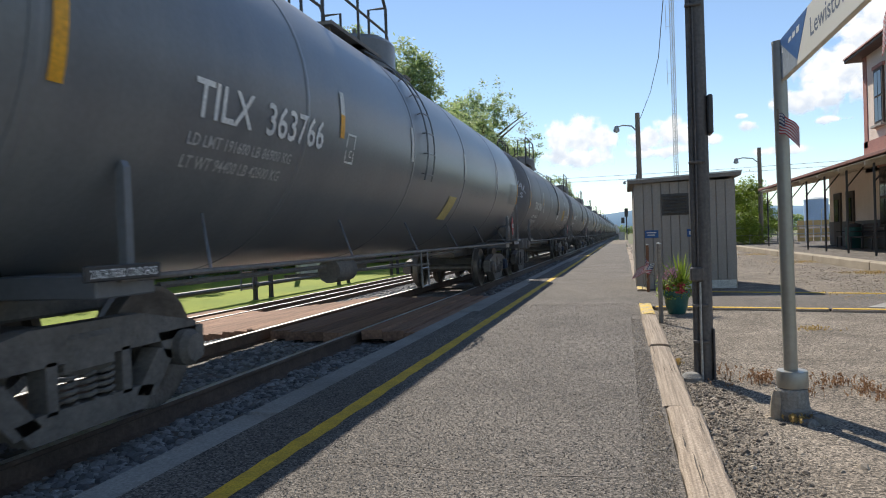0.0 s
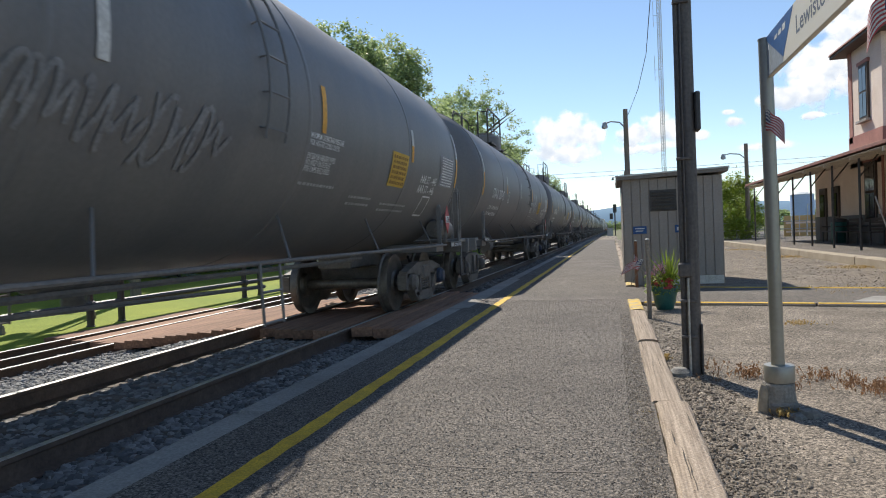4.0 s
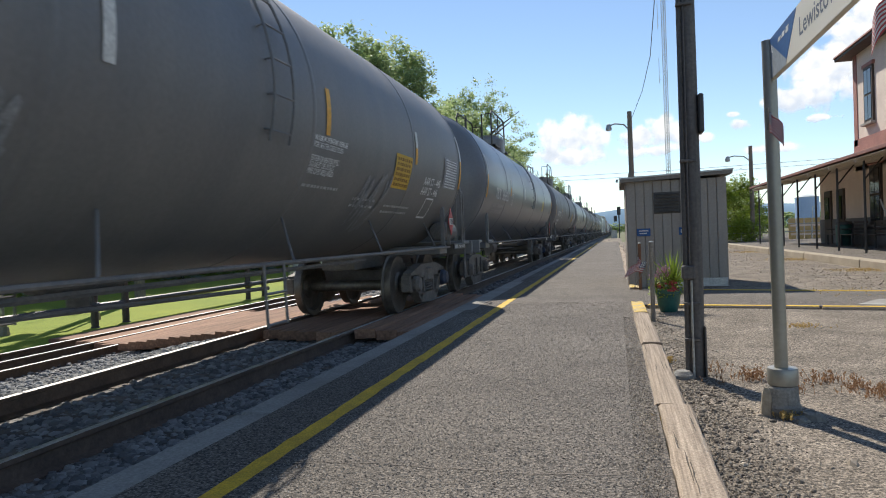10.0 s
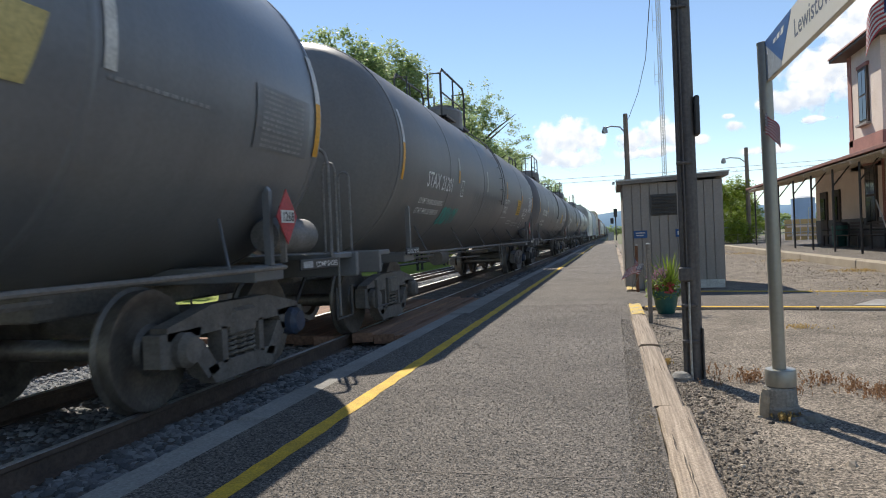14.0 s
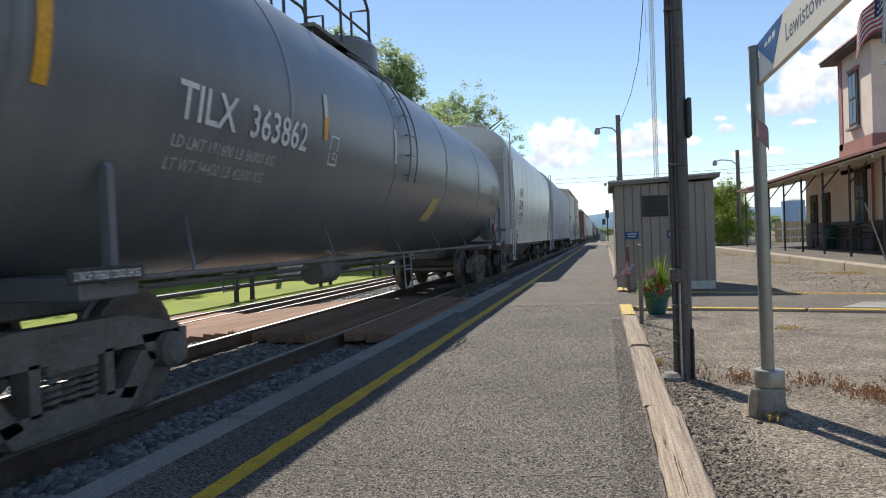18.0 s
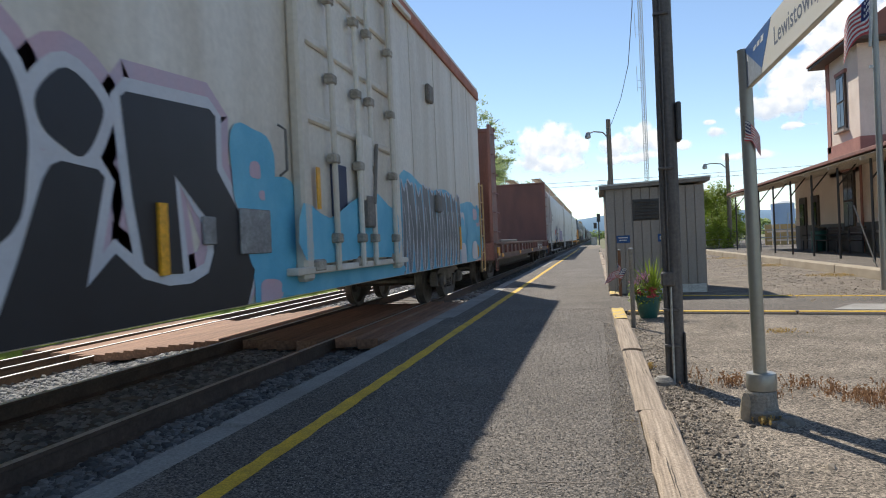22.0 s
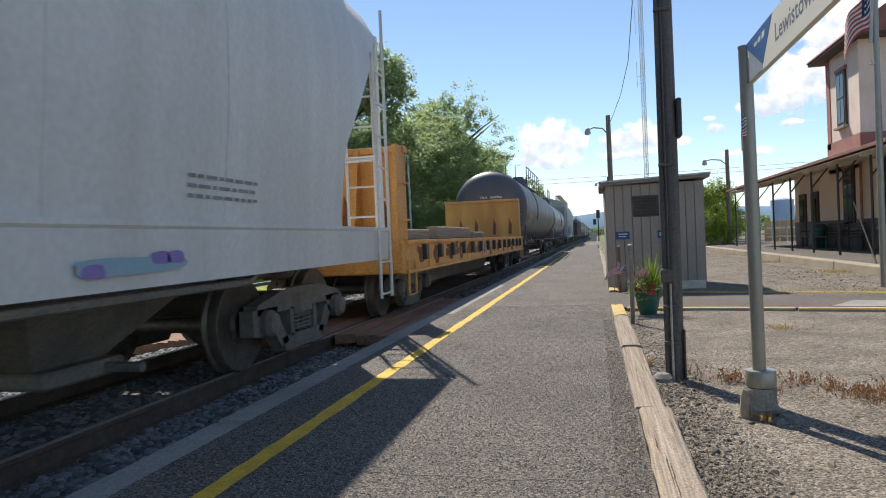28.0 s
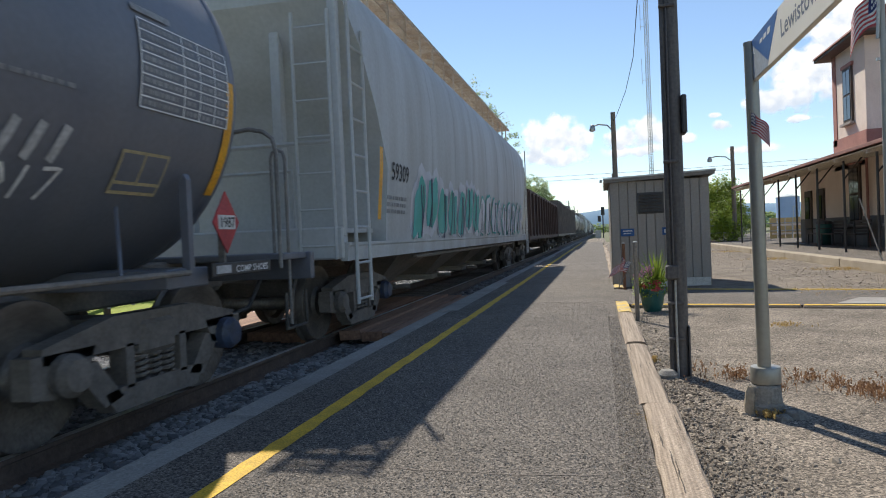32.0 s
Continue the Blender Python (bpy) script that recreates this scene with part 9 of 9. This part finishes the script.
    coat(c, p, [(-1.04, 1.6), (-0.93, 1.5), (-0.82, 1.41), (-0.64, 1.39), (-0.52, 1.31), (-0.48, 1.2), (-0.27, 0.99), (-0.5, 0.99), (-0.56, 1.1), (-0.62, 1.15), (-0.72, 1.12), (-0.66, 1.26), (-0.76, 1.34), (-0.92, 1.42), (-1.08, 1.54)], PAINTS["white"], 0.0255, PAINTS["navy"], 0.007)
    coat(c, p, [(-0.64, 1.31), (-0.55, 1.3), (-0.55, 1.22), (-0.65, 1.23)], PAINTS["navy"], 0.029)
    coat(c, p, [(-0.46, 1.08), (-0.36, 1.07), (-0.33, 1.0), (-0.44, 1.0)], PAINTS["navy"], 0.029)
    spray(c, p, [(-0.98, 1.0), (-0.8, 1.01), (-0.64, 1.05), (-0.6, 1.13)], 0.012, PAINTS["white"], 0.0265)
    coat(c, p, [(-2.44, 1.7), (-2.36, 1.62), (-2.2, 1.58), (-2.17, 1.3), (-2.1, 1.24), (-2.06, 0.99), (-2.09, 0.99), (-2.13, 1.22), (-2.25, 1.26), (-2.36, 1.36)], PAINTS["white"], 0.0255)
    coat(c, p, [(-2.33, 1.49), (-2.21, 1.49), (-2.23, 1.3), (-2.3, 1.35)], PAINTS["navy"], 0.0285)
    coat(c, p, rounded([(-2.18, 1.19), (-2.13, 1.12), (-2.14, 1.03), (-2.3, 0.99), (-2.4, 0.99), (-2.22, 1.04), (-2.18, 1.1)]), PAINTS["white"], 0.0258)
    coat(c, p, rounded([(-2.5, 1.88), (-2.28, 1.91), (-2.23, 1.82), (-2.21, 1.68), (-2.28, 1.82), (-2.36, 1.85), (-2.5, 1.82)]), PAINTS["white"], 0.0255)
    spray(c, p, [(-2.5, 1.94), (-2.3, 1.95), (-2.2, 1.9), (-2.18, 1.75)], 0.01, PAINTS["rose"], 0.0255)
    for cy, cz, a, b, sd in ((-1.86, 2.08, 0.1, 0.12, 61), (-0.86, 1.55, 0.1, 0.1, 62), (-0.36, 1.24, 0.09, 0.1, 63)):
        coat(c, p, puff(cy, cz, a, b, sd), PAINTS["grey"], 0.014)
    coat(c, p, puff(-0.42, 1.52, 0.25, 0.16, 6, 0.1), PAINTS["gold"], 0.018)
    for k in range(4):
        spray(c, p, [(-0.55 + 0.08 * k, 1.6), (-0.52 + 0.08 * k, 1.66 - 0.02 * (k % 2)), (-0.49 + 0.08 * k, 1.6)], 0.007, PAINTS["navy"], 0.021)
    spray(c, p, [(-0.42, 1.56), (-0.48, 1.49), (-0.38, 1.5), (-0.34, 1.46)], 0.008, PAINTS["navy"], 0.021)
    spray(c, p, [(-0.45, 1.4), (-0.4, 1.46), (-0.34, 1.4), (-0.28, 1.45)], 0.009, PAINTS["navy"], 0.021)
    coat(c, p, puff(-0.1, 1.09, 0.13, 0.1, 64, 0.1), PAINTS["gold"], 0.017)
    spray(c, p, [(-0.18, 1.04), (-0.14, 1.14), (-0.1, 1.05), (-0.04, 1.14), (0.0, 1.06)], 0.007, PAINTS["navy"], 0.02)
    spray(c, p, [(0.72, 1.26), (0.8, 1.12), (0.92, 1.26), (0.82, 1.05), (0.78, 1.0)], 0.02, PAINTS["navy"], 0.02)
    spray(c, p, [(1.22, 1.02), (1.3, 1.16), (1.4, 1.04), (1.5, 1.15), (1.62, 1.04), (1.74, 1.14), (1.84, 1.02)], 0.018, PAINTS["navy"], 0.02)
    coat(c, p, puff(0.95, 1.58, 0.16, 0.09, 8, 0.4), PAINTS["grey"], 0.018)
    coat(c, p, rounded([(1.0, 1.36), (1.3, 1.42), (1.62, 1.67), (1.75, 1.6), (1.66, 1.38), (1.98, 1.2), (2.0, 1.0), (1.15, 1.0), (1.2, 1.24)]), PAINTS["rose"], 0.016)
    r2 = random.Random(53)
    y, k = 1.9, 0
    while y < 5.9:
        w = r2.uniform(0.17, 0.27) if k else 0.42
        hh = (0.46 if k < 2 else 0.36) * r2.uniform(0.9, 1.08)
        coat(c, p, puff(y + w, 1.42 + (hh - 0.36), w * 1.15, hh * 1.08, k, 0.3), PAINTS["navy" if k < 2 else "violet"], 0.018)
        coat(c, p, puff(y + w, 1.4 + (hh - 0.36), w, hh, k + 30, 0.5), PAINTS["violet" if k % 2 else "lilac"], 0.022, PAINTS["navy"], 0.01, label="violet sprayed letter")
        for q in (-0.4, 0.3):
            spray(c, p, [(y + w + q * w, 1.62), (y + w + (q + 0.25) * w, 1.45), (y + w + (q - 0.1) * w, 1.25)], 0.011, PAINTS["white" if q < 0 else "navy"], 0.026)
        y += w * 1.7
        k += 1
    coat(c, p, rounded([(5.9, 1.35), (6.3, 1.4), (6.7, 1.2), (6.5, 1.02), (5.9, 1.02)]), PAINTS["rose"], 0.016)


for idx, ya, yb in ((3, 342.0, 360.9), (4, 360.9, 380.8), (5, 380.8, 400.2)):
    c, p = hopper_car(yb - ya - 0.05, HOPPER_WHITE, "dirty white covered hopper car with a rusty roof walk" + (" and graffiti" if idx < 5 else ""), 4, inset=2.2, walk_mat=WALKWAY, tall=1.0, base=1.38, pipe_z=0.47 if idx == 3 else 0.92)
    if idx == 3:
        marks = set(c.children)
        paint_figure(c, p)
        for o in c.children:
            if o not in marks:
                o.matrix_basis = pose(0, -0.45, 0)
    print_rows(c, p, -1.0, 2.5, 0.95, 8, 0.075, GREY_INK, idx, 0.04)
    print_rows(c, p, -7.4, 2.62, 0.62, 1, 0.3, GREY_INK, idx + 9, 0.14)
    print_rows(c, p, -7.4, 2.36, 0.62, 1, 0.3, GREY_INK, idx + 12, 0.14)
    print_rows(c, p, -7.4, 1.66, 0.7, 3, 0.09, GREY_INK, idx + 14, 0.045)
    for k in range(7 if idx < 5 else 0):
        y = -7.2 + 2.6 * k
        part("reflector", Shape().box((1.58, y + 0.2, 1.05), (0.012, 0.42, 0.13)), REFLECT_Y, c, "yellow reflective patch")
    if idx == 5:
        print_rows(c, p, 4.7, 1.7, 1.05, 3, 0.07, GREY_PALE, 77, 0.026)
        coat(c, p, puff(4.1, 1.12, 0.5, 0.05, 3), PAINTS["mist"], 0.016)
        for y in (3.75, 4.35, 4.5):
            coat(c, p, puff(y, 1.1 + 0.06 * (y > 4), 0.09, 0.04, 5), PAINTS["violet"], 0.018)
        print_rows(c, p, 3.8, 1.1, 0.5, 1, 0.1, GREY_INK, 78, 0.05)
    place_car(c, (ya + yb) / 2)

f2 = bulkhead_flat(17.6, FLAT_YELLOW, "yellow bulkhead flat car with rust stains, empty", 1.42, 1.22)
for k, y in enumerate((-6.5, -3.3, 0.6, 3.9, 6.8)):
    part("rust_stain", Shape().prism([(y, 0.86), (y + 0.25, 0.84), (y + 0.32, 1.02), (y + 0.12, 1.1), (y - 0.05, 1.0)], "x", 1.486, 1.491), RUST, f2, "rust stain")
for y in (-7.95, 7.95):
    for x in (-0.9, -0.3, 0.4, 1.0):
        for q in (-0.056, 0.056):
            part("rust_stain", Shape().prism([(x, 1.35), (x + 0.12, 1.3), (x + 0.15, 1.7), (x + 0.05, 1.95)], "y", y + q - 0.002, y + q + 0.002), RUST, f2)
rr = random.Random(12)
for k in range(14):
    y = -7.2 + 14.4 * k / 13
    part("soot_stain", Shape().prism(puff(y - 0.1 + rr.uniform(-0.06, 0.06), 0.97 + rr.uniform(-0.03, 0.03), rr.uniform(0.14, 0.26), rr.uniform(0.1, 0.17), 200 + k), "x", 1.484, 1.4872), SOOT, f2, "sooty stain round a stake pocket")
for k in range(44):
    y, z = -8 + 16 * rr.random(), rr.uniform(0.84, 1.12)
    part("rust_stain", Shape().prism(puff(y, z, rr.uniform(0.03, 0.15), rr.uniform(0.02, 0.08), k), "x", 1.484, 1.4885 + 0.0002 * k), RUST if k % 3 else TIE if k % 2 else PINK_TRIM, f2, "rust stain")
for y, w, hh, x in ((-2.9, 3.6, 0.26, 1.05), (0.55, 1.7, 0.17, 1.0), (-5.9, 2.2, 0.2, 0.9)):
    part("deck_timber", Shape().box((x, y, 1.22 + hh / 2), (0.22, w, hh), bevel=0.02), TIMBER, f2, "weathered timber on the deck")
vs, fs = scrawl(91, 0.5, 0.36, thick=0.014)
part("graffiti", Shape().add([(1.496, -0.95 + v[0], 0.74 + v[1]) for v in vs], fs).mesh("graffiti", STENCIL), None, f2, "pale sprayed scrawl")
place_car(f2, (400.2 + 417.9) / 2)

tb = tank_car(1.53, 2.44, 9.1, 21.2, TANK_BLACK, None, "long matt black tank car with yellow stencilling", trucks=8.45, rail=(-1.5, 6.2), ladder=-4.5)
dress_tank(tb, 1.53, 2.44, 9.1, "TILX  363766", "black", (), bands=(-2.6, 0.22, 3.0, 5.9), number_y=-7.0, size=0.26, ink=PLAQUE)
place_car(tb, 428.5)
tn = tank_car(1.45, 2.4, 7.5, 18.4, TANK_NAVY, None, "dark navy tank car with white letters and graffiti", trucks=7.0, gear=False)
dress_tank(tn, 1.45, 2.4, 7.5, "ADMX 30533", "navy", ((61, -5.05, -0.86, 0.62, 0.36, STENCIL_MID, 0.009), (62, -2.1, -0.62, 0.3, 0.14, STENCIL_MID, 0.008)), "1987", bands=(-4.19, -1.23, 1.7, 4.65), number_y=-5.79, size=0.3)
part("graffiti", wrap(*hand_letters("2017", 0.17, 0.17, 0.011), 5.3, 1.5, 1, 1.45, 2.4, 0.008, STENCIL, "graffiti"), None, tn, "thin white chalk numerals")
for k in range(5):
    part("chalk_bar", wrap(*stroke([(5.14 + 0.175 * k + 0.012 * q, 1.7 + 0.033 * q) for q in range(7)], 0.03), 0, 0, 1, 1.45, 2.4, 0.008, STENCIL_MID, "chalk_bar"), None, tn, "slanted white chalk bar")


def chalk_flower(car, cy, cz, R, zc):
    """A chalk-drawn flower: a pale heart, looped petals, two long ears and a trailing stem."""
    def lay(pts, w, mat):
        part("graffiti", wrap(*stroke(pts, w), cy, cz, 1, R, zc, 0.008, mat, "graffiti"), None, car, "white chalk loop")
    def petal(ang, r0, r1, wide, w=0.009):
        ca, sa = math.cos(ang), math.sin(ang)
        pts = []
        for k in range(17):
            u = k / 16
            along, off = r0 + (r1 - r0) * math.sin(math.pi * u) ** 0.7, wide * math.sin(2 * math.pi * u)
            pts.append(((along * ca - off * sa) * 1.35, (along * sa + off * ca) * 0.62))
        lay(pts, w, STENCIL)
    core = [(0.17 * math.cos(t) * (1.1 + 0.1 * math.sin(3 * t)), 0.09 * math.sin(t)) for t in [math.pi * k / 10 for k in range(20)]]
    part("graffiti", wrap(core, [tuple(range(20))], cy, cz, 1, R, zc, 0.009, STENCIL_MID, "graffiti"), None, car, "pale sprayed heart of a flower")
    rnd = random.Random(12)
    for k in range(14):
        far = 0.6 if k in (0, 6, 7) else 0.44
        petal(2 * math.pi * k / 14 + rnd.uniform(-0.1, 0.1), 0.13, far * rnd.uniform(0.85, 1.05), rnd.uniform(0.07, 0.1))
    for k in range(9):
        petal(2 * math.pi * (k + 0.4) / 9, 0.1, 0.26, 0.05, 0.006)
    for y, h, lean in ((0.02, 0.34, 0.08), (0.14, 0.44, 0.16)):
        lay([(y + lean * u + 0.055 * math.sin(2 * math.pi * v), 0.1 + (h - 0.1) * u) for u, v in [(math.sin(math.pi * k / 16) ** 0.8, k / 16) for k in range(17)]], 0.01, STENCIL)
    for y, e in ((-0.12, -0.5), (-0.05, -0.56), (0.02, -0.5)):
        lay([(y - 0.42 * k / 12 + 0.03 * math.sin(k), -0.14 + (e + 0.14) * k / 12) for k in range(13)], 0.008, STENCIL_MID)


chalk_flower(tn, -3.42, 1.8, 1.45, 2.4)
part("small_print", wrap(*sheet(-4.95, -4.35, 1.4, 1.43, 1.45, 2.4, nz=1), 0, 0, 1, 1.45, 2.4, 0.007, STENCIL_MID, "small_print"), None, tn, "worn line of white print")
part("small_label", wrap(*sheet(-1.15, -0.85, 1.6, 1.74, 1.45, 2.4, nz=2), 0, 0, 1, 1.45, 2.4, 0.008, STENCIL_MID, "small_label"), None, tn, "small red and white label")
for k in range(3):
    part("label_line", wrap(*sheet(-1.13, -0.87, 1.615 + 0.042 * k, 1.635 + 0.042 * k, 1.45, 2.4, nz=1), 0, 0, 1, 1.45, 2.4, 0.011, PLACARD_RED, "label_line"), None, tn, "red print")
kite = [(3.35 + 1.3 * u - 0.95 * v * u + 0.4 * v * (1 - u), 3.12 - 0.32 * u - v * (0.85 - 0.32 * u)) for v in [k / 8 for k in range(9)] for u in (0, 0.5, 1)]
part("emblem", wrap(kite, [(3 * k + q, 3 * k + 3 + q, 3 * k + 4 + q, 3 * k + 1 + q) for k in range(8) for q in (0, 1)], 0, 0, 1, 1.45, 2.4, 0.008, STENCIL, "emblem"), None, tn, "white pointed emblem")
for k in range(3):
    part("emblem_bar", wrap(*stroke([(3.85 + 0.3 * k + 0.04 * q, 1.98 + 0.045 * q) for q in range(6)], 0.035), 0, 0, 1, 1.45, 2.4, 0.008, STENCIL, "emblem_bar"), None, tn, "white slanted bar")
place_car(tn, 448.55)
h6, p6 = hopper_car(19.5, HOPPER_OLD, "weathered grey covered hopper car with green and white graffiti", 4, inset=1.9, walk_mat=WALKWAY, tall=1.03)
text_on(h6, p6, "59309", -7.75, 1.98, 0.33, INK)
print_rows(h6, p6, -7.9, 1.72, 0.9, 3, 0.09, STENCIL_DIM, 15)
mural(h6, p6, -6.7, 1.0, 5.6, 1.3, PAINTS["green"], PAINTS["white"], 71, 7, glow=PAINTS["white"], inner=PAINTS["navy"])
mural(h6, p6, -1.2, 1.0, 8.6, 1.25, PAINTS["white"], PAINTS["green"], 72, 9, inner=PAINTS["navy"])
side_rect(h6, p6, -8.25, -8.12, 1.45, 2.35, REFLECT_Y, "reflector", "yellow reflective stripe")
place_car(h6, (457.75 + 477.3) / 2)


def gondola(length, mat, label, h=1.9):
    car = thing("gondola_car", label, "gondola car", group="cars of the freight train")
    Hh, z0 = length / 2, 1.05
    for sx in (-1, 1):
        part("side_wall", Shape().box((sx * 1.5, 0, z0 + h / 2), (0.06, length - 1.2, h)).box((sx * 1.52, 0, z0 + h - 0.06), (0.12, length - 1.2, 0.12), bevel=0.01).box((sx * 1.5, 0, z0), (0.12, length - 1.0, 0.2), bevel=0.01), mat, car, "steel side wall")
        n = round(length / 1.5)
        for k in range(n):
            part("side_post", Shape().box((sx * 1.57, -Hh + 0.8 + (length - 1.6) * k / (n - 1), z0 + h / 2), (0.1, 0.12, h - 0.1), bevel=0.015), mat, car)
    for s in (-1, 1):
        part("end_wall", Shape().box((0, s * (Hh - 0.6), z0 + h / 2), (3.0, 0.08, h)), mat, car, "steel end wall")
        add_truck(car, s * (Hh - 2.3))
    part("floor", Shape().box((0, 0, z0), (2.95, length - 1.2, 0.1)), mat, car)
    part("center_sill", Shape().box((0, 0, 0.85), (0.5, length - 1.0, 0.32)), UNDERFRAME, car)
    couplers(car, Hh)
    return car


y = 477.3
for k, (L, kind) in enumerate(((19.2, "g"), (16.5, "g2"), (16.5, "g2"), (18.05, "t"), (18.05, "t"), (18.05, "t"), (19.8, "h"), (18.05, "t"), (18.05, "t"), (19.8, "h"), (18.05, "t"), (18.05, "t"), (18.05, "t"), (18.05, "t"), (19.8, "h"), (18.05, "t"))):
    if kind == "g":
        c = gondola(L, GON_BROWN, "dark brown open gondola car")
    elif kind == "g2":
        c = gondola(L, UNDERFRAME, "grimy open gondola car with high sides", 2.3)
    elif kind == "t":
        c = copy_thing(BASE["stax" if k % 3 else "tilx"], pose(0, 0, 0))
    else:
        c, _ = hopper_car(L, HOPPER_OLD, "grey covered hopper car far down the train", 3)
    place_car(c, y + L / 2)
    y += L
for k, o in enumerate(BASE.values()):
    place_car(o, 7.4 + 18.05 * (-3.5 - k))


def sway(flag, place):
    """The small flag turns about its stick as the wind and the passing cars push it."""
    turns = ((0, -50), (1, -110), (2, -165), (2.5, -100), (3, -40), (4.5, -70), (6, -35), (7, -75), (8, -45), (9, -65), (11, -90), (13, -70), (15, -110), (17, -168), (18, -90), (19, -5), (20, -20), (21, -10), (22, 0), (23, -75), (24, -140), (26, -120), (28, -140), (29, -168), (30, -110), (31, -85), (32, -65))
    walk(flag, [(t, pose(*place, 0, 0, a)) for t, a in turns])


def motions():
    """The whole train rolls towards the camera at one steady speed; wheels near the platform turn."""
    sway(SIGN_FLAG, (0.905, 4.43, 1.77))
    for car, y in CARS:
        walk(car, [(t, pose(TRACK_X, y + (2 - t) * SPEED, RAIL_Z)) for t in (0.0, 8.0, 16.0, 24.0, 32.0)])
        for t in car.children:
            if not t.name.startswith("truck"):
                continue
            for w in t.children:
                if w.name.startswith("wheelset"):
                    turn_wheel(w, y + t.location.y)


def turn_wheel(w, y):
    """Rolls while the wheel is from 24 m ahead of the camera to 3 m behind it."""
    t0, t1 = 2 + (y - 24) / SPEED, 2 + (y + 3) / SPEED
    if t1 < 0 or t0 > 32:
        return
    t0, t1 = max(0.0, t0), min(32.0, t1)
    base = w.matrix_basis.copy()
    rows, n = [], max(1, round((t1 - t0) / 0.0333333))
    step = SPEED * (t1 - t0) / n / 0.46
    if t0 > 0.05:
        rows.append((0.0, base))
    for k in range(n + 1):
        rows.append((t0 + (t1 - t0) * k / n, base @ Matrix.Rotation(step * k, 4, "X")))
    if t1 < 31.95:
        rows.append((32.0, rows[-1][1]))
    walk(w, rows)


motions()
